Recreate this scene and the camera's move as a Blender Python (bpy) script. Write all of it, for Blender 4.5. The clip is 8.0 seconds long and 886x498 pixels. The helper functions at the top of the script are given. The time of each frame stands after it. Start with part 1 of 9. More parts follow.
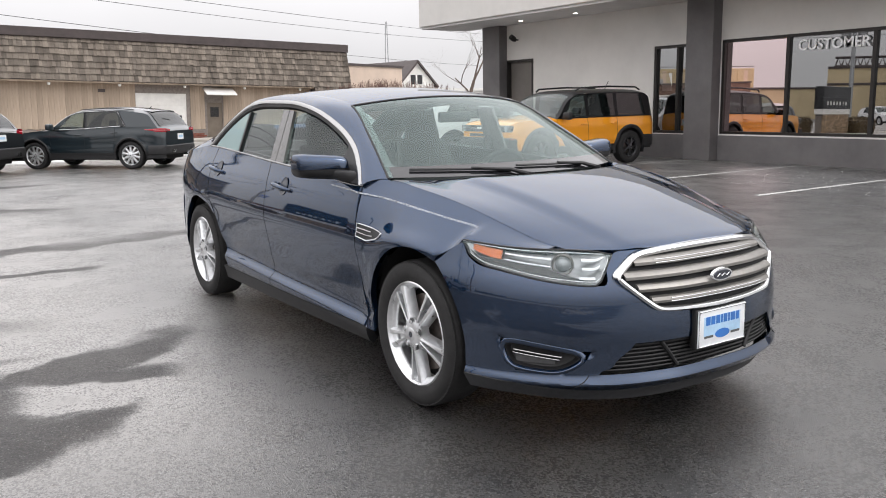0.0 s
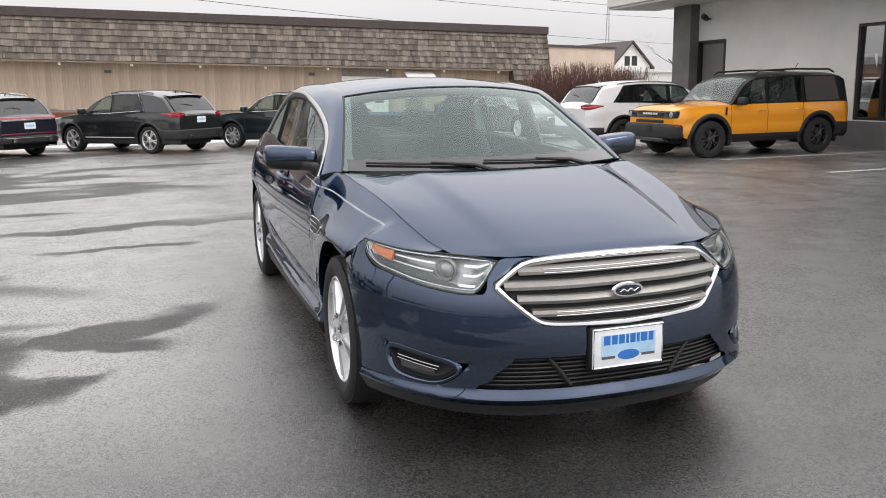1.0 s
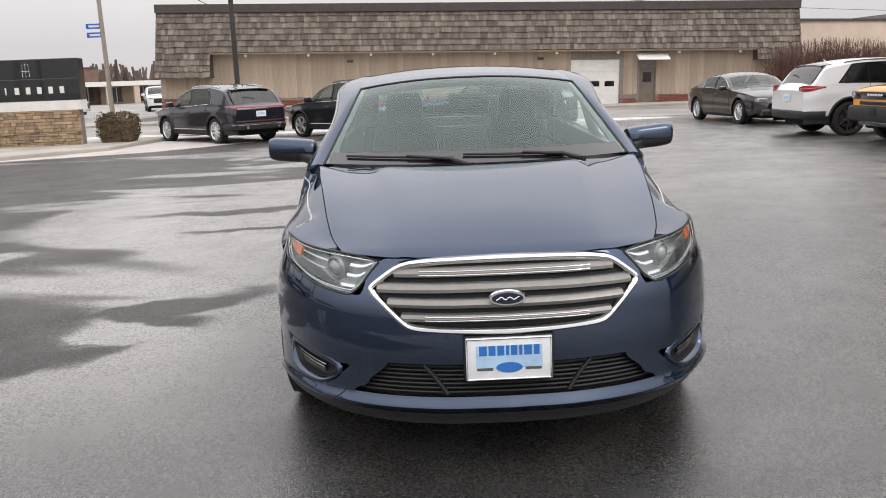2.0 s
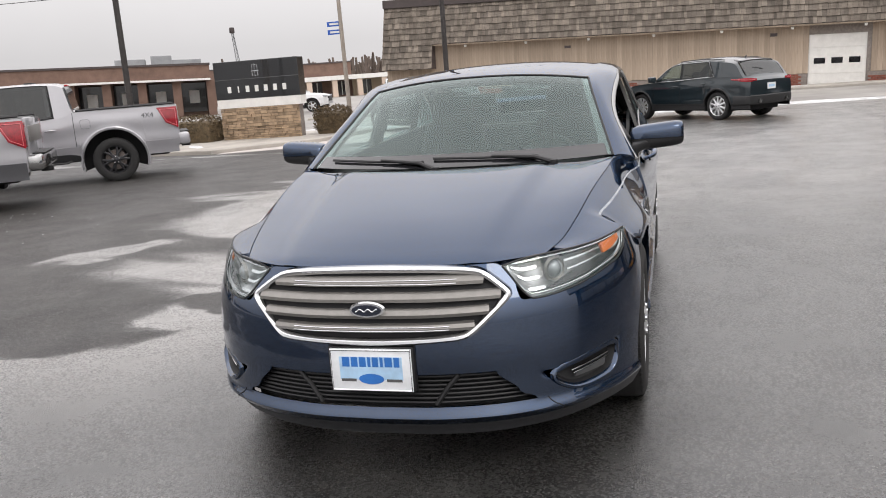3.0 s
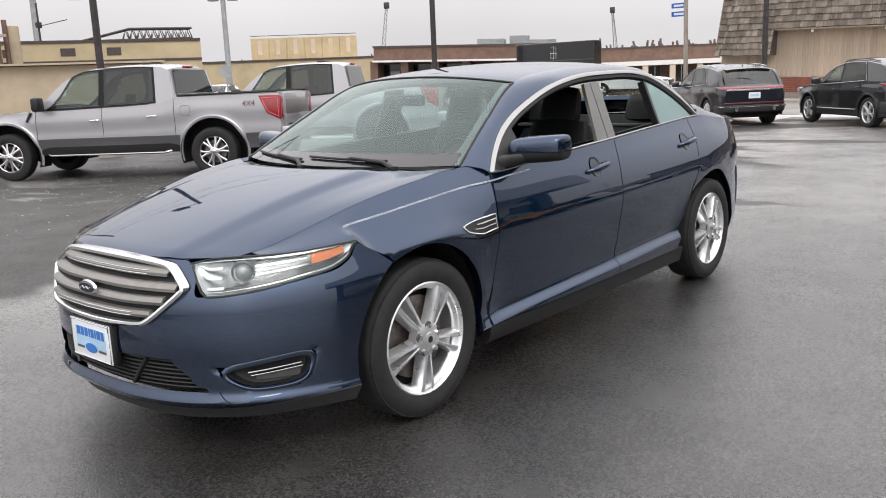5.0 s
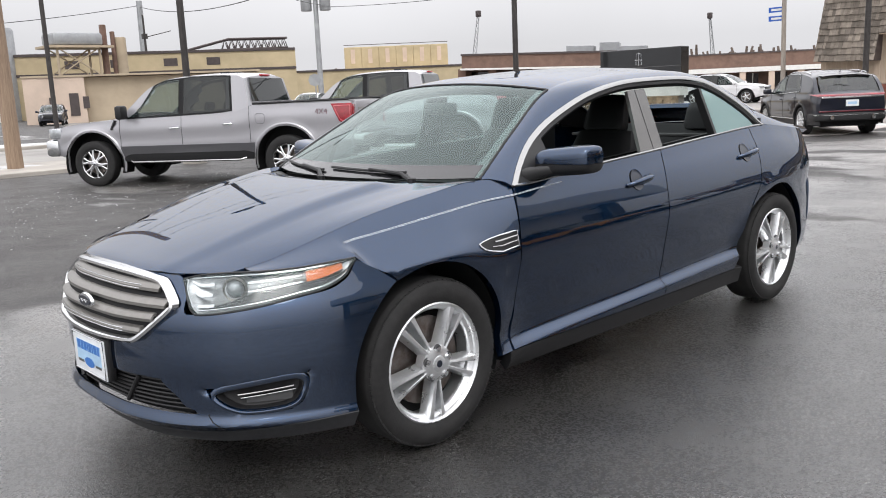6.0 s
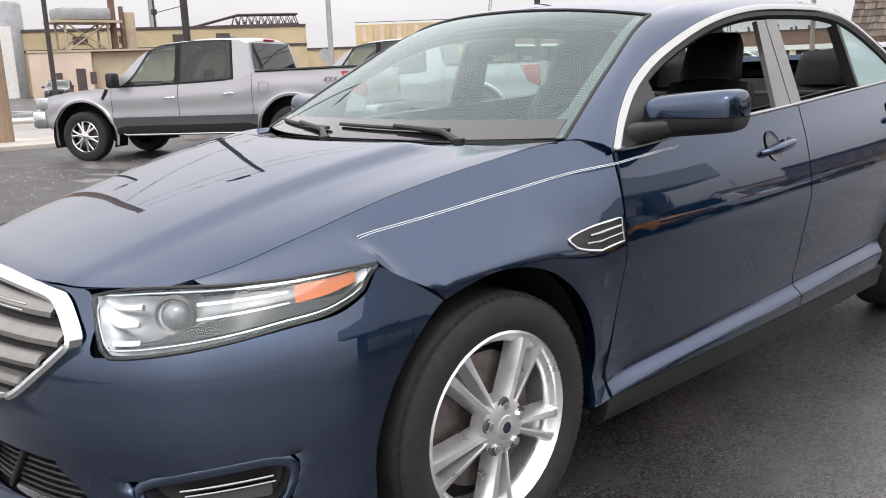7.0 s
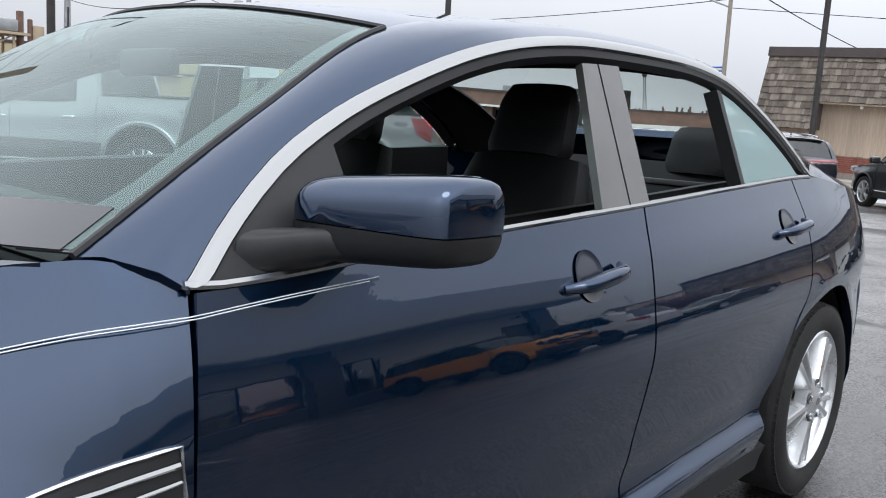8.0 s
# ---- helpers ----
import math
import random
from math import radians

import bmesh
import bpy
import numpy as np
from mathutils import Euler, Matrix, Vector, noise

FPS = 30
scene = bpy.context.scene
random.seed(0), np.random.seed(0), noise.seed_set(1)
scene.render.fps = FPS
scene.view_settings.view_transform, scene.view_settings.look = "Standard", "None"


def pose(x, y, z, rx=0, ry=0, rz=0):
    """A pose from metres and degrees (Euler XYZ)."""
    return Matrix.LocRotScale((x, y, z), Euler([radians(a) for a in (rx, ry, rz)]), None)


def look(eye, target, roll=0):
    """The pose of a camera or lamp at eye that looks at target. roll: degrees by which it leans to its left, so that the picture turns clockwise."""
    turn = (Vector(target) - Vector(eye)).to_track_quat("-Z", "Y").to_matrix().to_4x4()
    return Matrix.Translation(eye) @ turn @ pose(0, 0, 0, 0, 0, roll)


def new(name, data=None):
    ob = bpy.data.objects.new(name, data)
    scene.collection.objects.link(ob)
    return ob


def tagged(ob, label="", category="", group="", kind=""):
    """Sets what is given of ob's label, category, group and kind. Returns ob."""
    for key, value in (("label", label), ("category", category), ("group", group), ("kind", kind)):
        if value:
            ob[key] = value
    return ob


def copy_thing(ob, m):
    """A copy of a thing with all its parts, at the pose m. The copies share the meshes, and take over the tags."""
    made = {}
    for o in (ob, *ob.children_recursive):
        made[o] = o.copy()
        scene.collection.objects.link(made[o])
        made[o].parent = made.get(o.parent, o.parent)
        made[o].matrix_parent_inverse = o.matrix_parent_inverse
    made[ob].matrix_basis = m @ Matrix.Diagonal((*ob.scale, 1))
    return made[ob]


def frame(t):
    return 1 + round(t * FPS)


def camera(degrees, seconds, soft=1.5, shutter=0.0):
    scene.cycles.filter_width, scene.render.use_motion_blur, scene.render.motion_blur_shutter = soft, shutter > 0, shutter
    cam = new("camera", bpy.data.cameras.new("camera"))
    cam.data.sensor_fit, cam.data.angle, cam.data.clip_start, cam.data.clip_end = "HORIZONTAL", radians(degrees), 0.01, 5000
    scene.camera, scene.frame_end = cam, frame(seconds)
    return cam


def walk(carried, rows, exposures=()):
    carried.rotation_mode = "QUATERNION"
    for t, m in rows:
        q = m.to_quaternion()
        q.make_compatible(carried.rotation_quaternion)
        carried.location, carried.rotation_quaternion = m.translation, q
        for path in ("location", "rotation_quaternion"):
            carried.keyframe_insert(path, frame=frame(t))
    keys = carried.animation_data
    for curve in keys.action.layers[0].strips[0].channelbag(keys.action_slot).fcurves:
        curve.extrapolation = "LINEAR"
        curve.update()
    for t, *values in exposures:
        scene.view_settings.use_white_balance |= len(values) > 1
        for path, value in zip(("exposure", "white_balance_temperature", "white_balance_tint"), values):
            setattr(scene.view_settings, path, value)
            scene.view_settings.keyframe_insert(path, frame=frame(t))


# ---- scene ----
cam = camera(55.6, 8.0, 1.0)
PATH = [
    (0, (4.565, -2.827, 1.362), (2.931, -1.725, 1.019), -1.0),
    (0.5, (4.821, -2.268, 1.39), (3.068, -1.376, 1.032), -1.0),
    (1, (5.04, -1.616, 1.392), (3.181, -0.981, 1.016), -1.0),
    (1.5, (5.152, -0.945, 1.396), (3.221, -0.597, 1.009), -1.5),
    (2, (5.184, -0.276, 1.394), (3.224, -0.232, 0.997), -2.2),
    (2.2, (5.123, 0.019, 1.408), (3.168, -0.071, 0.997), -3.8),
    (3.3, (4.935, 1.372, 1.414), (3.095, 0.698, 1.017), -3.4),
    (3.5, (4.83, 1.627, 1.406), (3.029, 0.855, 1.006), -3.3),
    (3.7, (4.714, 1.897, 1.401), (2.957, 1.031, 0.999), -3.8),
    (4, (4.542, 2.225, 1.407), (2.846, 1.246, 1.001), -2.9),
    (4.5, (4.195, 2.731, 1.42), (2.602, 1.595, 1.007), -2.3),
    (4.7, (4.077, 2.918, 1.393), (2.526, 1.725, 0.983), -2.4),
    (5.8, (3.616, 3.268, 1.38), (2.251, 1.852, 1.016), -2.2),
    (6, (3.549, 3.185, 1.371), (2.2, 1.756, 1.001), -2.5),
    (6.5, (3.292, 2.726, 1.29), (1.969, 1.284, 0.88), -2.8),
    (7, (2.847, 2.227, 1.199), (1.523, 0.787, 0.784), -2.2),
    (7.5, (2.214, 1.858, 1.179), (0.764, 0.516, 0.868), 0.2),
    (8, (1.482, 1.746, 1.185), (-0.002, 0.438, 0.891), 3.5),
]
walk(cam, [(t, look(eye, target, roll)) for t, eye, target, roll in PATH],
     [(0, 0.20, 6500, 10), (1, 0.12, 6550, 10), (2, -0.03, 6600, 10.5), (3.5, 0.07, 6600, 10.5), (4.5, 0.12, 6600, 10.5), (6, 0.15, 6400, 9.5), (7, 0.30, 6520, 11), (8, 0.02, 6050, 8)])

# ---- world and light ----
world = bpy.data.worlds.new("overcast")
scene.world = world
world.use_nodes = True
wn = world.node_tree.nodes
wl = world.node_tree.links
wn.clear()
w_out = wn.new("ShaderNodeOutputWorld")
w_bg = wn.new("ShaderNodeBackground")
w_sky = wn.new("ShaderNodeTexSky")
w_sky.sky_type = "NISHITA"
w_sky.sun_disc = False
w_sky.sun_elevation = radians(32)
w_sky.sun_rotation = radians(60)
w_sky.air_density, w_sky.dust_density = 1.0, 4.0
w_hsv = wn.new("ShaderNodeHueSaturation")
w_hsv.inputs["Saturation"].default_value = 0.12
# overcast cloud: nearly three times brighter overhead than at the horizon
w_tc = wn.new("ShaderNodeTexCoord")
w_sep = wn.new("ShaderNodeSeparateXYZ")
w_ramp = wn.new("ShaderNodeMapRange")
w_ramp.inputs["From Min"].default_value, w_ramp.inputs["From Max"].default_value = 0.05, 0.62
w_ramp.inputs["To Min"].default_value, w_ramp.inputs["To Max"].default_value = 0.0, 1.0
w_cloud = wn.new("ShaderNodeMix")
w_cloud.data_type = "RGBA"
w_cloud.inputs["A"].default_value = (7.45, 7.35, 7.5, 1)
w_cloud.inputs["B"].default_value = (20.4, 20.0, 20.5, 1)
w_noise = wn.new("ShaderNodeTexNoise")
w_noise.inputs["Scale"].default_value, w_noise.inputs["Detail"].default_value = 2.2, 5.0
w_soft = wn.new("ShaderNodeMapRange")
w_soft.inputs["From Min"].default_value, w_soft.inputs["From Max"].default_value = 0.3, 0.7
w_soft.inputs["To Min"].default_value, w_soft.inputs["To Max"].default_value = 0.92, 1.08
w_mul = wn.new("ShaderNodeMix")
w_mul.data_type, w_mul.blend_type = "RGBA", "MULTIPLY"
w_mul.inputs["Factor"].default_value = 1.0
w_mix = wn.new("ShaderNodeMix")
w_mix.data_type = "RGBA"
w_mix.inputs["Factor"].default_value = 0.88
wl.new(w_tc.outputs["Generated"], w_sep.inputs["Vector"])
wl.new(w_sep.outputs["Z"], w_ramp.inputs["Value"])
wl.new(w_ramp.outputs["Result"], w_cloud.inputs["Factor"])
wl.new(w_tc.outputs["Generated"], w_noise.inputs["Vector"])
wl.new(w_noise.outputs["Fac"], w_soft.inputs["Value"])
wl.new(w_cloud.outputs["Result"], w_mul.inputs["A"])
wl.new(w_soft.outputs["Result"], w_mul.inputs["B"])
wl.new(w_sky.outputs["Color"], w_hsv.inputs["Color"])
wl.new(w_hsv.outputs["Color"], w_mix.inputs["A"])
wl.new(w_mul.outputs["Result"], w_mix.inputs["B"])
wl.new(w_mix.outputs["Result"], w_bg.inputs["Color"])
w_bg.inputs["Strength"].default_value = 0.1
wl.new(w_bg.outputs["Background"], w_out.inputs["Surface"])
sun = new("sun", bpy.data.lights.new("sun", "SUN"))
sun.data.energy, sun.data.angle, sun.data.color = 0.8, radians(25), (1.0, 0.97, 0.93)
sun.matrix_world = look((30, 40, 60), (0, 0, 0))

# ---- building helpers ----
def spline(pts, calm=True):
    """A smooth function through (x, value) pairs; the value is a number or a tuple."""
    pts = sorted(pts)
    xs = [p[0] for p in pts]
    vs = [np.atleast_1d(np.array(p[1], float)) for p in pts]
    n = len(xs)
    sl = [(vs[i + 1] - vs[i]) / (xs[i + 1] - xs[i]) for i in range(n - 1)]
    tg = [sl[0]]
    for i in range(1, n - 1):
        h0, h1 = xs[i] - xs[i - 1], xs[i + 1] - xs[i]
        mean = (sl[i - 1] * h1 + sl[i] * h0) / (h0 + h1)
        if calm:
            lim = 2 * np.minimum(abs(sl[i - 1]), abs(sl[i]))
            mean = np.where(sl[i - 1] * sl[i] <= 0, 0.0, np.clip(mean, -lim, lim))
        tg.append(mean)
    tg.append(sl[-1])

    def at(x):
        i = min(max(int(np.searchsorted(xs, x)) - 1, 0), n - 2)
        h = xs[i + 1] - xs[i]
        u = min(max((x - xs[i]) / h, 0.0), 1.0)
        a, b = 2 * u**3 - 3 * u * u + 1, u**3 - 2 * u * u + u
        r = a * vs[i] + b * h * tg[i] + (1 - a) * vs[i + 1] + (u**3 - u * u) * h * tg[i + 1]
        return float(r[0]) if len(r) == 1 else r
    return at


def chain(pts):
    """A smooth curve through 3D points, by a parameter from 0 to 1 along its length."""
    d = [0.0]
    for a, b in zip(pts, pts[1:]):
        d.append(d[-1] + (Vector(b) - Vector(a)).length)
    return spline([(s / d[-1], p) for s, p in zip(d, pts)], False)


def line(a, b, n):
    return [a + (b - a) * i / (n - 1) for i in range(n)]


def smooth(a, b, x):
    u = min(max((x - a) / (b - a), 0.0), 1.0)
    return u * u * (3 - 2 * u)


def part(name, bm, material, parent=None, label="", soft=True, keep=False):
    me = bpy.data.meshes.new(name)
    if not keep:
        bmesh.ops.recalc_face_normals(bm, faces=bm.faces)
    if soft:
        for f in bm.faces:
            f.smooth = True
    bm.to_mesh(me)
    bm.free()
    for m in material if isinstance(material, (list, tuple)) else [material]:
        me.materials.append(m)
    if soft:
        me.set_sharp_from_angle(angle=radians(38))
    ob = new(name, me)
    if parent:
        ob.parent = parent
    if label:
        ob["label"] = label
    return ob


def thing(name, m, label, category, group="", kind=""):
    ob = new(name)
    ob.empty_display_size = 0.2
    ob.matrix_world = m
    return tagged(ob, label, category, group, kind)


def add_box(bm, x0, x1, y0, y1, z0, z1, bevel=0.0, m=None, mat=0):
    r = bmesh.ops.create_cube(bm, size=1)
    vs = r["verts"]
    for v in vs:
        v.co = Vector(((x0 + x1) / 2 + v.co.x * (x1 - x0), (y0 + y1) / 2 + v.co.y * (y1 - y0), (z0 + z1) / 2 + v.co.z * (z1 - z0)))
    fs = {f for v in vs for f in v.link_faces}
    for f in fs:
        f.material_index = mat
    if bevel:
        es = list({e for v in vs for e in v.link_edges})
        r = bmesh.ops.bevel(bm, geom=es, offset=bevel, segments=2, profile=0.5, affect="EDGES", clamp_overlap=True)
        vs = list({v for f in r["faces"] for v in f.verts} | {v for v in vs if v.is_valid})
    if m is not None:
        bmesh.ops.transform(bm, matrix=m, verts=[v for v in vs if v.is_valid])
    return vs


def box(*a, **k):
    bm = bmesh.new()
    add_box(bm, *a, **k)
    return bm


def add_tube(bm, pts, r, seg=8, closed=False, mat=0):
    """A round bar along points; r is one radius or one for each point."""
    pts = [Vector(p) for p in pts]
    rr = r if isinstance(r, (list, tuple)) else [r] * len(pts)
    rings = []
    up = Vector((0, 0, 1))
    n = len(pts)
    for i, p in enumerate(pts):
        a = pts[(i - 1) % n] if closed or i else p
        b = pts[(i + 1) % n] if closed or i < n - 1 else p
        d = (b - a).normalized()
        side = d.cross(up if abs(d.z) < 0.95 else Vector((1, 0, 0))).normalized()
        top = side.cross(d)
        rings.append([bm.verts.new(p + rr[i] * (math.cos(2 * math.pi * k / seg) * side + math.sin(2 * math.pi * k / seg) * top)) for k in range(seg)])
    for i in range(n if closed else n - 1):
        a, b = rings[i], rings[(i + 1) % n]
        for k in range(seg):
            f = bm.faces.new((a[k], a[(k + 1) % seg], b[(k + 1) % seg], b[k]))
            f.material_index = mat
    if not closed:
        bm.faces.new(rings[0]).material_index = mat
        bm.faces.new(rings[-1]).material_index = mat


def tube(pts, r, seg=8, closed=False):
    bm = bmesh.new()
    add_tube(bm, pts, r, seg, closed)
    return bm


def add_lathe(bm, prof, seg=32, axis="y", mat=0, arc=(0.0, 1.0)):
    """Turns (radius, along) pairs round the axis."""
    rings = []
    full = arc == (0.0, 1.0)
    for k in range(seg if full else seg + 1):
        a = 2 * math.pi * (arc[0] + (arc[1] - arc[0]) * k / seg)
        c, s = math.cos(a), math.sin(a)
        if axis == "y":
            rings.append([bm.verts.new((r * c, h, r * s)) for r, h in prof])
        elif axis == "z":
            rings.append([bm.verts.new((r * c, r * s, h)) for r, h in prof])
        else:
            rings.append([bm.verts.new((h, r * c, r * s)) for r, h in prof])
    for k in range(seg):
        a, b = rings[k], rings[(k + 1) % len(rings)]
        for i in range(len(prof) - 1):
            f = bm.faces.new((a[i], a[i + 1], b[i + 1], b[i]))
            f.material_index = mat


def lathe(prof, seg=32, axis="y"):
    bm = bmesh.new()
    add_lathe(bm, prof, seg, axis)
    bmesh.ops.remove_doubles(bm, verts=bm.verts, dist=1e-5)
    return bm


def add_grid(bm, rows, closed=False, mat=0, skip=None):
    vs = [[bm.verts.new(p) for p in row] for row in rows]
    for i in range(len(vs) - 1):
        n = len(vs[i])
        for k in range(n if closed else n - 1):
            if skip and skip(i, k):
                continue
            q = (vs[i][k], vs[i][(k + 1) % n], vs[i + 1][(k + 1) % n], vs[i + 1][k])
            if len({tuple(round(c, 6) for c in v.co) for v in q}) >= 3:
                bm.faces.new(q).material_index = mat
    return vs


def sheet(rows, thick=0.012, inward=None, skip=None, mat=0, bm=None):
    """A panel from rows of points with its border folded inward, so that it has thickness and a real gap beside the next one."""
    own = bm is None
    if own:
        bm = bmesh.new()
    before = set(bm.faces)
    add_grid(bm, rows, skip=skip, mat=mat)
    fs = [f for f in bm.faces if f not in before]
    bmesh.ops.remove_doubles(bm, verts=list({v for f in fs for v in f.verts}), dist=1e-5)
    fs = [f for f in bm.faces if f not in before]
    bmesh.ops.recalc_face_normals(bm, faces=fs)
    c = Vector((0, 0, 0))
    for f in fs:
        c += f.calc_center_median()
    c /= max(len(fs), 1)
    ref = Vector(inward) if inward is not None else Vector((0, 0, 0.5))
    out = sum((f.normal.dot(f.calc_center_median() - ref) for f in fs))
    if out < 0:
        bmesh.ops.reverse_faces(bm, faces=fs)
    bm.normal_update()
    edges = [e for f in fs for e in f.edges if len(e.link_faces) == 1]
    nv = {v: v.normal.copy() for e in edges for v in e.verts}
    made = {}
    for e in set(edges):
        f = e.link_faces[0]
        a, b = e.verts
        q = []
        for v in (a, b):
            if v not in made:
                made[v] = (bm.verts.new(v.co), bm.verts.new(v.co - nv[v] * thick))
            q.append(made[v])
        nf = bm.faces.new((q[0][0], q[1][0], q[1][1], q[0][1]))
        nf.material_index = mat
    return bm


def mirrored(bm):
    """The same mesh on the other side of the xz plane."""
    b2 = bm.copy()
    for v in b2.verts:
        v.co.y = -v.co.y
    bmesh.ops.reverse_faces(b2, faces=b2.faces)
    return b2


# ---- materials ----
def mat(name, color, rough=0.5, metal=0.0, vary=0.0, scale=8.0, bump=0.0, bscale=60.0, coat=0.0, spec=0.5, rvary=0.0, color2=None, detail=4.0, obrand=0.0, stretch=None):
    m = bpy.data.materials.new(name)
    m.use_nodes = True
    nt = m.node_tree
    b = nt.nodes["Principled BSDF"]
    b.inputs["Base Color"].default_value = (*color, 1)
    b.inputs["Roughness"].default_value = rough
    b.inputs["Metallic"].default_value = metal
    b.inputs["Specular IOR Level"].default_value = spec
    b.inputs["Coat Weight"].default_value = coat
    b.inputs["Coat Roughness"].default_value = 0.03
    tc = nt.nodes.new("ShaderNodeTexCoord")
    src = tc.outputs["Object"]
    if stretch:
        mp = nt.nodes.new("ShaderNodeMapping")
        mp.inputs["Scale"].default_value = stretch
        nt.links.new(src, mp.inputs["Vector"])
        src = mp.outputs["Vector"]
    if vary or rvary or color2 or obrand:
        n1 = nt.nodes.new("ShaderNodeTexNoise")
        n1.inputs["Scale"].default_value = scale
        n1.inputs["Detail"].default_value = detail
        n1.inputs["Roughness"].default_value = 0.65
        nt.links.new(src, n1.inputs["Vector"])
        mx = nt.nodes.new("ShaderNodeMix")
        mx.data_type = "RGBA"
        c2 = color2 or tuple(max(0, c * (1 - 2 * vary)) for c in color)
        c1 = color if color2 else tuple(min(1, c * (1 + vary)) for c in color)
        mx.inputs["A"].default_value = (*c2, 1)
        mx.inputs["B"].default_value = (*c1, 1)
        rp = nt.nodes.new("ShaderNodeMapRange")
        rp.inputs["From Min"].default_value, rp.inputs["From Max"].default_value = 0.3, 0.7
        nt.links.new(n1.outputs["Fac"], rp.inputs["Value"])
        nt.links.new(rp.outputs["Result"], mx.inputs["Factor"])
        last = mx.outputs["Result"]
        if obrand:
            oi = nt.nodes.new("ShaderNodeObjectInfo")
            hs = nt.nodes.new("ShaderNodeHueSaturation")
            mr = nt.nodes.new("ShaderNodeMapRange")
            mr.inputs["To Min"].default_value, mr.inputs["To Max"].default_value = 1 - obrand, 1 + obrand
            nt.links.new(oi.outputs["Random"], mr.inputs["Value"])
            nt.links.new(mr.outputs["Result"], hs.inputs["Value"])
            nt.links.new(last, hs.inputs["Color"])
            last = hs.outputs["Color"]
        nt.links.new(last, b.inputs["Base Color"])
        if rvary:
            r2 = nt.nodes.new("ShaderNodeMapRange")
            r2.inputs["To Min"].default_value, r2.inputs["To Max"].default_value = max(0.02, rough - rvary), min(1, rough + rvary)
            nt.links.new(n1.outputs["Fac"], r2.inputs["Value"])
            nt.links.new(r2.outputs["Result"], b.inputs["Roughness"])
    if bump:
        n2 = nt.nodes.new("ShaderNodeTexNoise")
        n2.inputs["Scale"].default_value = bscale
        n2.inputs["Detail"].default_value = 3
        nt.links.new(src, n2.inputs["Vector"])
        bp = nt.nodes.new("ShaderNodeBump")
        bp.inputs["Strength"].default_value = bump
        bp.inputs["Distance"].default_value = 0.01
        nt.links.new(n2.outputs["Fac"], bp.inputs["Height"])
        nt.links.new(bp.outputs["Normal"], b.inputs["Normal"])
    return m


def glass_mat(name, tint, ior=1.5, rough=0.0, dirt=0.0, gloss=(0.9, 0.9, 0.9)):
    """A thin pane: tinted see-through with a Fresnel reflection."""
    m = bpy.data.materials.new(name)
    m.use_nodes = True
    nt = m.node_tree
    nt.nodes.clear()
    o = nt.nodes.new("ShaderNodeOutputMaterial")
    tr = nt.nodes.new("ShaderNodeBsdfTransparent")
    tr.inputs["Color"].default_value = (*tint, 1)
    gl = nt.nodes.new("ShaderNodeBsdfGlossy")
    gl.inputs["Roughness"].default_value = rough
    gl.inputs["Color"].default_value = (*gloss, 1)
    # Schlick's Fresnel curve, the same from both sides of the pane
    lw = nt.nodes.new("ShaderNodeLayerWeight")
    lw.inputs["Blend"].default_value = 0.5
    pw = nt.nodes.new("ShaderNodeMath")
    pw.operation = "POWER"
    pw.inputs[1].default_value = 5.0
    fr = nt.nodes.new("ShaderNodeMapRange")
    f0 = ((ior - 1) / (ior + 1)) ** 2
    fr.inputs["To Min"].default_value, fr.inputs["To Max"].default_value = f0, 1.0
    nt.links.new(lw.outputs["Facing"], pw.inputs[0])
    nt.links.new(pw.outputs["Value"], fr.inputs["Value"])
    mx = nt.nodes.new("ShaderNodeMixShader")
    nt.links.new(fr.outputs["Result"], mx.inputs["Fac"])
    base = tr.outputs["BSDF"]
    if dirt:
        df = nt.nodes.new("ShaderNodeBsdfDiffuse")
        df.inputs["Color"].default_value = (0.42, 0.66, 0.65, 1)
        m2 = nt.nodes.new("ShaderNodeMixShader")
        m2.inputs["Fac"].default_value = dirt
        nt.links.new(base, m2.inputs[1])
        nt.links.new(df.outputs["BSDF"], m2.inputs[2])
        base = m2.outputs["Shader"]
    nt.links.new(base, mx.inputs[1])
    nt.links.new(gl.outputs["BSDF"], mx.inputs[2])
    nt.links.new(mx.outputs["Shader"], o.inputs["Surface"])
    return m


def paint(name, color, flake=0.25, coat=1.0, rough=0.32, metal=0.55):
    """Metallic car paint with fine flake and a clear coat."""
    m = mat(name, color, rough, metal, vary=flake * 0.25, scale=900.0, coat=coat, detail=1.0, spec=0.3)
    m.node_tree.nodes["Principled BSDF"].inputs["Coat IOR"].default_value = 1.6
    return m


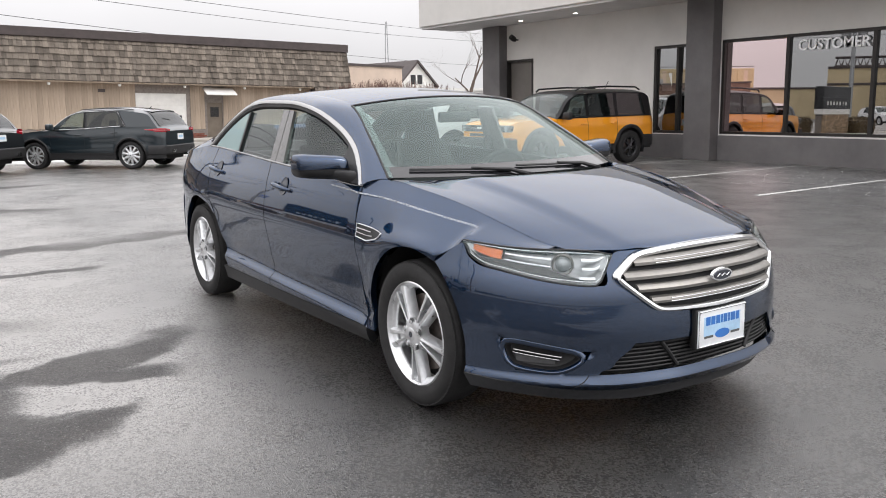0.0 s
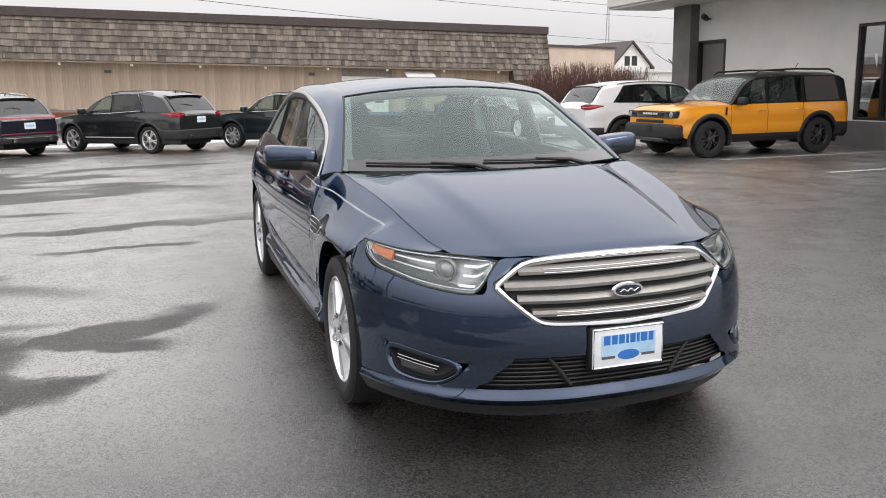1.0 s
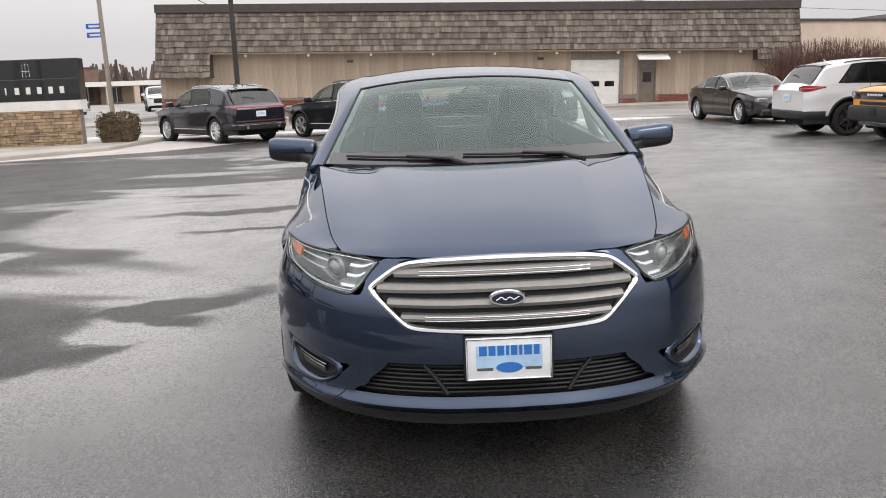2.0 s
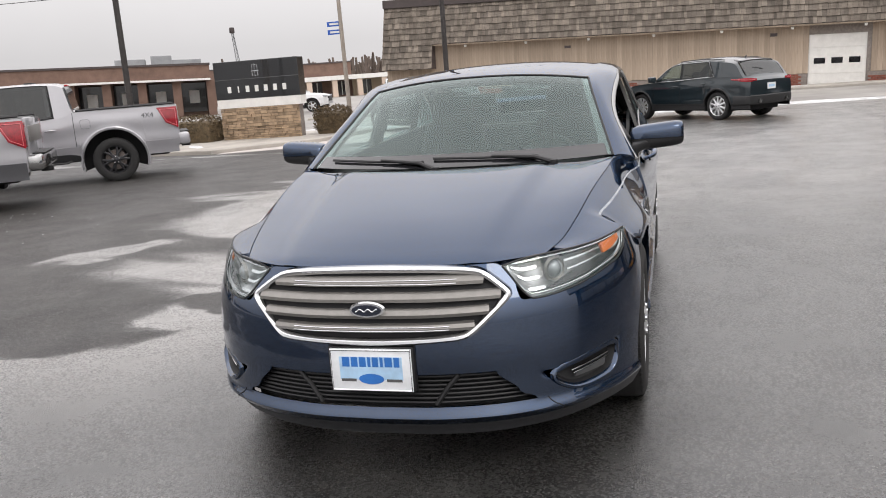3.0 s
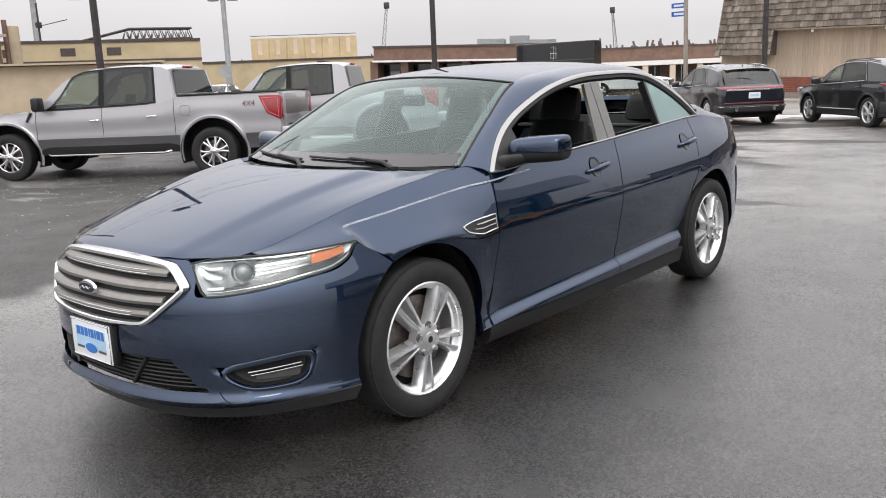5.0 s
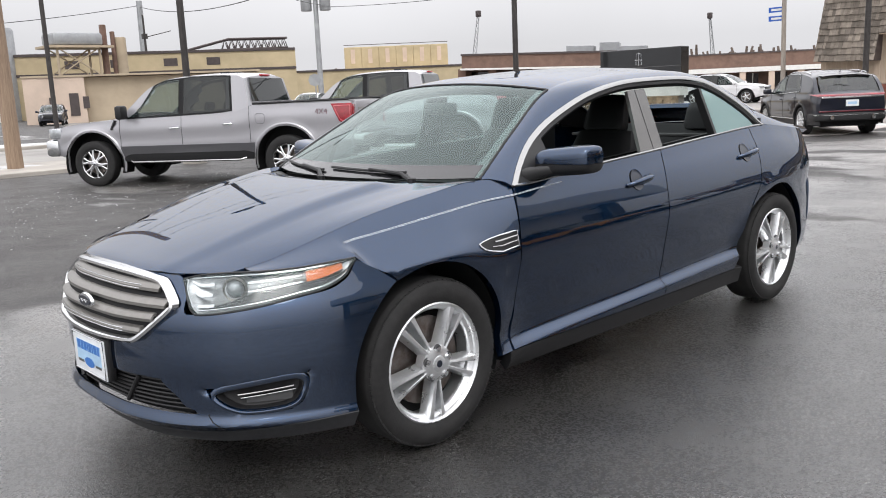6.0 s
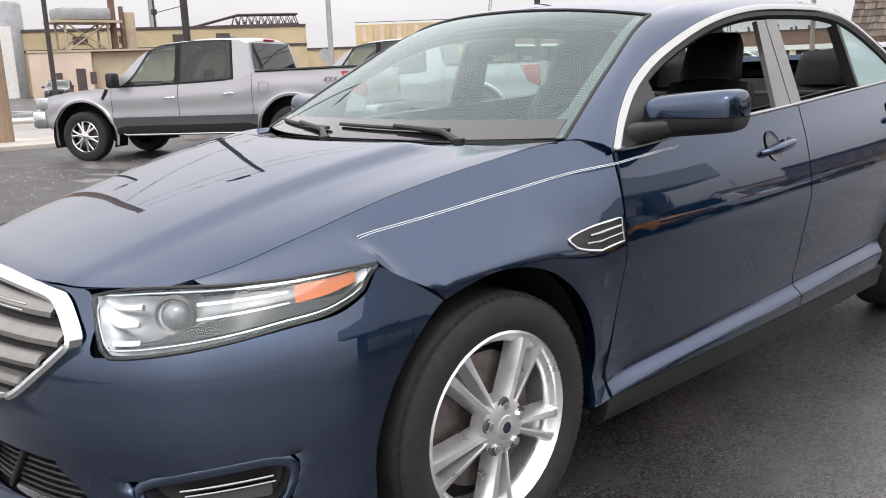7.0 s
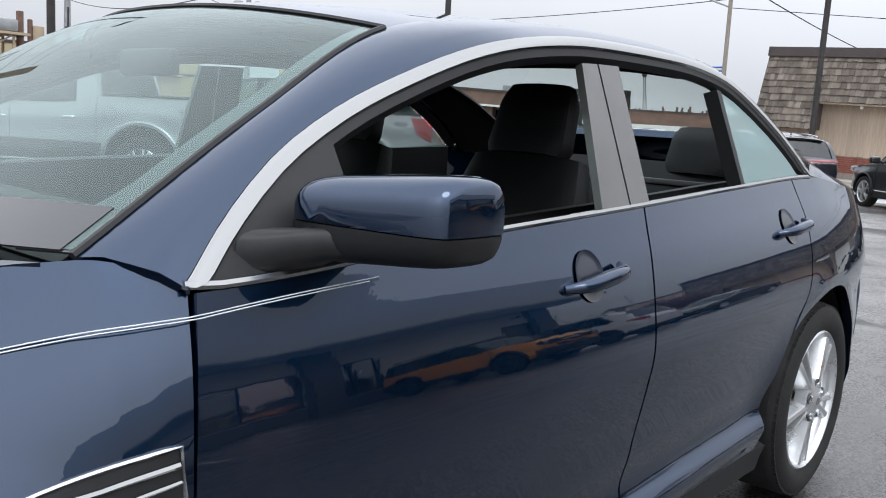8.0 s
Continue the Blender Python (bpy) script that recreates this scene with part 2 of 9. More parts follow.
def flake_paint(name, deep, flake, rough=0.28, f0=0.045, share=0.7):
    """Deep metallic paint: a dark pigment and a coloured flake lobe under a mirror-smooth clear coat."""
    m = bpy.data.materials.new(name)
    m.use_nodes = True
    nt = m.node_tree
    nt.nodes.clear()
    o = nt.nodes.new("ShaderNodeOutputMaterial")
    tc = nt.nodes.new("ShaderNodeTexCoord")
    ns = nt.nodes.new("ShaderNodeTexNoise")
    ns.inputs["Scale"].default_value, ns.inputs["Detail"].default_value = 700.0, 1.0
    cl = nt.nodes.new("ShaderNodeMix")
    cl.data_type = "RGBA"
    cl.inputs["A"].default_value = (*[c * 0.85 for c in flake], 1)
    cl.inputs["B"].default_value = (*[c * 1.15 for c in flake], 1)
    nt.links.new(tc.outputs["Object"], ns.inputs["Vector"])
    nt.links.new(ns.outputs["Fac"], cl.inputs["Factor"])
    df = nt.nodes.new("ShaderNodeBsdfDiffuse")
    df.inputs["Color"].default_value = (*deep, 1)
    fl = nt.nodes.new("ShaderNodeBsdfGlossy")
    fl.inputs["Roughness"].default_value = rough
    nt.links.new(cl.outputs["Result"], fl.inputs["Color"])
    base = nt.nodes.new("ShaderNodeMixShader")
    base.inputs["Fac"].default_value = share
    nt.links.new(df.outputs["BSDF"], base.inputs[1])
    nt.links.new(fl.outputs["BSDF"], base.inputs[2])
    # faint orange peel in the clear coat
    pl = nt.nodes.new("ShaderNodeTexNoise")
    pl.inputs["Scale"].default_value = 45.0
    bp = nt.nodes.new("ShaderNodeBump")
    bp.inputs["Strength"].default_value, bp.inputs["Distance"].default_value = 0.03, 0.002
    nt.links.new(tc.outputs["Object"], pl.inputs["Vector"])
    nt.links.new(pl.outputs["Fac"], bp.inputs["Height"])
    ct = nt.nodes.new("ShaderNodeBsdfGlossy")
    ct.inputs["Roughness"].default_value = 0.02
    ct.inputs["Color"].default_value = (0.97, 0.98, 1.0, 1)
    nt.links.new(bp.outputs["Normal"], ct.inputs["Normal"])
    lw = nt.nodes.new("ShaderNodeLayerWeight")
    lw.inputs["Blend"].default_value = 0.5
    pw = nt.nodes.new("ShaderNodeMath")
    pw.operation = "POWER"
    pw.inputs[1].default_value = 4.5
    fr = nt.nodes.new("ShaderNodeMapRange")
    fr.inputs["To Min"].default_value, fr.inputs["To Max"].default_value = f0, 1.0
    nt.links.new(lw.outputs["Facing"], pw.inputs[0])
    nt.links.new(pw.outputs["Value"], fr.inputs["Value"])
    mx = nt.nodes.new("ShaderNodeMixShader")
    nt.links.new(fr.outputs["Result"], mx.inputs["Fac"])
    nt.links.new(base.outputs["Shader"], mx.inputs[1])
    nt.links.new(ct.outputs["BSDF"], mx.inputs[2])
    nt.links.new(mx.outputs["Shader"], o.inputs["Surface"])
    return m


M_BLUE = flake_paint("blue_paint", (0.0008, 0.0045, 0.017), (0.007, 0.034, 0.088), rough=0.27, f0=0.072)
M_CHROME = mat("chrome", (0.70, 0.71, 0.72), 0.12, 1.0, rvary=0.04, scale=20)
M_SATIN = mat("satin_silver", (0.25, 0.24, 0.225), 0.42, 0.7, vary=0.05, scale=40)
M_BLACK = mat("black_plastic", (0.011, 0.011, 0.012), 0.5, 0, vary=0.12, scale=60, bump=0.05, bscale=400)
M_GLOSSBLACK = mat("gloss_black", (0.012, 0.012, 0.014), 0.12, 0, vary=0.1, scale=10, coat=0.6)
M_DARK = mat("dark_void", (0.006, 0.006, 0.007), 0.8, 0, vary=0.1, scale=20)
M_RUBBER = mat("tyre_rubber", (0.017, 0.0165, 0.0165), 0.8, 0, vary=0.22, scale=25, bump=0.12, bscale=150)
M_ALLOY = mat("alloy", (0.74, 0.75, 0.76), 0.30, 0.8, vary=0.08, scale=16, rvary=0.1)
M_DARKALLOY = mat("dark_alloy", (0.03, 0.03, 0.033), 0.35, 0.5, vary=0.1, scale=20)
M_DISC = mat("brake_disc", (0.22, 0.2, 0.19), 0.5, 0.8, vary=0.3, scale=30, color2=(0.13, 0.10, 0.085))
M_LEATHER = mat("black_leather", (0.007, 0.007, 0.008), 0.5, 0, spec=0.3, vary=0.15, scale=30, bump=0.15, bscale=220)
M_TRIM = mat("grey_trim", (0.09, 0.09, 0.092), 0.6, 0, vary=0.1, scale=30)
M_GLASS = glass_mat("windscreen_glass", (0.66, 0.80, 0.77), 1.75, 0.0, 0.04, (0.88, 0.97, 0.95))
M_SIDEGLASS = glass_mat("side_glass", (0.80, 0.88, 0.86), 1.55, 0.0, 0.03)
M_MISTGLASS = glass_mat("misted_quarter_glass", (0.75, 0.84, 0.82), 1.6, 0.05, 0.42)
M_LENS = glass_mat("lamp_lens", (0.88, 0.9, 0.9), 1.45, 0.0, 0.03)
M_AMBER = mat("amber_reflector", (0.75, 0.17, 0.02), 0.25, 0, vary=0.1, scale=90, coat=0.5)
M_RED = mat("red_lamp", (0.40, 0.004, 0.012), 0.3, 0, vary=0.15, scale=40, spec=0.3)
M_TRIMBRIGHT = mat("bright_window_trim", (0.40, 0.40, 0.395), 0.16, 1.0, rvary=0.06, scale=14)
M_CUP = mat("handle_recess", (0.004, 0.009, 0.024), 0.3, 0, vary=0.1, scale=30, coat=0.3)
M_PLATE = mat("plate_white", (0.78, 0.8, 0.82), 0.4, 0, vary=0.04, scale=30)
M_PLATEBLUE = mat("plate_blue", (0.03, 0.16, 0.5), 0.4, 0, vary=0.08, scale=20)
M_LIGHTBLUE = mat("plate_sky", (0.42, 0.62, 0.82), 0.4, 0, vary=0.08, scale=20)
M_GLOSSGREY = mat("pillar_grey", (0.13, 0.125, 0.12), 0.25, 0.6, vary=0.1, scale=10, coat=0.8)
M_OVALBLUE = mat("oval_blue", (0.005, 0.010, 0.026), 0.2, 0.2, vary=0.08, scale=40, coat=0.8)
# ---- ground and setting ----
def ground_material():
    m = bpy.data.materials.new("wet_asphalt")
    m.use_nodes = True
    nt = m.node_tree
    b = nt.nodes["Principled BSDF"]
    geo = nt.nodes.new("ShaderNodeNewGeometry")
    def noise_at(scale, detail=4.0, vec=None, rough=0.55, dist=0.0):
        n = nt.nodes.new("ShaderNodeTexNoise")
        n.inputs["Scale"].default_value, n.inputs["Detail"].default_value, n.inputs["Roughness"].default_value, n.inputs["Distortion"].default_value = scale, detail, rough, dist
        nt.links.new(vec or geo.outputs["Position"], n.inputs["Vector"])
        return n.outputs["Fac"]
    def ramp(src, a, b_, lo, hi):
        r = nt.nodes.new("ShaderNodeMapRange")
        r.interpolation_type = "SMOOTHSTEP"
        for k, v in (("From Min", a), ("From Max", b_), ("To Min", lo), ("To Max", hi)):
            r.inputs[k].default_value = v
        nt.links.new(src, r.inputs["Value"])
        return r.outputs["Result"]
    def mixc(f, a, c):
        x = nt.nodes.new("ShaderNodeMix")
        x.data_type = "RGBA"
        nt.links.new(f, x.inputs["Factor"])
        for k, v in (("A", a), ("B", c)):
            if isinstance(v, tuple):
                x.inputs[k].default_value = (*v, 1)
            else:
                nt.links.new(v, x.inputs[k])
        return x.outputs["Result"]
    def math_(op, a, c):
        x = nt.nodes.new("ShaderNodeMath")
        x.operation = op
        for i, v in enumerate((a, c)):
            if isinstance(v, float):
                x.inputs[i].default_value = v
            else:
                nt.links.new(v, x.inputs[i])
        return x.outputs["Value"]
    mp = nt.nodes.new("ShaderNodeMapping")
    mp.inputs["Scale"].default_value = (1.0, 0.42, 1.0)
    mp.inputs["Rotation"].default_value = (0, 0, radians(14))
    nt.links.new(geo.outputs["Position"], mp.inputs["Vector"])
    patches = noise_at(0.42, 3.0, mp.outputs["Vector"], 0.5, 0.6)
    sep = nt.nodes.new("ShaderNodeSeparateXYZ")
    nt.links.new(geo.outputs["Position"], sep.inputs["Vector"])
    # drier blotches lie thicker on the street side of the lot
    bias = math_("ADD", ramp(sep.outputs["Y"], -4.0, 1.0, 0.02, -0.2), ramp(sep.outputs["Y"], -6.5, -3.5, 0.13, 0.0))
    dry_f = ramp(math_("ADD", patches, bias), 0.46, 0.54, 0.0, 1.0)
    wob = nt.nodes.new("ShaderNodeTexNoise")
    wob.inputs["Scale"].default_value, wob.inputs["Detail"].default_value = 1.4, 6.0
    nt.links.new(geo.outputs["Position"], wob.inputs["Vector"])
    shift = nt.nodes.new("ShaderNodeVectorMath")
    shift.operation = "MULTIPLY_ADD"
    shift.inputs[1].default_value, shift.inputs[2].default_value = (0.9, 0.9, 0), (-0.45, -0.45, 0)
    nt.links.new(wob.outputs["Color"], shift.inputs[0])
    moved = nt.nodes.new("ShaderNodeVectorMath")
    moved.operation = "ADD"
    nt.links.new(geo.outputs["Position"], moved.inputs[0])
    nt.links.new(shift.outputs["Vector"], moved.inputs[1])
    def blotch(cx, cy, lx, ly, rot, edge=0.30):
        q = nt.nodes.new("ShaderNodeMapping")
        q.vector_type = "TEXTURE"
        q.inputs["Location"].default_value = (cx, cy, 0)
        q.inputs["Rotation"].default_value = (0, 0, radians(rot))
        q.inputs["Scale"].default_value = (lx, ly, 1)
        nt.links.new(moved.outputs["Vector"], q.inputs["Vector"])
        d = nt.nodes.new("ShaderNodeVectorMath")
        d.operation = "LENGTH"
        nt.links.new(q.outputs["Vector"], d.inputs[0])
        return ramp(d.outputs["Value"], 1.0 - edge, 1.0 + edge, 1.0, 0.0)
    for bl in ((-0.1, -2.0, 0.95, 0.24, 127), (0.85, -2.6, 0.6, 0.3, 100), (-4.5, -1.5, 1.9, 0.26, 98), (-3.1, -1.9, 0.7, 0.13, 90), (-8.1, -1.7, 1.1, 0.5, 80), (-1.4, -5.6, 2.6, 1.9, 10)):
        dry_f = math_("MAXIMUM", dry_f, blotch(*bl))
    for bl in ((-1.7, -4.25, 0.62, 0.2, 140), (0.42, -2.0, 0.45, 0.24, 60), (-6.3, -0.9, 1.3, 1.6, 90)):
        dry_f = math_("MINIMUM", dry_f, math_("SUBTRACT", 1.0, blotch(*bl)))
    wet = math_("SUBTRACT", 1.0, math_("MULTIPLY", dry_f, 0.85))
    grain = noise_at(150.0, 2.0)
    stones = nt.nodes.new("ShaderNodeTexVoronoi")
    stones.inputs["Scale"].default_value = 120.0
    nt.links.new(geo.outputs["Position"], stones.inputs["Vector"])
    mid = noise_at(3.0, 5.0)
    damp = mixc(ramp(mid, 0.35, 0.65, 0.0, 1.0), (0.016, 0.0155, 0.015), (0.032, 0.031, 0.0295))
    dry = mixc(ramp(mid, 0.3, 0.7, 0.0, 1.0), (0.024, 0.022, 0.021), (0.046, 0.042, 0.039))
    col = mixc(wet, dry, damp)
    # dried road salt and painted-in sky reflection pale the lot towards the side street
    salt_sheen_at = math_("MAXIMUM", math_("MULTIPLY", ramp(sep.outputs["X"], 1.3, -1.6, 0.0, 1.0), ramp(sep.outputs["Y"], 0.0, -1.0, 0.0, 1.0)), ramp(sep.outputs["X"], -1.5, -6.0, 0.0, 1.0))
    salt = math_("MULTIPLY", salt_sheen_at, ramp(noise_at(0.8, 5.0), 0.30, 0.62, 0.25, 1.0))
    # the sky's reflection on the wet film beside the car, painted as pale colour
    sky_sheen = math_("MULTIPLY", math_("MULTIPLY", ramp(sep.outputs["X"], 2.6, 0.4, 0.0, 1.0), ramp(sep.outputs["Y"], -0.8, -1.9, 0.0, 1.0)), math_("MULTIPLY", ramp(sep.outputs["Y"], -5.5, -3.2, 0.0, 1.0), ramp(wet, 0.3, 0.9, 0.0, 0.75)))
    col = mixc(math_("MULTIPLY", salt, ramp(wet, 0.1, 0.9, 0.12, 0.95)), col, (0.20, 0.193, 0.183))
    col = mixc(sky_sheen, col, (0.33, 0.315, 0.30))
    hue = nt.nodes.new("ShaderNodeSeparateColor")
    nt.links.new(stones.outputs["Color"], hue.inputs["Color"])
    tone = hue.outputs["Red"]
    core = ramp(stones.outputs["Distance"], 0.22, 0.52, 1.0, 0.0)
    col = mixc(math_("MULTIPLY", core, ramp(tone, 0.74, 1.0, 0.0, 0.75)), col, (0.26, 0.265, 0.25))
    col = mixc(math_("MULTIPLY", core, ramp(hue.outputs["Green"], 0.86, 1.0, 0.0, 0.5)), col, (0.16, 0.105, 0.08))
    col = mixc(ramp(tone, 0.10, 0.42, 0.55, 0.0), col, (0.012, 0.012, 0.012))
    col = mixc(ramp(core, 0.0, 0.35, 0.15, 0.0), col, (0.010, 0.010, 0.010))
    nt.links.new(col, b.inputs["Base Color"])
    fine = ramp(noise_at(1.3, 4.0), 0.35, 0.65, -0.05, 0.06)
    rough = math_("ADD", ramp(wet, 0.0, 1.0, 0.60, 0.34), fine)
    nt.links.new(rough, b.inputs["Roughness"])
    b.inputs["Specular IOR Level"].default_value = 0.4
    # the water film
    film = math_("MULTIPLY", wet, ramp(tone, 0.15, 0.6, 0.78, 1.0))
    nt.links.new(film, b.inputs["Coat Weight"])
    b.inputs["Coat IOR"].default_value = 1.60
    nt.links.new(math_("ADD", ramp(noise_at(2.0, 3.0), 0.35, 0.65, 0.14, 0.28), ramp(tone, 0.1, 0.9, 0.0, 0.2)), b.inputs["Coat Roughness"])
    cb = nt.nodes.new("ShaderNodeBump")
    cb.inputs["Distance"].default_value, cb.inputs["Strength"].default_value = 0.004, 0.75
    nt.links.new(math_("ADD", math_("MULTIPLY", hue.outputs["Blue"], 0.55), grain), cb.inputs["Height"])
    nt.links.new(cb.outputs["Normal"], b.inputs["Coat Normal"])
    bp = nt.nodes.new("ShaderNodeBump")
    bp.inputs["Distance"].default_value = 0.004
    nt.links.new(ramp(wet, 0.0, 1.0, 0.9, 0.34), bp.inputs["Strength"])
    hgt = math_("ADD", math_("MULTIPLY", stones.outputs["Distance"], 0.8), math_("MULTIPLY", grain, 0.6))
    nt.links.new(hgt, bp.inputs["Height"])
    nt.links.new(bp.outputs["Normal"], b.inputs["Normal"])
    return m


M_GROUND = ground_material()
M_CONCRETE = mat("pale_concrete", (0.40, 0.37, 0.33), 0.75, 0, vary=0.16, scale=0.7, bump=0.2, bscale=40)
M_APRON = mat("salted_apron", (0.52, 0.475, 0.45), 0.7, 0, vary=0.14, scale=0.8, bump=0.15, bscale=40)
M_ROAD = mat("salted_road", (0.30, 0.285, 0.265), 0.6, 0, vary=0.22, scale=0.25, bump=0.15, bscale=40)
M_SNOW = mat("old_snow", (0.60, 0.60, 0.60), 0.6, 0, vary=0.18, scale=5, bump=0.6, bscale=14)
M_STUCCO = mat("beige_stucco", (0.68, 0.655, 0.62), 0.85, 0, vary=0.045, scale=0.8, bump=0.35, bscale=90)
M_CHARCOAL = mat("charcoal_panel", (0.135, 0.128, 0.128), 0.6, 0, vary=0.1, scale=1.5, bump=0.15, bscale=60)
M_FASCIA = mat("fascia_panel", (0.63, 0.615, 0.585), 0.7, 0, vary=0.04, scale=1.0, bump=0.1, bscale=60)
M_FRAME = mat("dark_bronze_frame", (0.03, 0.027, 0.025), 0.4, 0.4, vary=0.1, scale=10)
M_SHOPGLASS = glass_mat("coated_shop_glass", (0.26, 0.26, 0.27), 4.2)
M_PINKGLASS = glass_mat("rose_shop_glass", (0.26, 0.22, 0.22), 14.0, gloss=(0.98, 0.80, 0.80))
M_PAINTLINE = mat("worn_line_paint", (0.72, 0.72, 0.70), 0.7, 0, vary=0.25, scale=6, color2=(0.38, 0.38, 0.37), bump=0.2, bscale=80)
M_BOARD = mat("weathered_board", (0.46, 0.37, 0.29), 0.85, 0, vary=0.26, scale=2.5, color2=(0.31, 0.245, 0.185), bump=0.3, bscale=30, obrand=0.12, stretch=(2.5, 2.5, 0.35))
M_BRICKRED = mat("red_brick", (0.19, 0.062, 0.042), 0.85, 0, vary=0.2, scale=9, bump=0.4, bscale=40, obrand=0.22)
M_MORTAR = mat("mortar", (0.24, 0.21, 0.19), 0.9, 0, vary=0.15, scale=14)
M_WHITE = mat("white_paint", (0.74, 0.73, 0.70), 0.55, 0, vary=0.06, scale=3, bump=0.08, bscale=50)
M_LETTER = mat("white_vinyl", (0.95, 0.95, 0.95), 0.5, 0, vary=0.02, scale=8)
M_CAP = mat("roof_cap", (0.075, 0.06, 0.058), 0.6, 0.2, vary=0.12, scale=3)
M_WOODPOLE = mat("weathered_pole", (0.33, 0.24, 0.165), 0.85, 0, vary=0.2, scale=5, color2=(0.20, 0.14, 0.10), bump=0.5, bscale=18, stretch=(8, 8, 0.5))
M_GREYPOLE = mat("grey_weathered_pole", (0.33, 0.29, 0.25), 0.85, 0, vary=0.2, scale=5, bump=0.4, bscale=18, stretch=(8, 8, 0.5))
M_STEEL = mat("bronze_steel_pole", (0.055, 0.05, 0.048), 0.5, 0.5, vary=0.12, scale=6)
M_GALV = mat("galvanised", (0.34, 0.35, 0.36), 0.5, 0.4, vary=0.10, scale=1.2)
M_WIRE = mat("wire", (0.03, 0.03, 0.032), 0.6)
M_YELLOW = mat("plant_yellow", (0.50, 0.41, 0.26), 0.85, 0, vary=0.1, scale=0.25)
M_TAN = mat("tan_masonry", (0.44, 0.36, 0.26), 0.85, 0, vary=0.08, scale=0.4, bump=0.2, bscale=20)
M_TANPALE = mat("cream_masonry", (0.60, 0.48, 0.39), 0.85, 0, vary=0.08, scale=0.4)
M_DARKBRICK = mat("brown_brick", (0.17, 0.105, 0.08), 0.85, 0, vary=0.15, scale=1.2, bump=0.3, bscale=20)
M_SIGNBLACK = mat("sign_black", (0.014, 0.015, 0.017), 0.18, 0, vary=0.1, scale=4, coat=0.5)
M_STONE = mat("ledge_stone", (0.36, 0.26, 0.17), 0.85, 0, vary=0.2, scale=5, bump=0.5, bscale=30, obrand=0.3)
M_HEDGE = mat("brown_hedge", (0.12, 0.085, 0.045), 0.8, 0, vary=0.3, scale=9)
M_TWIG = mat("red_twig", (0.125, 0.062, 0.048), 0.85, 0, vary=0.25, scale=6)
M_BARK = mat("bare_bark", (0.15, 0.115, 0.095), 0.9, 0, vary=0.2, scale=5)


def shingle_material():
    m = mat("cedar_shingle", (0.205, 0.175, 0.145), 0.9, 0, vary=0.2, scale=1.1, color2=(0.105, 0.087, 0.07), bump=0.5, bscale=25, stretch=(3, 3, 0.8))
    nt = m.node_tree
    b = nt.nodes["Principled BSDF"]
    src = b.inputs["Base Color"].links[0].from_socket
    g = nt.nodes.new("ShaderNodeNewGeometry")
    hs = nt.nodes.new("ShaderNodeHueSaturation")
    mr = nt.nodes.new("ShaderNodeMapRange")
    mr.inputs["To Min"].default_value, mr.inputs["To Max"].default_value = 0.58, 1.42
    nt.links.new(g.outputs["Random Per Island"], mr.inputs["Value"])
    nt.links.new(mr.outputs["Result"], hs.inputs["Value"])
    nt.links.new(src, hs.inputs["Color"])
    nt.links.new(hs.outputs["Color"], b.inputs["Base Color"])
    return m


M_SHINGLE = shingle_material()


def slab(name, pts, z0, z1, material, label, category, kind="structure", bevel=0.02):
    bm = bmesh.new()
    lo = [bm.verts.new((x, y, z0)) for x, y in pts]
    hi = [bm.verts.new((x, y, z1)) for x, y in pts]
    n = len(pts)
    bm.faces.new(hi)
    for i in range(n):
        bm.faces.new((lo[i], lo[(i + 1) % n], hi[(i + 1) % n], hi[i]))
    if bevel:
        bmesh.ops.bevel(bm, geom=[e for e in bm.edges if all(abs(v.co.z - z1) < 1e-6 for v in e.verts)], offset=bevel, segments=2, profile=0.5, affect="EDGES")
    ob = part(name, bm, material, soft=False)
    return tagged(ob, label, category, kind=kind)


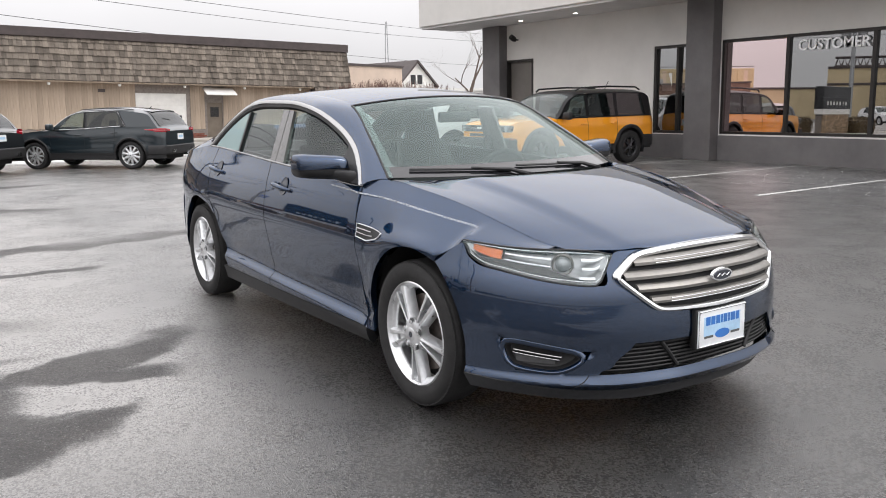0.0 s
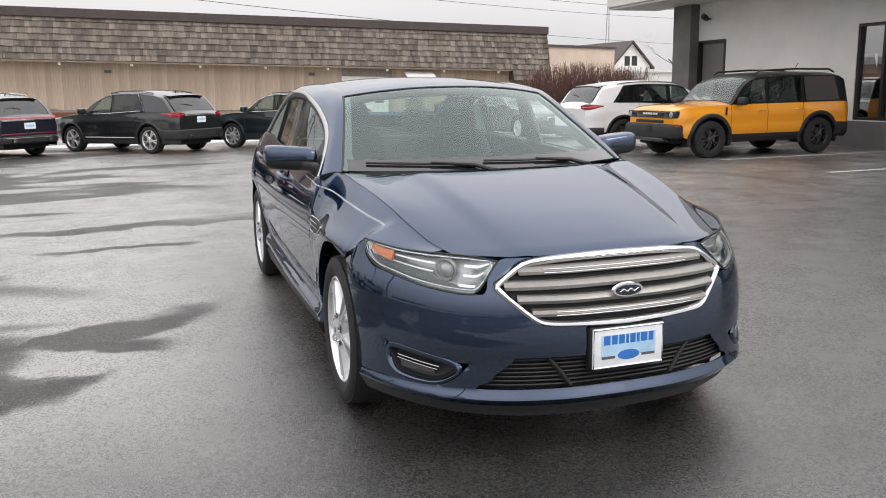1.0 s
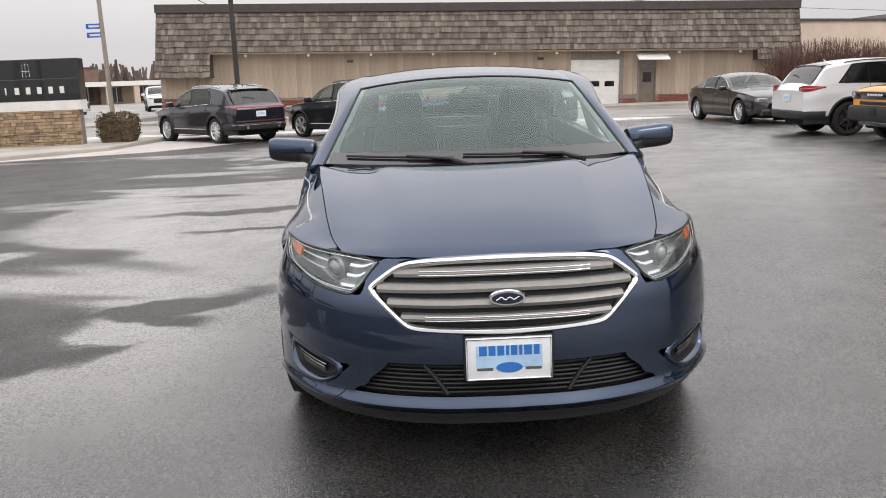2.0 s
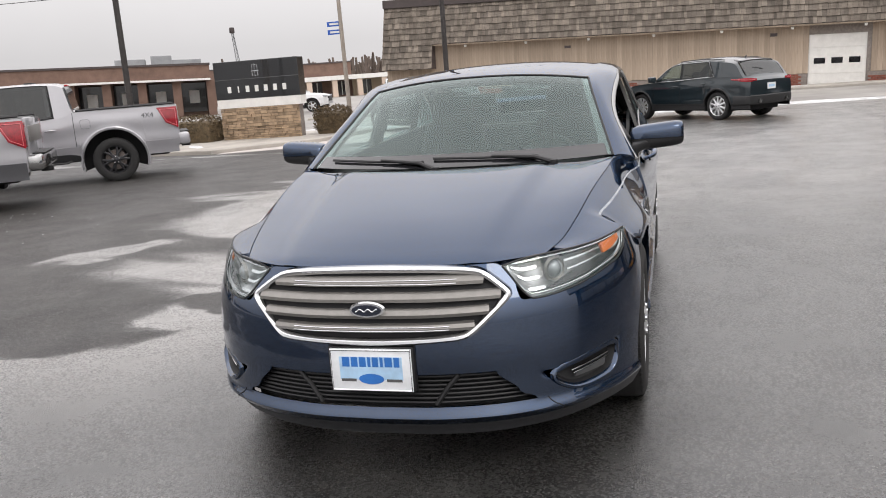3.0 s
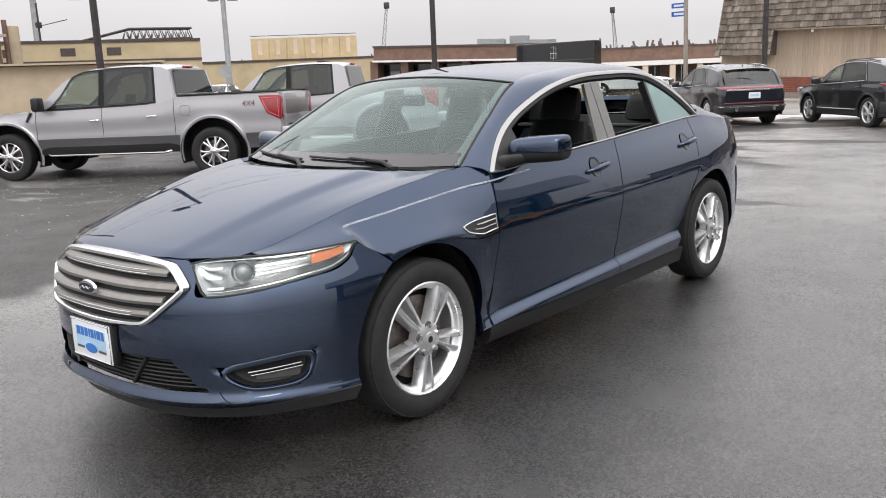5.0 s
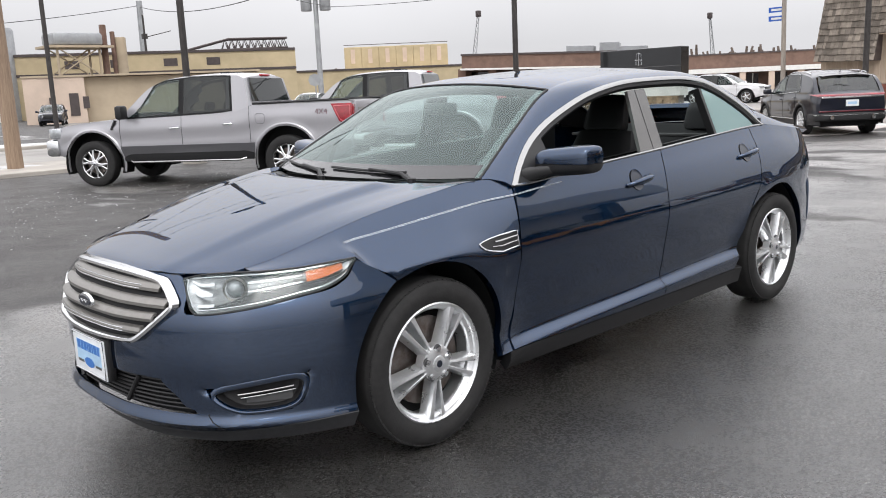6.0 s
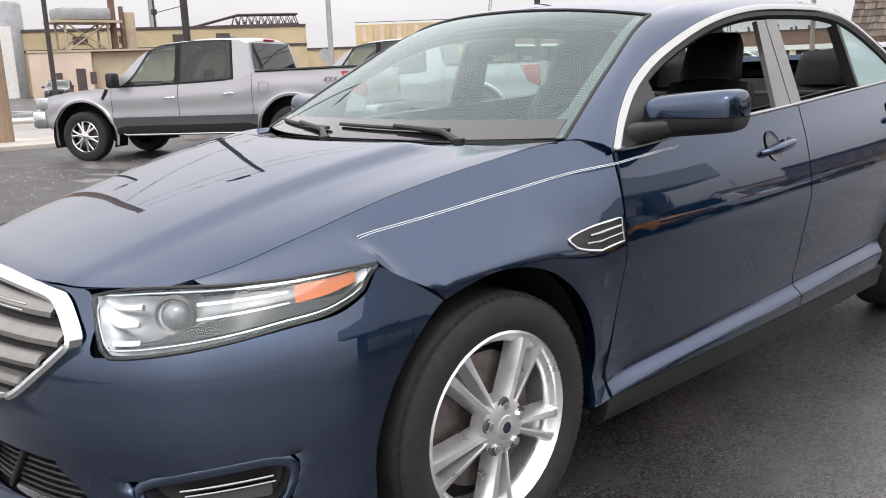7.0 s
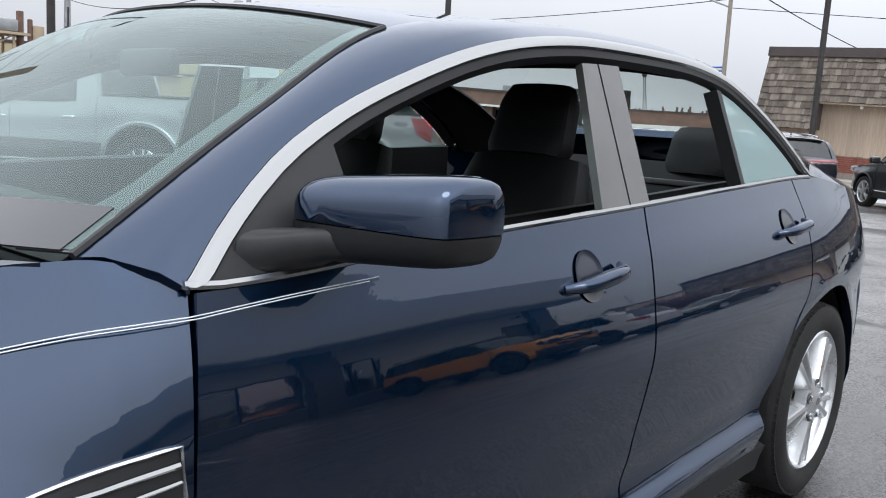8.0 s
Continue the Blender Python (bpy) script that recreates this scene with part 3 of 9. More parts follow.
def build_ground():
    bm = bmesh.new()
    n = 40
    ring = [[bm.verts.new((r * math.cos(2 * math.pi * k / n), r * math.sin(2 * math.pi * k / n), 0)) for k in range(n)] for r in (12, 60, 300, 1500, 4500)]
    bm.faces.new(ring[0])
    for a, b in zip(ring, ring[1:]):
        for k in range(n):
            bm.faces.new((a[k], a[(k + 1) % n], b[(k + 1) % n], b[k]))
    tagged(part("ground", bm, M_GROUND, soft=False), "wet dark asphalt lot with shiny damp patches", "asphalt ground", kind="structure")
    slab("pavement", [(-13.0, -9.6), (-15.2, -7.7), (-18.8, -7.2), (-19.4, -15.3), (-14.2, -15.3)], -0.1, 0.10, M_CONCRETE, "pale concrete island round the sign", "pavement")
    slab("pavement", [(-19.4, -15.35), (40, -15.1), (40, -18.2), (-19.4, -18.4)], -0.1, 0.09, M_CONCRETE, "salt-whitened concrete pavement beside the street", "pavement")
    slab("road", [(-19.6, -18.45), (120, -18.25), (120, -27.0), (-19.6, -27.2)], -0.1, 0.012, M_ROAD, "pale salted street beside the lot", "road", bevel=0)
    slab("pavement", [(-19.6, -27.25), (60, -27.05), (60, -29.5), (-19.6, -29.7)], -0.1, 0.12, M_CONCRETE, "concrete pavement with snow on the far side", "pavement")
    slab("road", [(-28.3, 60), (-21.6, 60), (-20.2, -70), (-28.6, -70)], -0.1, 0.010, M_ROAD, "pale dry side street before the shingled store", "road", bevel=0)
    slab("road", [(-28.7, -14.1), (-28.9, -62), (-105, -70), (-105, -14.1)], -0.1, 0.008, M_ROAD, "pale salted parking lot before the brick buildings", "road", bevel=0)
    slab("pavement", [(-30.5, 40), (-28.35, 40), (-28.65, -14), (-30.9, -14)], -0.1, 0.10, M_CONCRETE, "concrete pavement along the old store", "pavement")
    slab("pavement", [(-12.9, -9.4), (-14.2, -6.3), (-16.4, -4.5), (-20.1, -4.4), (-20.15, -9.6)], -0.1, 0.010, M_APRON, "salt-whitened concrete apron behind the parked SUV", "pavement", bevel=0)
    rnd = random.Random(3)
    for cx, cy, lx, ly, rot, h in ((-20.1, -9.0, 2.2, 0.9, 80, 0.09), (-19.9, -2.0, 5.0, 0.45, 88, 0.05), (-20.1, 4.5, 3.2, 0.4, 92, 0.05), (-14.5, -10.9, 1.6, 0.35, 40, 0.12),
                               (-1.0, -17.2, 3.2, 0.8, 2, 0.16), (-5.8, -16.4, 2.3, 0.5, 4, 0.14), (4.0, -16.3, 2.6, 0.6, 0, 0.15), (-4.5, -27.9, 6.0, 0.6, 2, 0.2), (-11.0, -28.2, 3.0, 0.7, 0, 0.2), (-16.8, -12.6, 1.4, 0.6, 15, 0.14), (-29.6, 3.0, 6.0, 0.3, 90, 0.14)):
        bm = bmesh.new()
        rows = []
        for r in line(0.02, 1.0, 7):
            row = []
            for k in range(36):
                a = 2 * math.pi * k / 36
                wob = 1 + 0.22 * noise.noise(Vector((cx + 2 * math.cos(a), cy + 2 * math.sin(a), 1))) + 0.12 * noise.noise(Vector((cx + 6 * math.cos(a), cy + 6 * math.sin(a), 4)))
                z = h * (1 - r**2) + 0.03 * h * noise.noise(Vector((r * 9 * math.cos(a), r * 9 * math.sin(a), cx)))
                row.append(Vector((lx * r * wob * math.cos(a), ly * r * wob * math.sin(a), z - (0.02 if r == 1 else 0))))
            rows.append(row)
        add_grid(bm, rows, closed=True)
        ob = part("snow_patch", bm, M_SNOW)
        ob.matrix_world = pose(cx, cy, 0.004, 0, 0, rot)
        tagged(ob, "thin patch of old melting snow on the paving", "snow", kind="stuff")
    # parking lines
    for x in (-2.7, -5.35, -8.0, -10.65, -13.3):
        bm = bmesh.new()
        ys = line(7.4 if x > -4 else 8.3, 12.4, 9)
        add_grid(bm, [[Vector((x - 0.05 + rnd.uniform(-0.006, 0.006), y, 0.004)), Vector((x + 0.05 + rnd.uniform(-0.006, 0.006), y, 0.004))] for y in ys])
        tagged(part("parking_line", bm, M_PAINTLINE, soft=False), "worn white painted parking line on asphalt", "line", "parking lines", "structure")
    # scattered grit and salt
    bm = bmesh.new()
    for k in range(900):
        x, y = rnd.uniform(-4.5, 1.8), rnd.triangular(-12.5, -5.0, -10.5)
        if rnd.random() < 0.35:
            x, y = rnd.uniform(-5, 0), rnd.uniform(8.5, 12)
        s = rnd.uniform(0.003, 0.0085)
        add_box(bm, x - s, x + s, y - s * 0.8, y + s * 0.8, 0.0, s * 0.9)
    tagged(part("salt_grit", bm, M_SNOW, soft=False), "scattered white salt grains and ice bits on asphalt", "grit", kind="stuff")


def opening_wall(parent, x0, x1, z0, z1, y0, y1, holes):
    """A wall along x with rectangular holes (xa, xb, za, zb) through it."""
    xs = sorted({x0, x1, *(h[0] for h in holes), *(h[1] for h in holes)})
    for a, b in zip(xs, xs[1:]):
        cut = sorted((h[2], h[3]) for h in holes if h[0] <= a and h[1] >= b)
        z = z0
        for lo, hi in cut + [(z1, z1)]:
            if lo > z + 1e-6:
                part("wall", box(a, b, y0, y1, z, lo), M_STUCCO, parent, soft=False)
            z = hi


def add_text(name, body, size, m, material, parent, depth=0.004, bold=0.0):
    cu = bpy.data.curves.new(name, "FONT")
    cu.offset = bold
    cu.body, cu.size, cu.extrude, cu.align_x, cu.align_y = body, size, depth, "CENTER", "CENTER"
    tmp = bpy.data.objects.new("tmp", cu)
    scene.collection.objects.link(tmp)
    me = bpy.data.meshes.new_from_object(tmp.evaluated_get(bpy.context.evaluated_depsgraph_get()))
    bpy.data.objects.remove(tmp)
    me.materials.clear()
    me.materials.append(material)
    ob = new(name, me)
    if parent:
        ob.parent = parent
    ob.matrix_basis = m
    return ob


def build_dealership():
    b = thing("dealership", pose(0, 0, 0), "beige stucco car dealership with charcoal piers and dark windows", "building")
    W0, W1 = -15.75, 2.4
    holes = [(-14.96, -13.8, -0.2, 2.53), (-9.42, -8.25, 0.57, 2.58)] + [(-7.5, 1.6, 0.58, 2.60)]
    opening_wall(b, W0, W1, 0.0, 5.2, 12.70, 12.95, holes)
    for x0, x1 in ((-13.78, -8.3), (-7.5, W1)):
        part("plinth", box(x0, x1, 12.66, 12.697, 0.0, 0.55), M_CHARCOAL, b, "charcoal base band", soft=False)
    for x0, x1 in ((-15.78, -14.98), (-8.25, -7.52), (1.6, 2.4)):
        part("pier", box(x0, x1, 12.42, 12.72, 0.0, 3.5, bevel=0.01), M_CHARCOAL, b, "charcoal pier", soft=False)
    part("end_wall", box(-15.75, -15.5, 12.95, 24, 0.0, 5.2), M_STUCCO, b, soft=False)
    part("end_wall", box(2.15, 2.4, 12.95, 24, 0.0, 5.2), M_STUCCO, b, soft=False)
    part("back_wall", box(-15.75, 2.4, 24, 24.2, 0, 5.2), M_STUCCO, b, soft=False)
    part("roof", box(-15.7, 2.4, 12.75, 24.1, 5.1, 5.25), M_CAP, b, soft=False)
    part("canopy", box(-17.0, 3.6, 11.0, 12.69, 3.56, 5.3, bevel=0.02), M_FASCIA, b, "beige canopy fascia", soft=False)
    part("soffit", box(-16.96, 3.56, 11.06, 12.68, 3.50, 3.556), M_CHARCOAL_LIGHT, b, soft=False)
    part("showroom_floor", box(-15.5, 2.15, 12.96, 24, 0.0, 0.06), M_TRIM, b, soft=False)
    part("interior_wall", box(-15.4, 2.15, 17.5, 17.6, 0.06, 3.3), M_STUCCO, b, soft=False)
    part("interior_ceiling", box(-15.4, 2.15, 12.96, 17.5, 3.3, 3.36), M_WHITE, b, soft=False)
    for x in (-11.42, -13.56, -6.5):
        part("downlight", lathe([(0.0, 3.494), (0.04, 3.494), (0.055, 3.49), (0.06, 3.51)], 20, "z"), M_LAMPGLOW, b, "lit round soffit downlight").matrix_basis = pose(x, 12.05, 0)
    # wall-mounted spot lamp
    sp = part("wall_lamp", lathe([(0.0, 0.12), (0.07, 0.12), (0.08, 0.0), (0.05, -0.08), (0.0, -0.1)], 16, "z"), M_FRAME, b, "small bronze wall lamp")
    sp.matrix_basis = pose(-14.45, 12.52, 3.1, 60, 0, 0)
    part("lamp_arm", tube([(0, 0, -0.02), (0, 0.06, -0.16)], 0.02, 8), M_FRAME, sp)
    # metal door
    d = part("service_door", box(-14.90, -13.86, 12.80, 12.85, 0.02, 2.47, bevel=0.004), mat("door_brown", (0.16, 0.145, 0.13), 0.5, 0.1, vary=0.08, scale=2), b, "brown metal service door", soft=False)
    bm = bmesh.new()
    for x0, x1, z0, z1 in ((-14.96, -14.90, 0, 2.53), (-13.86, -13.80, 0, 2.53), (-14.90, -13.86, 2.47, 2.53)):
        add_box(bm, x0, x1, 12.68, 12.90, z0, z1)
    part("door_frame", bm, M_FRAME, d, soft=False)
    part("door_handle", tube([(-14.0, 12.79, 1.0), (-14.0, 12.75, 1.0), (-14.12, 12.75, 1.0)], 0.012, 6), M_GALV, d)
    # windows
    def window(x0, x1, z0, z1, mull):
        f = bmesh.new()
        for a, c in ((x0, x0 + 0.06), (x1 - 0.06, x1)):
            add_box(f, a, c, 12.72, 12.84, z0, z1)
        for a, c in ((z0, z0 + 0.06), (z1 - 0.06, z1)):
            add_box(f, x0 + 0.06, x1 - 0.06, 12.72, 12.84, a, c)
        for x in mull:
            add_box(f, x - 0.035, x + 0.035, 12.715, 12.845, z0 + 0.06, z1 - 0.06)
        w = part("window_frame", f, M_FRAME, b, "dark bronze window frame", soft=False)
        xs = [x0 + 0.06] + [q for m_ in mull for q in (m_ - 0.035, m_ + 0.035)] + [x1 - 0.06]
        for a, c in zip(xs[::2], xs[1::2]):
            p = part("pane", box(-(c - a) / 2, (c - a) / 2, -0.005, 0.005, z0 + 0.06, z1 - 0.06, m=pose(0, 0, 1.5, -0.6, 0, 1.9) @ pose(0, 0, -1.5)), M_PINKGLASS if x0 == -7.5 and a < -7 else M_SHOPGLASS, w, soft=False)
            p.matrix_basis = pose((a + c) / 2, 12.80, 0)
            p.visible_shadow = False
        return w
    w1 = window(-9.42, -8.25, 0.57, 2.58, [-8.72])
    window(-7.5, 1.6, 0.58, 2.60, [-5.91, -4.12, -2.3, -0.5])
    add_text("customer_lettering", "CUSTOMER", 0.285, pose(-4.97, 12.760, 2.36, 90, 0, 0), M_LETTER, b, 0.002, 0.004)["label"] = "white CUSTOMER lettering on the glass"
    for x0, x1, z0, z1 in ((-9.3, -8.95, 1.55, 1.95), (-8.66, -8.32, 1.42, 1.95)):
        part("window_poster", box(x0, x1, 12.80, 12.803, z0, z1), M_WHITE, b, soft=False)
    # showroom desks seen through the glass
    for x in (-5.2, -3.4):
        t = thing("showroom_table", pose(x, 14.6, 0.06), "pale showroom table behind the dealership glass", "table", "showroom tables")
        part("tabletop", box(-0.6, 0.6, -0.4, 0.4, 0.72, 0.76, bevel=0.008), M_WHITE, t)
        for sx in (-0.5, 0.5):
            for sy in (-0.3, 0.3):
                part("leg", box(sx - 0.025, sx + 0.025, sy - 0.025, sy + 0.025, 0, 0.72), M_FRAME, t, soft=False)


def shingles(parent, y0, y1, z0, z1, x_at, rnd, bm):
    """Courses of cedar shingles on a sloping face that looks along +x."""
    rows = max(1, round((z1 - z0) / 0.24))
    for r in range(rows):
        za = z0 + (z1 - z0) * r / rows
        y = y0 + rnd.uniform(-0.1, 0)
        while y < y1:
            w = rnd.uniform(0.08, 0.22)
            a, c = max(y, y0), min(y + w - 0.008, y1)
            y += w
            if c - a < 0.02:
                continue
            drop = rnd.uniform(-0.02, 0.012)
            zt = min(za + 0.27, z1)
            t = 0.03 + rnd.uniform(0, 0.018)
            q = [(x_at(za + drop) + t + 0.012, za + drop), (x_at(zt) + 0.006, zt)]
            v = [bm.verts.new(p) for p in ((q[0][0], a, q[0][1]), (q[0][0], c, q[0][1]), (q[1][0], c, q[1][1]), (q[1][0], a, q[1][1]), (q[0][0] - t, a, q[0][1]), (q[0][0] - t, c, q[0][1]))]
            bm.faces.new((v[0], v[1], v[2], v[3]))
            bm.faces.new((v[4], v[5], v[1], v[0]))
            bm.faces.new((v[4], v[0], v[3]))
            bm.faces.new((v[1], v[5], v[2]))


def build_store():
    s = thing("old_store", pose(-30.5, 2.0, 0, -1.6, 0, 0), "old single-storey store with weathered cedar shingle mansard", "building")
    L, R_ = -12.9, 13.6
    bm = bmesh.new()
    # wall core with garage and door openings
    ys = [(L, 4.10, -0.6, 2.6), (4.10, 6.15, 2.08, 2.6), (6.15, 7.0, -0.6, 2.6), (7.0, 7.66, 1.74, 2.6), (7.66, R_, -0.6, 2.6)]
    for a, c, z0, z1 in ys:
        add_box(bm, -0.25, -0.03, a, c, z0, z1)
    part("wall", bm, M_MORTAR, s, soft=False)
    part("body", box(-14, -0.26, L, R_, -0.6, 4.2), M_MORTAR, s, soft=False)
    x_at = lambda z: 0.42 - (z - 2.48) * 0.30
    bm = bmesh.new()
    for a, c, z0 in ((L, L + 2.2, 1.48), (L + 2.2, 11.75, 2.48), (11.75, R_, 2.0)):
        v = [(x_at(z0), a, z0), (x_at(z0), c, z0), (x_at(4.2), c, 4.2), (x_at(4.2), a, 4.2), (-0.2, a, z0), (-0.2, c, z0), (-0.6, c, 4.2), (-0.6, a, 4.2)]
        vv = [bm.verts.new(p) for p in v]
        for f in ((0, 1, 2, 3), (4, 5, 1, 0), (4, 0, 3, 7), (1, 5, 6, 2)):
            bm.faces.new([vv[i] for i in f])
    part("mansard_deck", bm, M_CAP, s, soft=False)
    rnd = random.Random(8)
    bm = bmesh.new()
    shingles(s, L + 2.2, 11.75, 2.50, 4.18, x_at, rnd, bm)
    shingles(s, L, L + 2.2, 1.50, 4.18, x_at, rnd, bm)
    shingles(s, 11.75, R_, 2.02, 4.18, x_at, rnd, bm)
    tagged(part("shingles", bm, M_SHINGLE, s, "weathered grey-brown cedar shingles", soft=False), kind="stuff")
    part("roof_cap", box(-1.0, 0.04, L - 0.04, R_ + 0.04, 4.08, 4.42, bevel=0.015), M_CAP, s, "dark metal roof edge", soft=False)
    part("roof_deck", box(-14, -1.0, L, R_, 4.2, 4.3), M_CAP, s, soft=False)
    part("soffit_board", box(-0.02, 0.40, L + 2.2, 11.75, 2.42, 2.475), M_BOARD, s, soft=False)
    for i in range(9):
        part("soffit_lamp", lathe([(0.0, -0.10), (0.05, -0.09), (0.06, 0.0)], 12, "z"), M_WHITE, s).matrix_basis = pose(0.3, L + 3.6 + i * 2.55, 2.40)
    # garage door
    g = part("garage_door", box(-0.10, -0.06, 4.10, 6.15, -0.3, 2.08), M_WHITE, s, "white sectional garage door with three small windows", soft=False)
    for i in range(4):
        part("door_section", box(-0.06, -0.045, 4.12, 6.13, 0.12 + i * 0.49, 0.12 + i * 0.49 + 0.475, bevel=0.006), M_WHITE, g, soft=False)
    for y in (4.5, 5.12, 5.74):
        part("door_window", box(-0.05, -0.035, y - 0.2, y + 0.2, 0.98, 1.20, bevel=0.006), M_GLOSSBLACK, g, soft=False)
    d = part("entry_door", box(-0.12, -0.07, 7.0, 7.66, -0.1, 1.74), mat("door_taupe", (0.17, 0.14, 0.11), 0.6, 0, vary=0.1, scale=3), s, "brown entry door", soft=False)
    part("door_window", box(-0.07, -0.06, 7.15, 7.51, 1.15, 1.55), M_GLOSSBLACK, d, soft=False)
    part("doorstep", box(-0.06, 0.45, 6.9, 7.76, -0.5, 0.16), M_CONCRETE, d, soft=False)
    bm = bmesh.new()
    sheet([[Vector((x, y, 2.36 - 0.42 * (x - 0.0) ** 1.0 - 0.1 * x * x)) for x in line(0.0, 0.62, 6)] for y in (6.8, 7.4, 8.1)], 0.03, (-1, 7.4, 1), bm=bm)
    part("awning", bm, M_WHITE, s, "cream door awning", soft=False)
    part("wall_vent", box(0.0, 0.06, -5.2, -4.95, 2.05, 2.15), M_CAP, s, soft=False)
    part("wall_vent", box(0.0, 0.06, 2.7, 2.95, 2.08, 2.2), M_CAP, s, soft=False)
    # brick base course, one brick at a time nearest the lot
    for a, c in ((L, 4.05), (6.2, 6.98), (7.70, R_)):
        part("brick_backing", box(-0.03, 0.03, a, c, -0.6, 0.62), M_MORTAR, s, soft=False)
    # boards and bricks as pieces
    me = bpy.data.meshes.new("board")
    bm = box(-0.028, 0.0, 0.0, 0.196, 0.64, 2.42, bevel=0.005)
    bm.to_mesh(me)
    bm.free()
    me.materials.append(M_BOARD)
    y = L
    while y < R_ - 0.1:
        if not (3.95 < y < 6.15 or 6.85 < y < 7.66):
            o = new("board", me)
            o.parent = s
            o.location = (rnd.uniform(0.0, 0.006), y, rnd.uniform(-0.012, 0.012))
        y += 0.2
    mb = bpy.data.meshes.new("brick")
    bm = box(0.0, 0.042, 0.004, 0.206, 0.004, 0.066, bevel=0.004)
    bm.to_mesh(mb)
    bm.free()
    mb.materials.append(M_BRICKRED)
    n = 0
    for r in range(8):
        y = -8.6 + (0.105 if r % 2 else 0)
        while y < R_ - 0.22 and n < 300:
            if not (3.85 < y < 6.2 or 6.8 < y < 7.72) and (y < 0.2 or 6.1 < y < 6.8):
                o = new("brick", mb)
                o.parent = s
                o.location = (0.0 + rnd.uniform(0, 0.004), y, 0.05 + 0.071 * r)
                n += 1
            y += 0.21
    bm = bmesh.new()
    for r in range(8):
        for (a, c) in ((L, -8.6), (0.3, 3.9), (7.7, R_)):
            y = a + (0.105 if r % 2 else 0)
            while y < c - 0.2:
                add_box(bm, 0.0, 0.042, y + 0.004, y + 0.206, 0.054 + 0.071 * r, 0.116 + 0.071 * r)
                y += 0.21
    tagged(part("bricks", bm, M_BRICKRED, s, soft=False), kind="stuff")


def build_sign():
    s = thing("dealer_sign", pose(-16.6, -10.05, 0.10), "black dealer sign with silver emblem on a stone base", "sign")
    part("panel", box(-0.42, 0.0, -1.28, 1.28, 1.12, 2.16, bevel=0.02), M_SIGNBLACK, s, "glossy black sign panel", soft=False)
    part("seam", box(0.0, 0.004, -1.27, 1.27, 1.655, 1.67), M_TRIM, s, soft=False)
    part("white_band", box(-0.40, -0.01, -1.27, 1.27, 0.88, 1.12), M_WHITE, s, "white band under the panel", soft=False)
    part("base_core", box(-0.38, -0.06, -1.16, 1.16, -0.1, 0.88), M_MORTAR, s, soft=False)
    bm = bmesh.new()
    add_tube(bm, [(0.008, y, z) for y, z in ((-0.075, 2.03), (0.075, 2.03), (0.085, 1.73), (-0.085, 1.73))], 0.011, 6, True)
    add_tube(bm, [(0.008, 0, 1.71), (0.008, 0, 2.06)], 0.009, 6)
    add_tube(bm, [(0.008, -0.12, 1.86), (0.008, 0.12, 1.86)], 0.007, 6)
    part("emblem", bm, M_CHROME, s, "silver emblem")
    for i in range(7):
        y = -0.84 + i * 0.28
        part("letter_bar", box(0.0, 0.012, y - 0.055 if i != 1 else y - 0.018, y + 0.055 if i != 1 else y + 0.018, 1.30, 1.47, bevel=0.003), M_WHITE, s, soft=False)
    rnd = random.Random(5)
    z = -0.09
    while z < 0.86:
        h = rnd.choice((0.05, 0.065, 0.085))
        y = -1.2
        while y < 1.18:
            w = rnd.uniform(0.12, 0.34)
            c = min(y + w, 1.2)
            part("stone", box(-0.06, rnd.uniform(-0.02, 0.02), y + 0.004, c - 0.004, z + 0.003, min(z + h, 0.875) - 0.003, bevel=0.006), M_STONE, s, soft=False)
            y += w
        z += h
    # clipped brown hedges beside it
    for (cx, cy, lx, ly, h) in ((-16.5, -12.2, 0.55, 1.0, 0.72), (-17.3, -8.15, 0.45, 0.5, 0.72)):
        bm = bmesh.new()
        for k in range(6000):
            a, b_, c = rnd.uniform(-1, 1), rnd.uniform(-1, 1), rnd.uniform(0, 1)
            m_ = (abs(a) ** 3.5 + abs(b_) ** 3.5 + abs(2 * c - 1) ** 3.5) ** (1 / 3.5)
            if m_ < 0.80 or m_ > 1.02:
                continue
            p = Vector((a * lx, b_ * ly, 0.05 + c * h)) + Vector((rnd.gauss(0, 0.03), rnd.gauss(0, 0.03), rnd.gauss(0, 0.03)))
            d = Vector((rnd.gauss(0, 1), rnd.gauss(0, 1), rnd.gauss(0, 1))).normalized() * rnd.uniform(0.025, 0.05)
            e = d.cross(Vector((rnd.gauss(0, 1), rnd.gauss(0, 1), rnd.gauss(0, 1)))).normalized() * 0.018
            bm.faces.new([bm.verts.new(q) for q in (p - d, p + e, p + d, p - e)])
        hd = thing("hedge", pose(cx, cy, 0.08), "clipped brown winter hedge beside the sign", "hedge", "hedges")
        part("foliage", bm, M_HEDGE, hd, soft=False, keep=True)
        part("core", box(-lx * 0.8, lx * 0.8, -ly * 0.85, ly * 0.85, -0.02, h * 0.84, bevel=0.14), M_HEDGE, hd)


def pole(name, x, y, h, r0, r1, material, label, lean=0.0, category="pole"):
    p = thing(name, pose(x, y, 0, 0, lean, 0), label, category)
    part("shaft", tube([(0, 0, -0.05)] + [(0, 0, h * t) for t in line(0.01, 1, 8)], [r0] + [r0 + (r1 - r0) * t for t in line(0, 1, 8)], 14), material, p)
    return p


def wire(a, b, sag, r=0.012, name="power_line", label="thin black overhead power line"):
    pts = []
    for t in line(0, 1, 25):
        p = Vector(a).lerp(Vector(b), t)
        p.z -= sag * 4 * t * (1 - t)
        pts.append(p)
    tagged(part(name, tube(pts, r, 5), M_WIRE), label, "cable", "overhead lines")


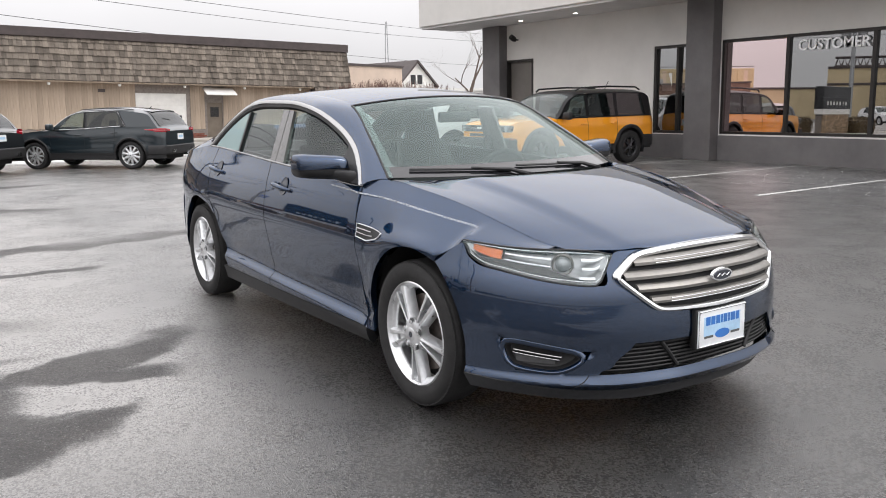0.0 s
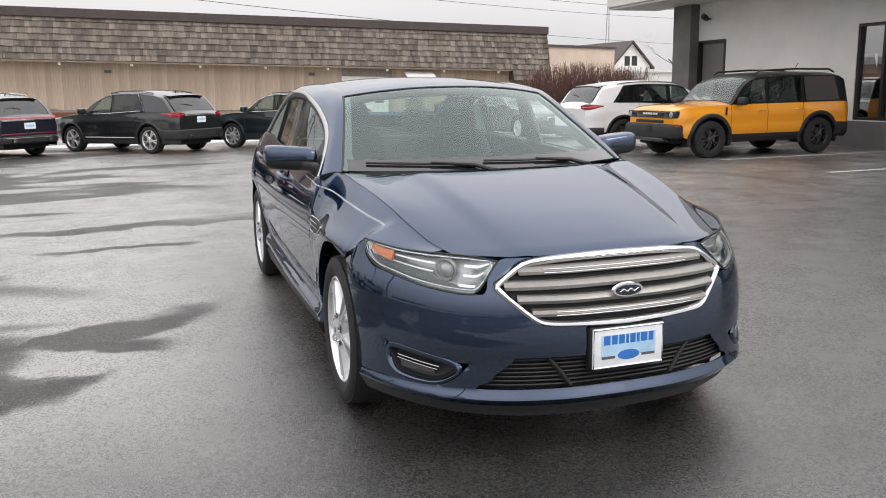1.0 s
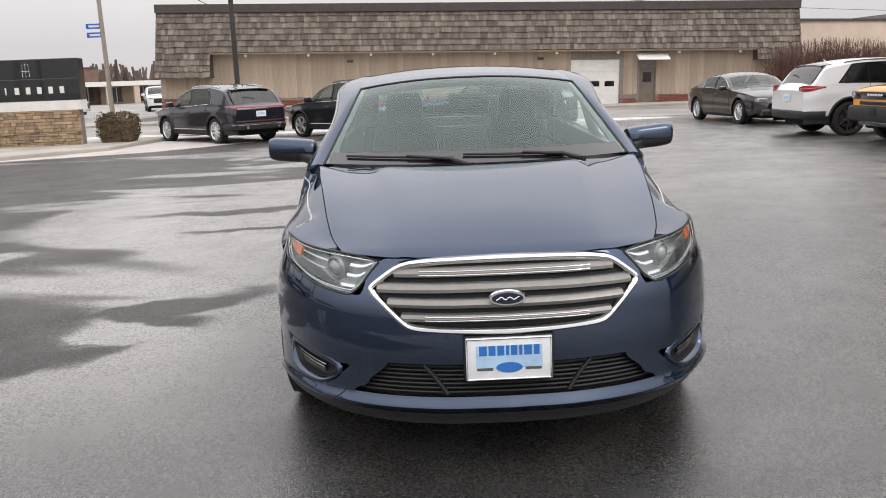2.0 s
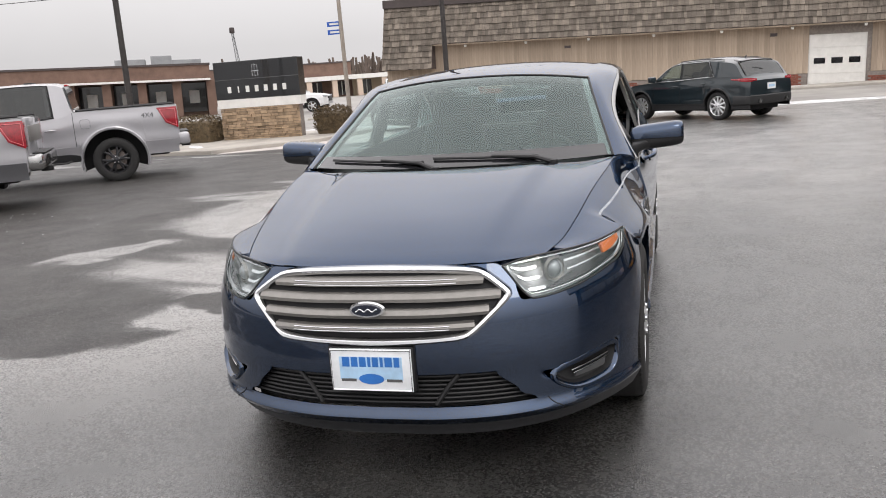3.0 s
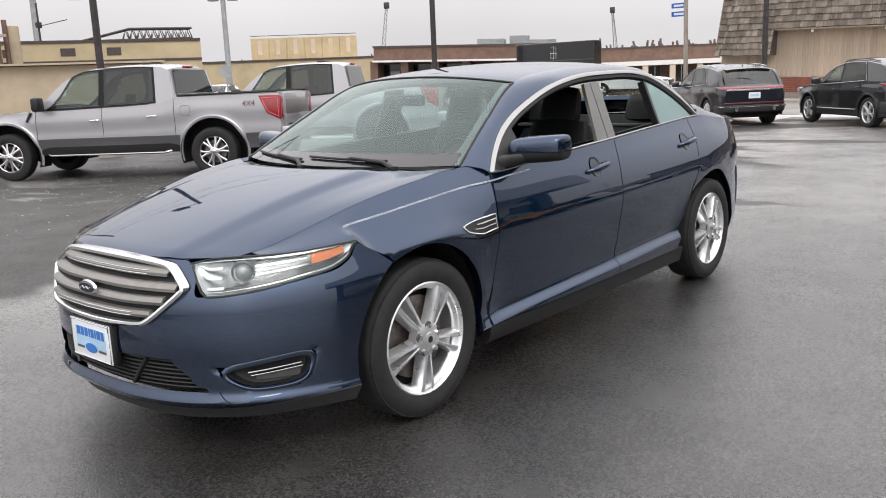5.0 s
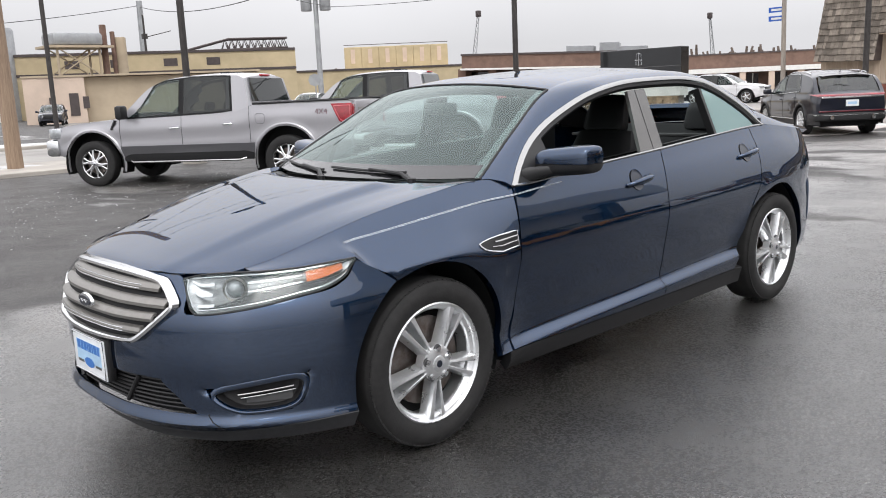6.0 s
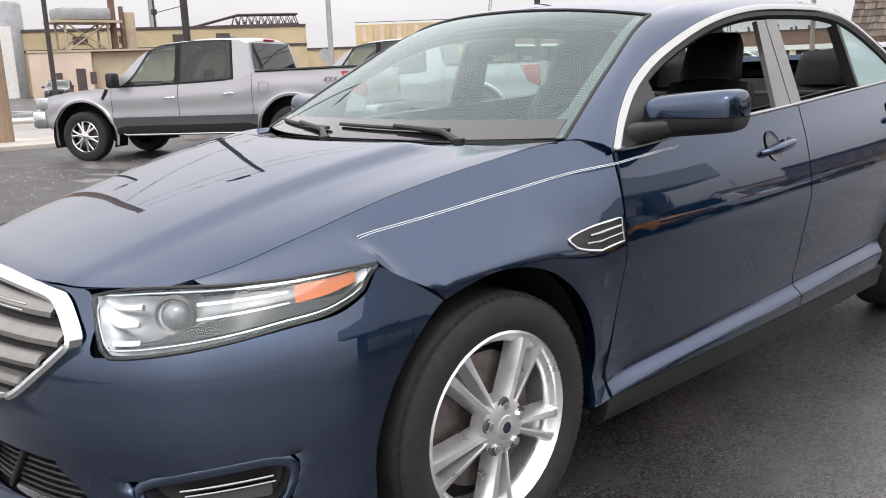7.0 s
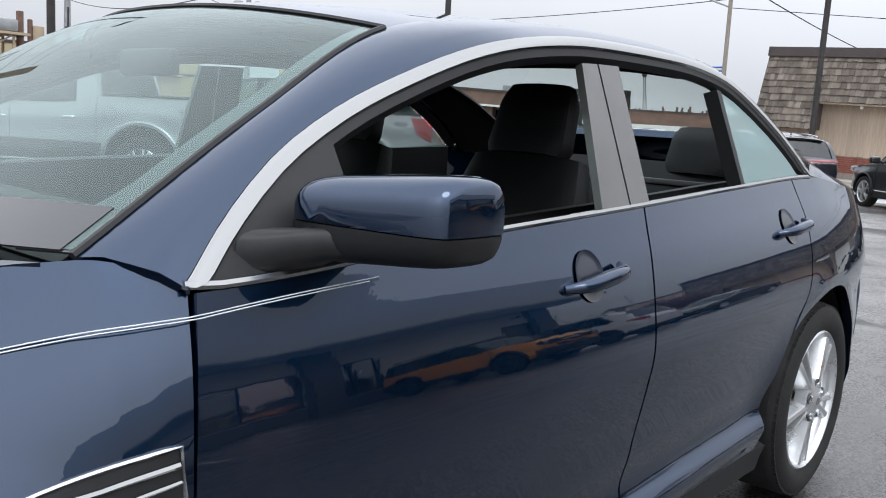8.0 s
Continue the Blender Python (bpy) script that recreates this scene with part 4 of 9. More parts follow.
def build_poles():
    p = pole("utility_pole", -2.44, -16.75, 8.5, 0.17, 0.13, M_WOODPOLE, "weathered wooden utility pole on the pavement")
    for nm, x, y, h in (("light_pole", -5.55, -14.5, 7.5), ("light_pole", -14.49, -12.65, 7.5), ("light_pole", -20.99, -5.73, 7.5), ("light_pole", -6.9, -26.7, 7.5)):
        p = pole(nm, x, y, h, 0.082, 0.068, M_STEEL, "dark bronze square lamp post beside the lot", category="lamp post")
        part("base", lathe([(0.0, 0.55), (0.24, 0.55), (0.26, 0.5), (0.26, -0.05)], 20, "z"), M_CONCRETE, p, "round concrete footing")
        part("arm", tube([(0, 0, h - 0.1), (0.7, 0, h - 0.05)], 0.04, 8), M_STEEL, p)
        part("lamp_head", box(0.5, 1.1, -0.18, 0.18, h - 0.08, h + 0.06, bevel=0.03), M_STEEL, p)
    p = pole("utility_pole", -36.5, -15.09, 9.5, 0.115, 0.085, M_GREYPOLE, "tall wooden utility pole with blue street signs", 1.6)
    part("cross_arm", box(-0.06, 0.06, -1.1, 1.1, 8.6, 8.72), M_WOODPOLE, p)
    part("lamp_arm", tube([(0, 0, 7.2), (0.2, -1.0, 7.6), (0.3, -2.0, 7.7)], 0.04, 8), M_GALV, p)
    part("lamp_head", box(0.2, 0.42, -2.6, -1.95, 7.62, 7.74, bevel=0.03), M_GALV, p)
    for z, a in ((4.45, 10), (4.05, -60)):
        q = part("street_sign", box(-0.01, 0.01, -0.75, 0.02, z - 0.12, z + 0.12, bevel=0.004), mat("street_blue", (0.02, 0.10, 0.45), 0.4, 0, vary=0.06, scale=8), p, "blue street name sign", soft=False)
        part("name_bar", box(0.011, 0.014, -0.62, -0.12, z - 0.05, z + 0.05), M_WHITE, q, soft=False)
    p = pole("utility_pole", -38.84, -55.76, 11.5, 0.24, 0.18, M_GALV, "grey utility pole carrying two transformers")
    for s in (-1, 1):
        q = part("transformer", lathe([(0.0, 0.0), (0.42, 0.0), (0.45, 0.05), (0.45, 1.35), (0.3, 1.5), (0.0, 1.5)], 20, "z"), M_GALV, p, "grey transformer can")
        q.matrix_basis = pose(s * 0.55, -s * 0.55, 8.3)
    part("cross_arm", box(-0.08, 0.08, -1.6, 1.6, 10.9, 11.05), M_WOODPOLE, p)
    p = pole("utility_pole", -58.2, -130.4, 17.5, 0.7, 0.45, M_GALV, "tall grey pole by the far plant")
    p = pole("floodlight_pole", -50.0, -112.0, 13.4, 0.16, 0.12, M_STEEL, "thin pole with a floodlight")
    part("lamp_head", box(-0.3, 0.3, -0.3, 0.3, 10.2, 10.9), M_STEEL, p)
    part("arm", tube([(0, 0, 10.4), (-3.0, 2.0, 11.2)], 0.06, 6), M_STEEL, p)
    q = thing("stop_sign", pose(-22.5, -33.5, 0), "stop sign seen from its grey back", "road sign")
    part("post", tube([(0, 0, -0.05), (0, 0, 2.3)], 0.035, 8), M_GALV, q)
    part("plate", lathe([(0.0, 0.02), (0.33, 0.02), (0.33, -0.0), (0.0, 0.0)], 8, "x"), M_GALV, q, soft=False).matrix_basis = pose(0.04, 0, 2.2, 0, 0, 50)
    q = thing("stop_sign", pose(-33.7, -11.4, 0), "red stop sign on a red post beside the street", "road sign")
    part("post", tube([(0, 0, -0.05), (0, 0, 2.2)], 0.04, 8), M_RED, q)
    part("plate", lathe([(0.0, 0.02), (0.26, 0.02), (0.26, -0.0), (0.0, 0.0)], 8, "x"), M_RED, q, soft=False).matrix_basis = pose(0.05, 0, 2.0, 0, 0, -15)
    # overhead lines
    wire((-8, -60, 8.9), (-36.5, -15.1, 8.6), 0.8)
    wire((-36.5, -15.1, 8.7), (-95, 75, 10.9), 0.6, 0.02)
    wire((-36.5, -14.6, 8.2), (-95, 76, 9.9), 0.8, 0.018)
    wire((-36.5, -15.1, 7.2), (-95, 76, 6.4), 0.7, 0.018)
    wire((-2.44, -16.7, 8.0), (-36.5, -15.1, 8.6), 0.7, 0.014)
    wire((-2.44, -16.7, 7.4), (-36.5, -15.1, 7.9), 0.9, 0.012)
    wire((-38.8, -55.8, 10.9), (-36.5, -15.1, 8.7), 0.6, 0.02)
    wire((-38.8, -55.8, 8.6), (-36.5, -15.1, 7.6), 0.7, 0.02)
    wire((-2.44, -16.7, 6.6), (-37.0, -52, 8.3), 0.6, 0.018)
    wire((-38.8, -55.8, 11.0), (-58.2, -130.4, 16.6), 1.6, 0.05)
    wire((-38.8, -55.8, 10.9), (20, -64, 9.4), 1.4, 0.03)
    wire((-58.2, -130.4, 16.8), (20, -100, 9), 2.0, 0.05)
    wire((-36.5, -15.1, 8.5), (-100, -18, 9), 1.0, 0.03)


def facing(a, b):
    """A frame at a with x running to b along the ground, y away from the lot."""
    d = Vector((b[0] - a[0], b[1] - a[1], 0))
    return pose(a[0], a[1], 0, 0, 0, math.degrees(math.atan2(d.y, d.x))), d.length


def build_far():
    # brown brick service building behind the sign
    m, L = facing((-41.1, -40.0), (-47.6, -29.4))
    b = thing("brick_service_building", m @ pose(0, 0, 0.3, 0, 1.6, 0), "low brown brick service building across the street", "building")
    side = -1
    part("parapet", box(-1.0, L, 0.0, 9, 2.55, 3.45), M_DARKBRICK, b, soft=False)
    part("parapet_cap", box(-1.05, L + 0.05, -0.08, 9, 3.45, 3.58), M_CAP, b, soft=False)
    part("eave", box(-1.0, L, -0.5, 0.0, 2.42, 2.55), M_WHITE, b, soft=False)
    part("shade_wall", box(-1.0, L, 2.2, 2.4, -0.5, 2.6), M_DARKBRICK, b, soft=False)
    n = 7
    for i in range(n):
        x = -1.0 + (L + 1.0) * i / (n - 1)
        part("pier", box(x - 0.28, x + 0.28, 0.0, 2.2, -0.5, 2.5), M_DARKBRICK, b, soft=False)
    for i in range(n - 1):
        x = -1.0 + (L + 1.0) * (i + 0.5) / (n - 1)
        part("bay_window", box(x - 1.3, x + 1.3, 2.12, 2.16, 0.3, 2.3), M_GLOSSBLACK, b, soft=False)
        part("bay_frame", box(x - 0.35, x + 0.35, 2.06, 2.12, 0.9, 1.8, bevel=0.05), M_WHITE, b, soft=False)
    for x, w, h in ((8.6, 1.4, 0.7), (10.0, 2.0, 0.4), (6.2, 2.0, 0.5)):
        part("roof_unit", box(x, x + w, 3, 5, 3.58, 3.58 + h, bevel=0.03), M_GALV, b, soft=False)
    m, L = facing((-82.0, -49.0), (-91.0, -35.6))
    b = thing("brick_annex", m, "low brown brick annex with a long white canopy", "building")
    part("wall", box(-4, L, 0, 12, -1, 3.95), M_DARKBRICK, b, soft=False)
    part("parapet_cap", box(-4.1, L + 0.1, -0.1, 12, 3.95, 4.1), M_CAP, b, soft=False)
    part("canopy", box(1.0, L + 7.0, -3.0, -0.01, 1.95, 2.45), M_WHITE, b, "long white canopy", soft=False)
    part("back_wall", box(L + 0.01, L + 6.8, -0.3, 0.0, -0.5, 1.94), M_TAN, b, soft=False)
    for i in range(8):
        x = 1.6 + i * (L + 4.6) / 7
        part("column", box(x - 0.3, x + 0.3, -2.9, -2.4, -0.5, 1.945), M_TANPALE, b, soft=False)
        part("window", box(x + 0.8, x + 2.0, -0.36 if x > L - 2.5 else -0.05, -0.31 if x > L - 2.5 else -0.002, 0.2, 1.8), M_GLOSSBLACK, b, soft=False)
        part("mullion", box(x + 1.36, x + 1.46, -0.40 if x > L - 2.5 else -0.09, -0.37 if x > L - 2.5 else -0.055, 0.2, 1.8), M_WHITE, b, soft=False)
    # yellow plant
    m, L = facing((-26.0, -103.4), (-58.2, -87.7))
    b = thing("yellow_plant", m, "long yellow factory building with roof truss", "building")
    part("wall", box(0, L, 0, 14, -1, 7.2), M_YELLOW, b, soft=False)
    part("roof_edge", box(-0.15, L, -0.15, 14, 7.2, 7.5), M_CAP, b, soft=False)
    part("ledge", box(-0.1, L, -0.1, 0, 4.9, 5.2), M_CAP, b, soft=False)
    for x in (9, 14, 20, 25):
        part("window", box(x, x + 1.6, -0.05, 0, 5.7, 6.6), M_CAP, b, soft=False)
    bm = bmesh.new()
    for y in (0.6, 2.2):
        add_tube(bm, [(L - 0.8, y, 8.75), (L - 8.0, y, 8.75), (L - 13.5, y, 7.4)], 0.14, 6)
        add_tube(bm, [(L - 0.8, y, 7.6), (L - 13.5, y, 7.4)], 0.12, 6)
        for i in range(10):
            x = L - 8.8 + i * 0.8
            add_tube(bm, [(x, y, 7.5), (x + 0.4, y, 8.75), (x + 0.8, y, 7.5)], 0.09, 5)
    part("conveyor_truss", bm, M_CAP, b, "dark steel conveyor truss")
    m, L = facing((-23.1, -72.1), (-30.6, -69.0))
    b = thing("tan_outbuilding", m, "tan flat-roofed outbuilding with a small door", "building")
    part("wall", box(L * 0.28, L + 9, 0, 9, -1, 3.8), M_TAN, b, soft=False)
    part("front_wall", box(-2.5, L * 0.28, -0.6, 9, -1, 3.85), M_TANPALE, b, soft=False)
    part("roof_edge", box(-2.6, L + 9.1, -0.7, 9, 3.86, 4.02), M_TAN, b, soft=False)
    part("door", box(L * 0.12, L * 0.12 + 0.75, -0.65, -0.6, 0.6, 2.5), M_CAP, b, soft=False)
    for x in (-0.6, L * 0.25):
        part("window", box(x, x + 0.5, -0.65, -0.6, 1.2, 2.2), M_CAP, b, soft=False)
    b = thing("steel_tank", pose(-31.8, -90.2, 0), "rusty grey process tank on a braced steel tower", "tank")
    part("tank", box(-2.6, 2.6, -1.8, 1.8, 7.7, 9.0, bevel=0.3), M_GALV, b, "grey steel tank")
    bm = bmesh.new()
    for sx in (-2.2, 2.2):
        for sy in (-1.4, 1.4):
            add_tube(bm, [(sx, sy, -0.2), (sx, sy, 7.7)], 0.14, 6)
    for sy in (-1.4, 1.4):
        add_tube(bm, [(-2.2, sy, 4.6), (2.2, sy, 7.5)], 0.08, 5)
        add_tube(bm, [(2.2, sy, 4.6), (-2.2, sy, 7.5)], 0.08, 5)
    part("tower_frame", bm, M_TAN, b)
    part("deck", box(-3.6, 3.2, -2.0, 2.0, 7.45, 7.7), M_TAN, b, soft=False)
    for x, z, r in ((-3.2, 9.9, 0.35), (-4.2, 9.2, 0.25), (-5.0, 8.6, 0.6)):
        part("chimney", lathe([(r, -0.2), (r, z), (r * 0.8, z + 0.05), (0, z + 0.05)], 16, "z"), M_DARKBRICK if r < 0.5 else M_TAN, b).matrix_basis = pose(x, 0.4, 0)
    b = thing("concrete_silo", pose(-27.5, -103.5, 0), "pale concrete silo at the plant", "silo")
    part("drum", lathe([(2.6, -0.2), (2.6, 10.2), (2.4, 10.5), (0, 10.7)], 28, "z"), M_GALV, b)
    part("side_block", box(0.5, 8.0, 1.5, 6, -0.2, 7.6), M_WHITE, b, soft=False)
    m, L = facing((-87.5, -116.0), (-101.0, -104.2))
    b = thing("grain_silos", m, "row of yellow grain silos with pale slots", "silo")
    part("base", box(-14, L + 12, -4, 10, -1, 5.6), M_YELLOW, b, soft=False)
    part("trestle", box(-14, L + 12, -4.2, -4.0, 5.4, 5.7), M_CAP, b, soft=False)
    n = 6
    for i in range(n):
        x = L * (i + 0.5) / n
        part("bin", box(x - L / n / 2, x + L / n / 2, 0, 6, 5.6, 9.4, bevel=0.12), M_YELLOW, b, soft=False)
        part("slot", box(x - 0.36, x + 0.36, -0.06, 0.0, 6.6, 9.0, bevel=0.03), M_TANPALE, b, soft=False)
    part("top_rail", tube([(0, 0, 9.75), (L, 0, 9.75)], 0.06, 6), M_CAP, b)
    for i, (x, y, h, tilt) in enumerate(((-141.3, -135.0, 18.2, 7), (-188.5, -103.0, 16.2, -6))):
        b = thing("crane", pose(x, y, 0, 0, 0, 0), "distant lattice boom crane against the sky", "crane", "cranes")
        bm = bmesh.new()
        for o in (-0.35, 0.35):
            add_tube(bm, [(o + tilt * 0.35, -o, 5), (o * 0.4, -o * 0.4, h)], 0.12, 5)
        for k in range(12):
            t = k / 12
            add_tube(bm, [(-0.35 * (1 - t * 0.6) + tilt * 0.35 * (1 - t), 0, 5 + (h - 5) * t), (0.35 * (1 - t * 0.6) + tilt * 0.35 * (1 - t), 0, 5 + (h - 5) * (t + 0.08))], 0.07, 4)
        part("boom", bm, M_GALV, b)
        part("cab", box(tilt * 0.35 - 1.5, tilt * 0.35 + 1.5, -1.2, 1.2, 0, 5.2, bevel=0.1), M_GALV, b, soft=False)
        part("boom_head", box(-0.5, 0.5, -0.5, 0.5, h - 0.5, h + 0.9, bevel=0.15), M_CAP, b)
    # houses beyond the store
    b = thing("tan_block", pose(-46.6, 22.6, 0, 0, 0, 27), "plain tan flat-roofed block behind the store", "building")
    part("wall", box(-5, 0, -4.5, 9.6, -1, 4.0), M_TANPALE, b, soft=False)
    part("roof_edge", box(-5.1, 0.1, -4.6, 9.7, 4.0, 4.15), M_CAP, b, soft=False)
    b = thing("white_house", pose(-55.0, 35.0, 0, 0, 0, 6), "white clapboard gable house with dark roof", "house")
    bm = bmesh.new()
    v = [bm.verts.new(p) for p in ((0, -1.9, -0.5), (0, 1.9, -0.5), (0, 1.9, 2.9), (0, 0, 4.75), (0, -1.9, 2.9), (-9, -1.9, -0.5), (-9, 1.9, -0.5), (-9, 1.9, 2.9), (-9, 0, 4.75), (-9, -1.9, 2.9))]
    for f in ((0, 1, 2, 3, 4), (1, 6, 7, 2), (0, 4, 9, 5), (5, 9, 8, 7, 6)):
        bm.faces.new([v[i] for i in f])
    part("wall", bm, M_WHITE, b, soft=False)
    for s in (-1, 1):
        bm = bmesh.new()
        sheet([[Vector((x, 0, 4.85)), Vector((x, s * 2.2, 2.72))] for x in (0.3, -9.3)], 0.15, (-4, 0, 2), bm=bm)
        part("roof", bm, M_CAP, b, soft=False)
    for y, z in ((-0.35, 3.3), (0.35, 3.3), (-1.0, 1.2), (1.0, 1.2)):
        part("window", box(0, 0.04, y - 0.25, y + 0.25, z - 0.4, z + 0.35), M_GLOSSBLACK, b, soft=False)
    part("porch", box(0, 3.0, -2.5, 6.0, -0.5, 2.3), M_WHITE, b, soft=False)
    part("porch_roof", box(-0.1, 3.2, -2.7, 6.2, 2.3, 2.5), M_WHITE, b, soft=False)
    b = thing("radio_mast", pose(-99, 58.2, 0), "thin lattice radio mast far off", "mast")
    bm = bmesh.new()
    for k in range(3):
        a = 2 * math.pi * k / 3
        add_tube(bm, [(0.5 * math.cos(a), 0.5 * math.sin(a), -0.5), (0.12 * math.cos(a), 0.12 * math.sin(a), 12.5)], 0.06, 4)
    for k in range(14):
        z = k * 0.9
        add_tube(bm, [(0.45 - 0.03 * k, 0, z), (-0.22 + 0.013 * k, 0.3 - 0.015 * k, z + 0.9)], 0.04, 4)
    part("lattice", bm, M_GALV, b)
    # red-twigged bush
    rnd = random.Random(11)
    b = thing("red_twig_bush", pose(-25.6, 14.9, 0), "wide bare reddish-brown twig bush beside the store", "bush")
    bm = bmesh.new()
    for k in range(1500):
        x, y = rnd.uniform(-0.9, 0.9), rnd.uniform(-2.2, 2.6)
        a = Vector((x, y, 0.0))
        h = rnd.uniform(1.35, 2.4) * (1 - 0.12 * abs(y) / 2.6)
        tip = a + Vector((rnd.gauss(0, 0.22), rnd.gauss(0, 0.28), h))
        m1 = a.lerp(tip, 0.5) + Vector((rnd.gauss(0, 0.06), rnd.gauss(0, 0.06), 0))
        add_tube(bm, [a, m1, tip], [0.011, 0.009, 0.005], 3)
        for q in range(2):
            s_ = m1.lerp(tip, rnd.uniform(0.1, 0.8))
            add_tube(bm, [s_, s_ + Vector((rnd.gauss(0, 0.12), rnd.gauss(0, 0.14), rnd.uniform(0.1, 0.35)))], [0.007, 0.004], 3)
    part("twig_clump", bm, M_TWIG, b, soft=False, keep=True)
    # bare tree
    b = thing("bare_tree", pose(-44.2, 32.3, 0) @ Matrix.Scale(1.4, 4), "bare winter tree with fine branches", "tree")
    bm, fine = bmesh.new(), bmesh.new()
    def grow(p, d, r, length, depth):
        pts, rr = [p], [r]
        q = p.copy()
        for i in range(3):
            d = (d + Vector((rnd.gauss(0, 0.14), rnd.gauss(0, 0.14), rnd.gauss(0.03, 0.08)))).normalized()
            q = q + d * length / 3
            pts.append(q.copy())
            rr.append(r * (1 - 0.16 * (i + 1)))
        add_tube(bm if depth > 2 else fine, pts, rr, 6 if depth > 2 else 3)
        if depth == 0:
            return
        for k in range(3 if depth > 1 else 4):
            nd = (d + Vector((rnd.gauss(0, 0.55), rnd.gauss(0, 0.55), rnd.gauss(0.1, 0.35)))).normalized()
            grow(pts[rnd.choice((2, 3))], nd, rr[-1] * 0.68, length * rnd.uniform(0.6, 0.8), depth - 1)
    grow(Vector((0, 0, -0.1)), Vector((0, 0, 1)), 0.15, 2.2, 5)
    part("trunk", bm, M_BARK, b)
    part("crown", fine, M_BARK, b, "leafless fine twigs", soft=False, keep=True)
    # far tree line
    bm = bmesh.new()
    for k in range(700):
        a = rnd.uniform(math.pi * 0.93, math.pi * 1.55)
        r = rnd.uniform(230, 300)
        p = Vector((r * math.cos(a), r * math.sin(a), 0))
        h = rnd.uniform(5, 11)
        for q in range(3):
            add_tube(bm, [p, p + Vector((rnd.gauss(0, 1.5), rnd.gauss(0, 1.5), h * rnd.uniform(0.6, 1)))], [0.9, 0.3], 4)
    tagged(part("far_trees", bm, M_BARK, soft=False, keep=True), "far bare tree line on the horizon", "trees", kind="stuff")


M_CHARCOAL_LIGHT = mat("soffit_grey", (0.55, 0.54, 0.53), 0.7, 0, vary=0.05, scale=1.5)
M_LAMPGLOW = bpy.data.materials.new("lamp_glow")
M_LAMPGLOW.use_nodes = True
M_LAMPGLOW.node_tree.nodes["Principled BSDF"].inputs["Emission Color"].default_value = (1, 0.93, 0.82, 1)
M_LAMPGLOW.node_tree.nodes["Principled BSDF"].inputs["Emission Strength"].default_value = 4.0
build_ground()
build_dealership()
build_store()
build_sign()
build_poles()
build_far()
# ---- the blue sedan ----
ARCH_R, HUB_Z, HUB_F, HUB_R = 0.388, 0.348, 1.440, -1.432
PLAN = chain([(2.405, 0, 0), (2.388, 0.25, 0), (2.318, 0.48, 0), (2.205, 0.655, 0), (2.03, 0.79, 0), (1.90, 0.855, 0), (1.78, 0.893, 0), (1.60, 0.912, 0)])
SET_IN = spline([(0.15, 0.075), (0.185, 0.055), (0.22, 0.024), (0.243, 0.002), (0.258, -0.012), (0.272, -0.006), (0.290, 0.006), (0.335, 0.005), (0.38, 0.004), (0.46, 0.0), (0.55, 0.007), (0.62, 0.019), (0.66, 0.035), (0.70, 0.062), (0.74, 0.090), (0.80, 0.128)])


def nose(u, z, off=0.0):
    """The front skin: u from 0 (middle) to 1 (side), z the height."""
    p, q = PLAN(u), PLAN(u + 0.004) if u < 0.99 else PLAN(u)
    p0 = PLAN(max(u - 0.004, 0))
    t = Vector((q[0] - p0[0], q[1] - p0[1], 0)).normalized()
    n = Vector((t.y, -t.x, 0))
    k = 1 - 0.5 * smooth(0.35, 0.95, u)
    return Vector((p[0], p[1], z)) - n * (SET_IN(z) * k - off)


def nose_y(y, z, off=0.0):
    """The front skin's point at the side distance y."""
    a, b = 0.0, 0.9
    for _ in range(18):
        m = (a + b) / 2
        if nose(m, z).y < abs(y):
            a = m
        else:
            b = m
    p = nose((a + b) / 2, z, off)
    return Vector((p.x, p.y if y >= 0 else -p.y, p.z))


def nose_end(z):
    """Where the front skin ends, at the wheel arch."""
    x_end = HUB_F + math.sqrt(max(ARCH_R**2 - max(z - HUB_Z, 0) ** 2, 0.0))
    a, b = 0.5, 1.0
    for _ in range(18):
        m = (a + b) / 2
        if nose(m, z).x > x_end:
            a = m
        else:
            b = m
    return (a + b) / 2


NOSE_ZS = line(0.10, 0.85, 151)
NOSE_ENDS = [nose_end(z) for z in NOSE_ZS]


def skin_end(z):
    return float(np.interp(z, NOSE_ZS, NOSE_ENDS))


NOSE_TOP = spline([(0, 0.775), (0.29, 0.774), (0.350, 0.766), (0.43, 0.648), (0.53, 0.658), (0.62, 0.673), (0.70, 0.692), (0.80, 0.720), (0.84, 0.747), (0.873, 0.790), (0.90, 0.775), (0.95, 0.738), (1.0, 0.70)])
LAMP_TOP = spline([(0.355, 0.759), (0.42, 0.772), (0.52, 0.780), (0.62, 0.782), (0.70, 0.786), (0.80, 0.796), (0.875, 0.803)])
HALF_W = spline([(-2.3, 0.72), (-2.05, 0.825), (-1.8, 0.885), (-1.43, 0.910), (-1.0, 0.918), (0, 0.927), (1.0, 0.917), (1.43, 0.905), (1.62, 0.884), (1.75, 0.860), (1.9, 0.825), (2.1, 0.70)])
SHOULDER = spline([(-2.3, (0.70, 1.0)), (-1.8, (0.785, 1.05)), (-1.44, (0.785, 1.083)), (-0.8, (0.803, 1.058)), (-0.24, (0.828, 1.03)), (0.4, (0.848, 1.0)),
                   (0.92, (0.855, 0.966)), (0.985, (0.825, 0.984)), (1.07, (0.778, 1.0)), (1.3, (0.745, 0.972)), (1.6, (0.70, 0.915)), (1.85, (0.660, 0.846)), (2.0, (0.627, 0.803)), (2.12, (0.585, 0.779))])
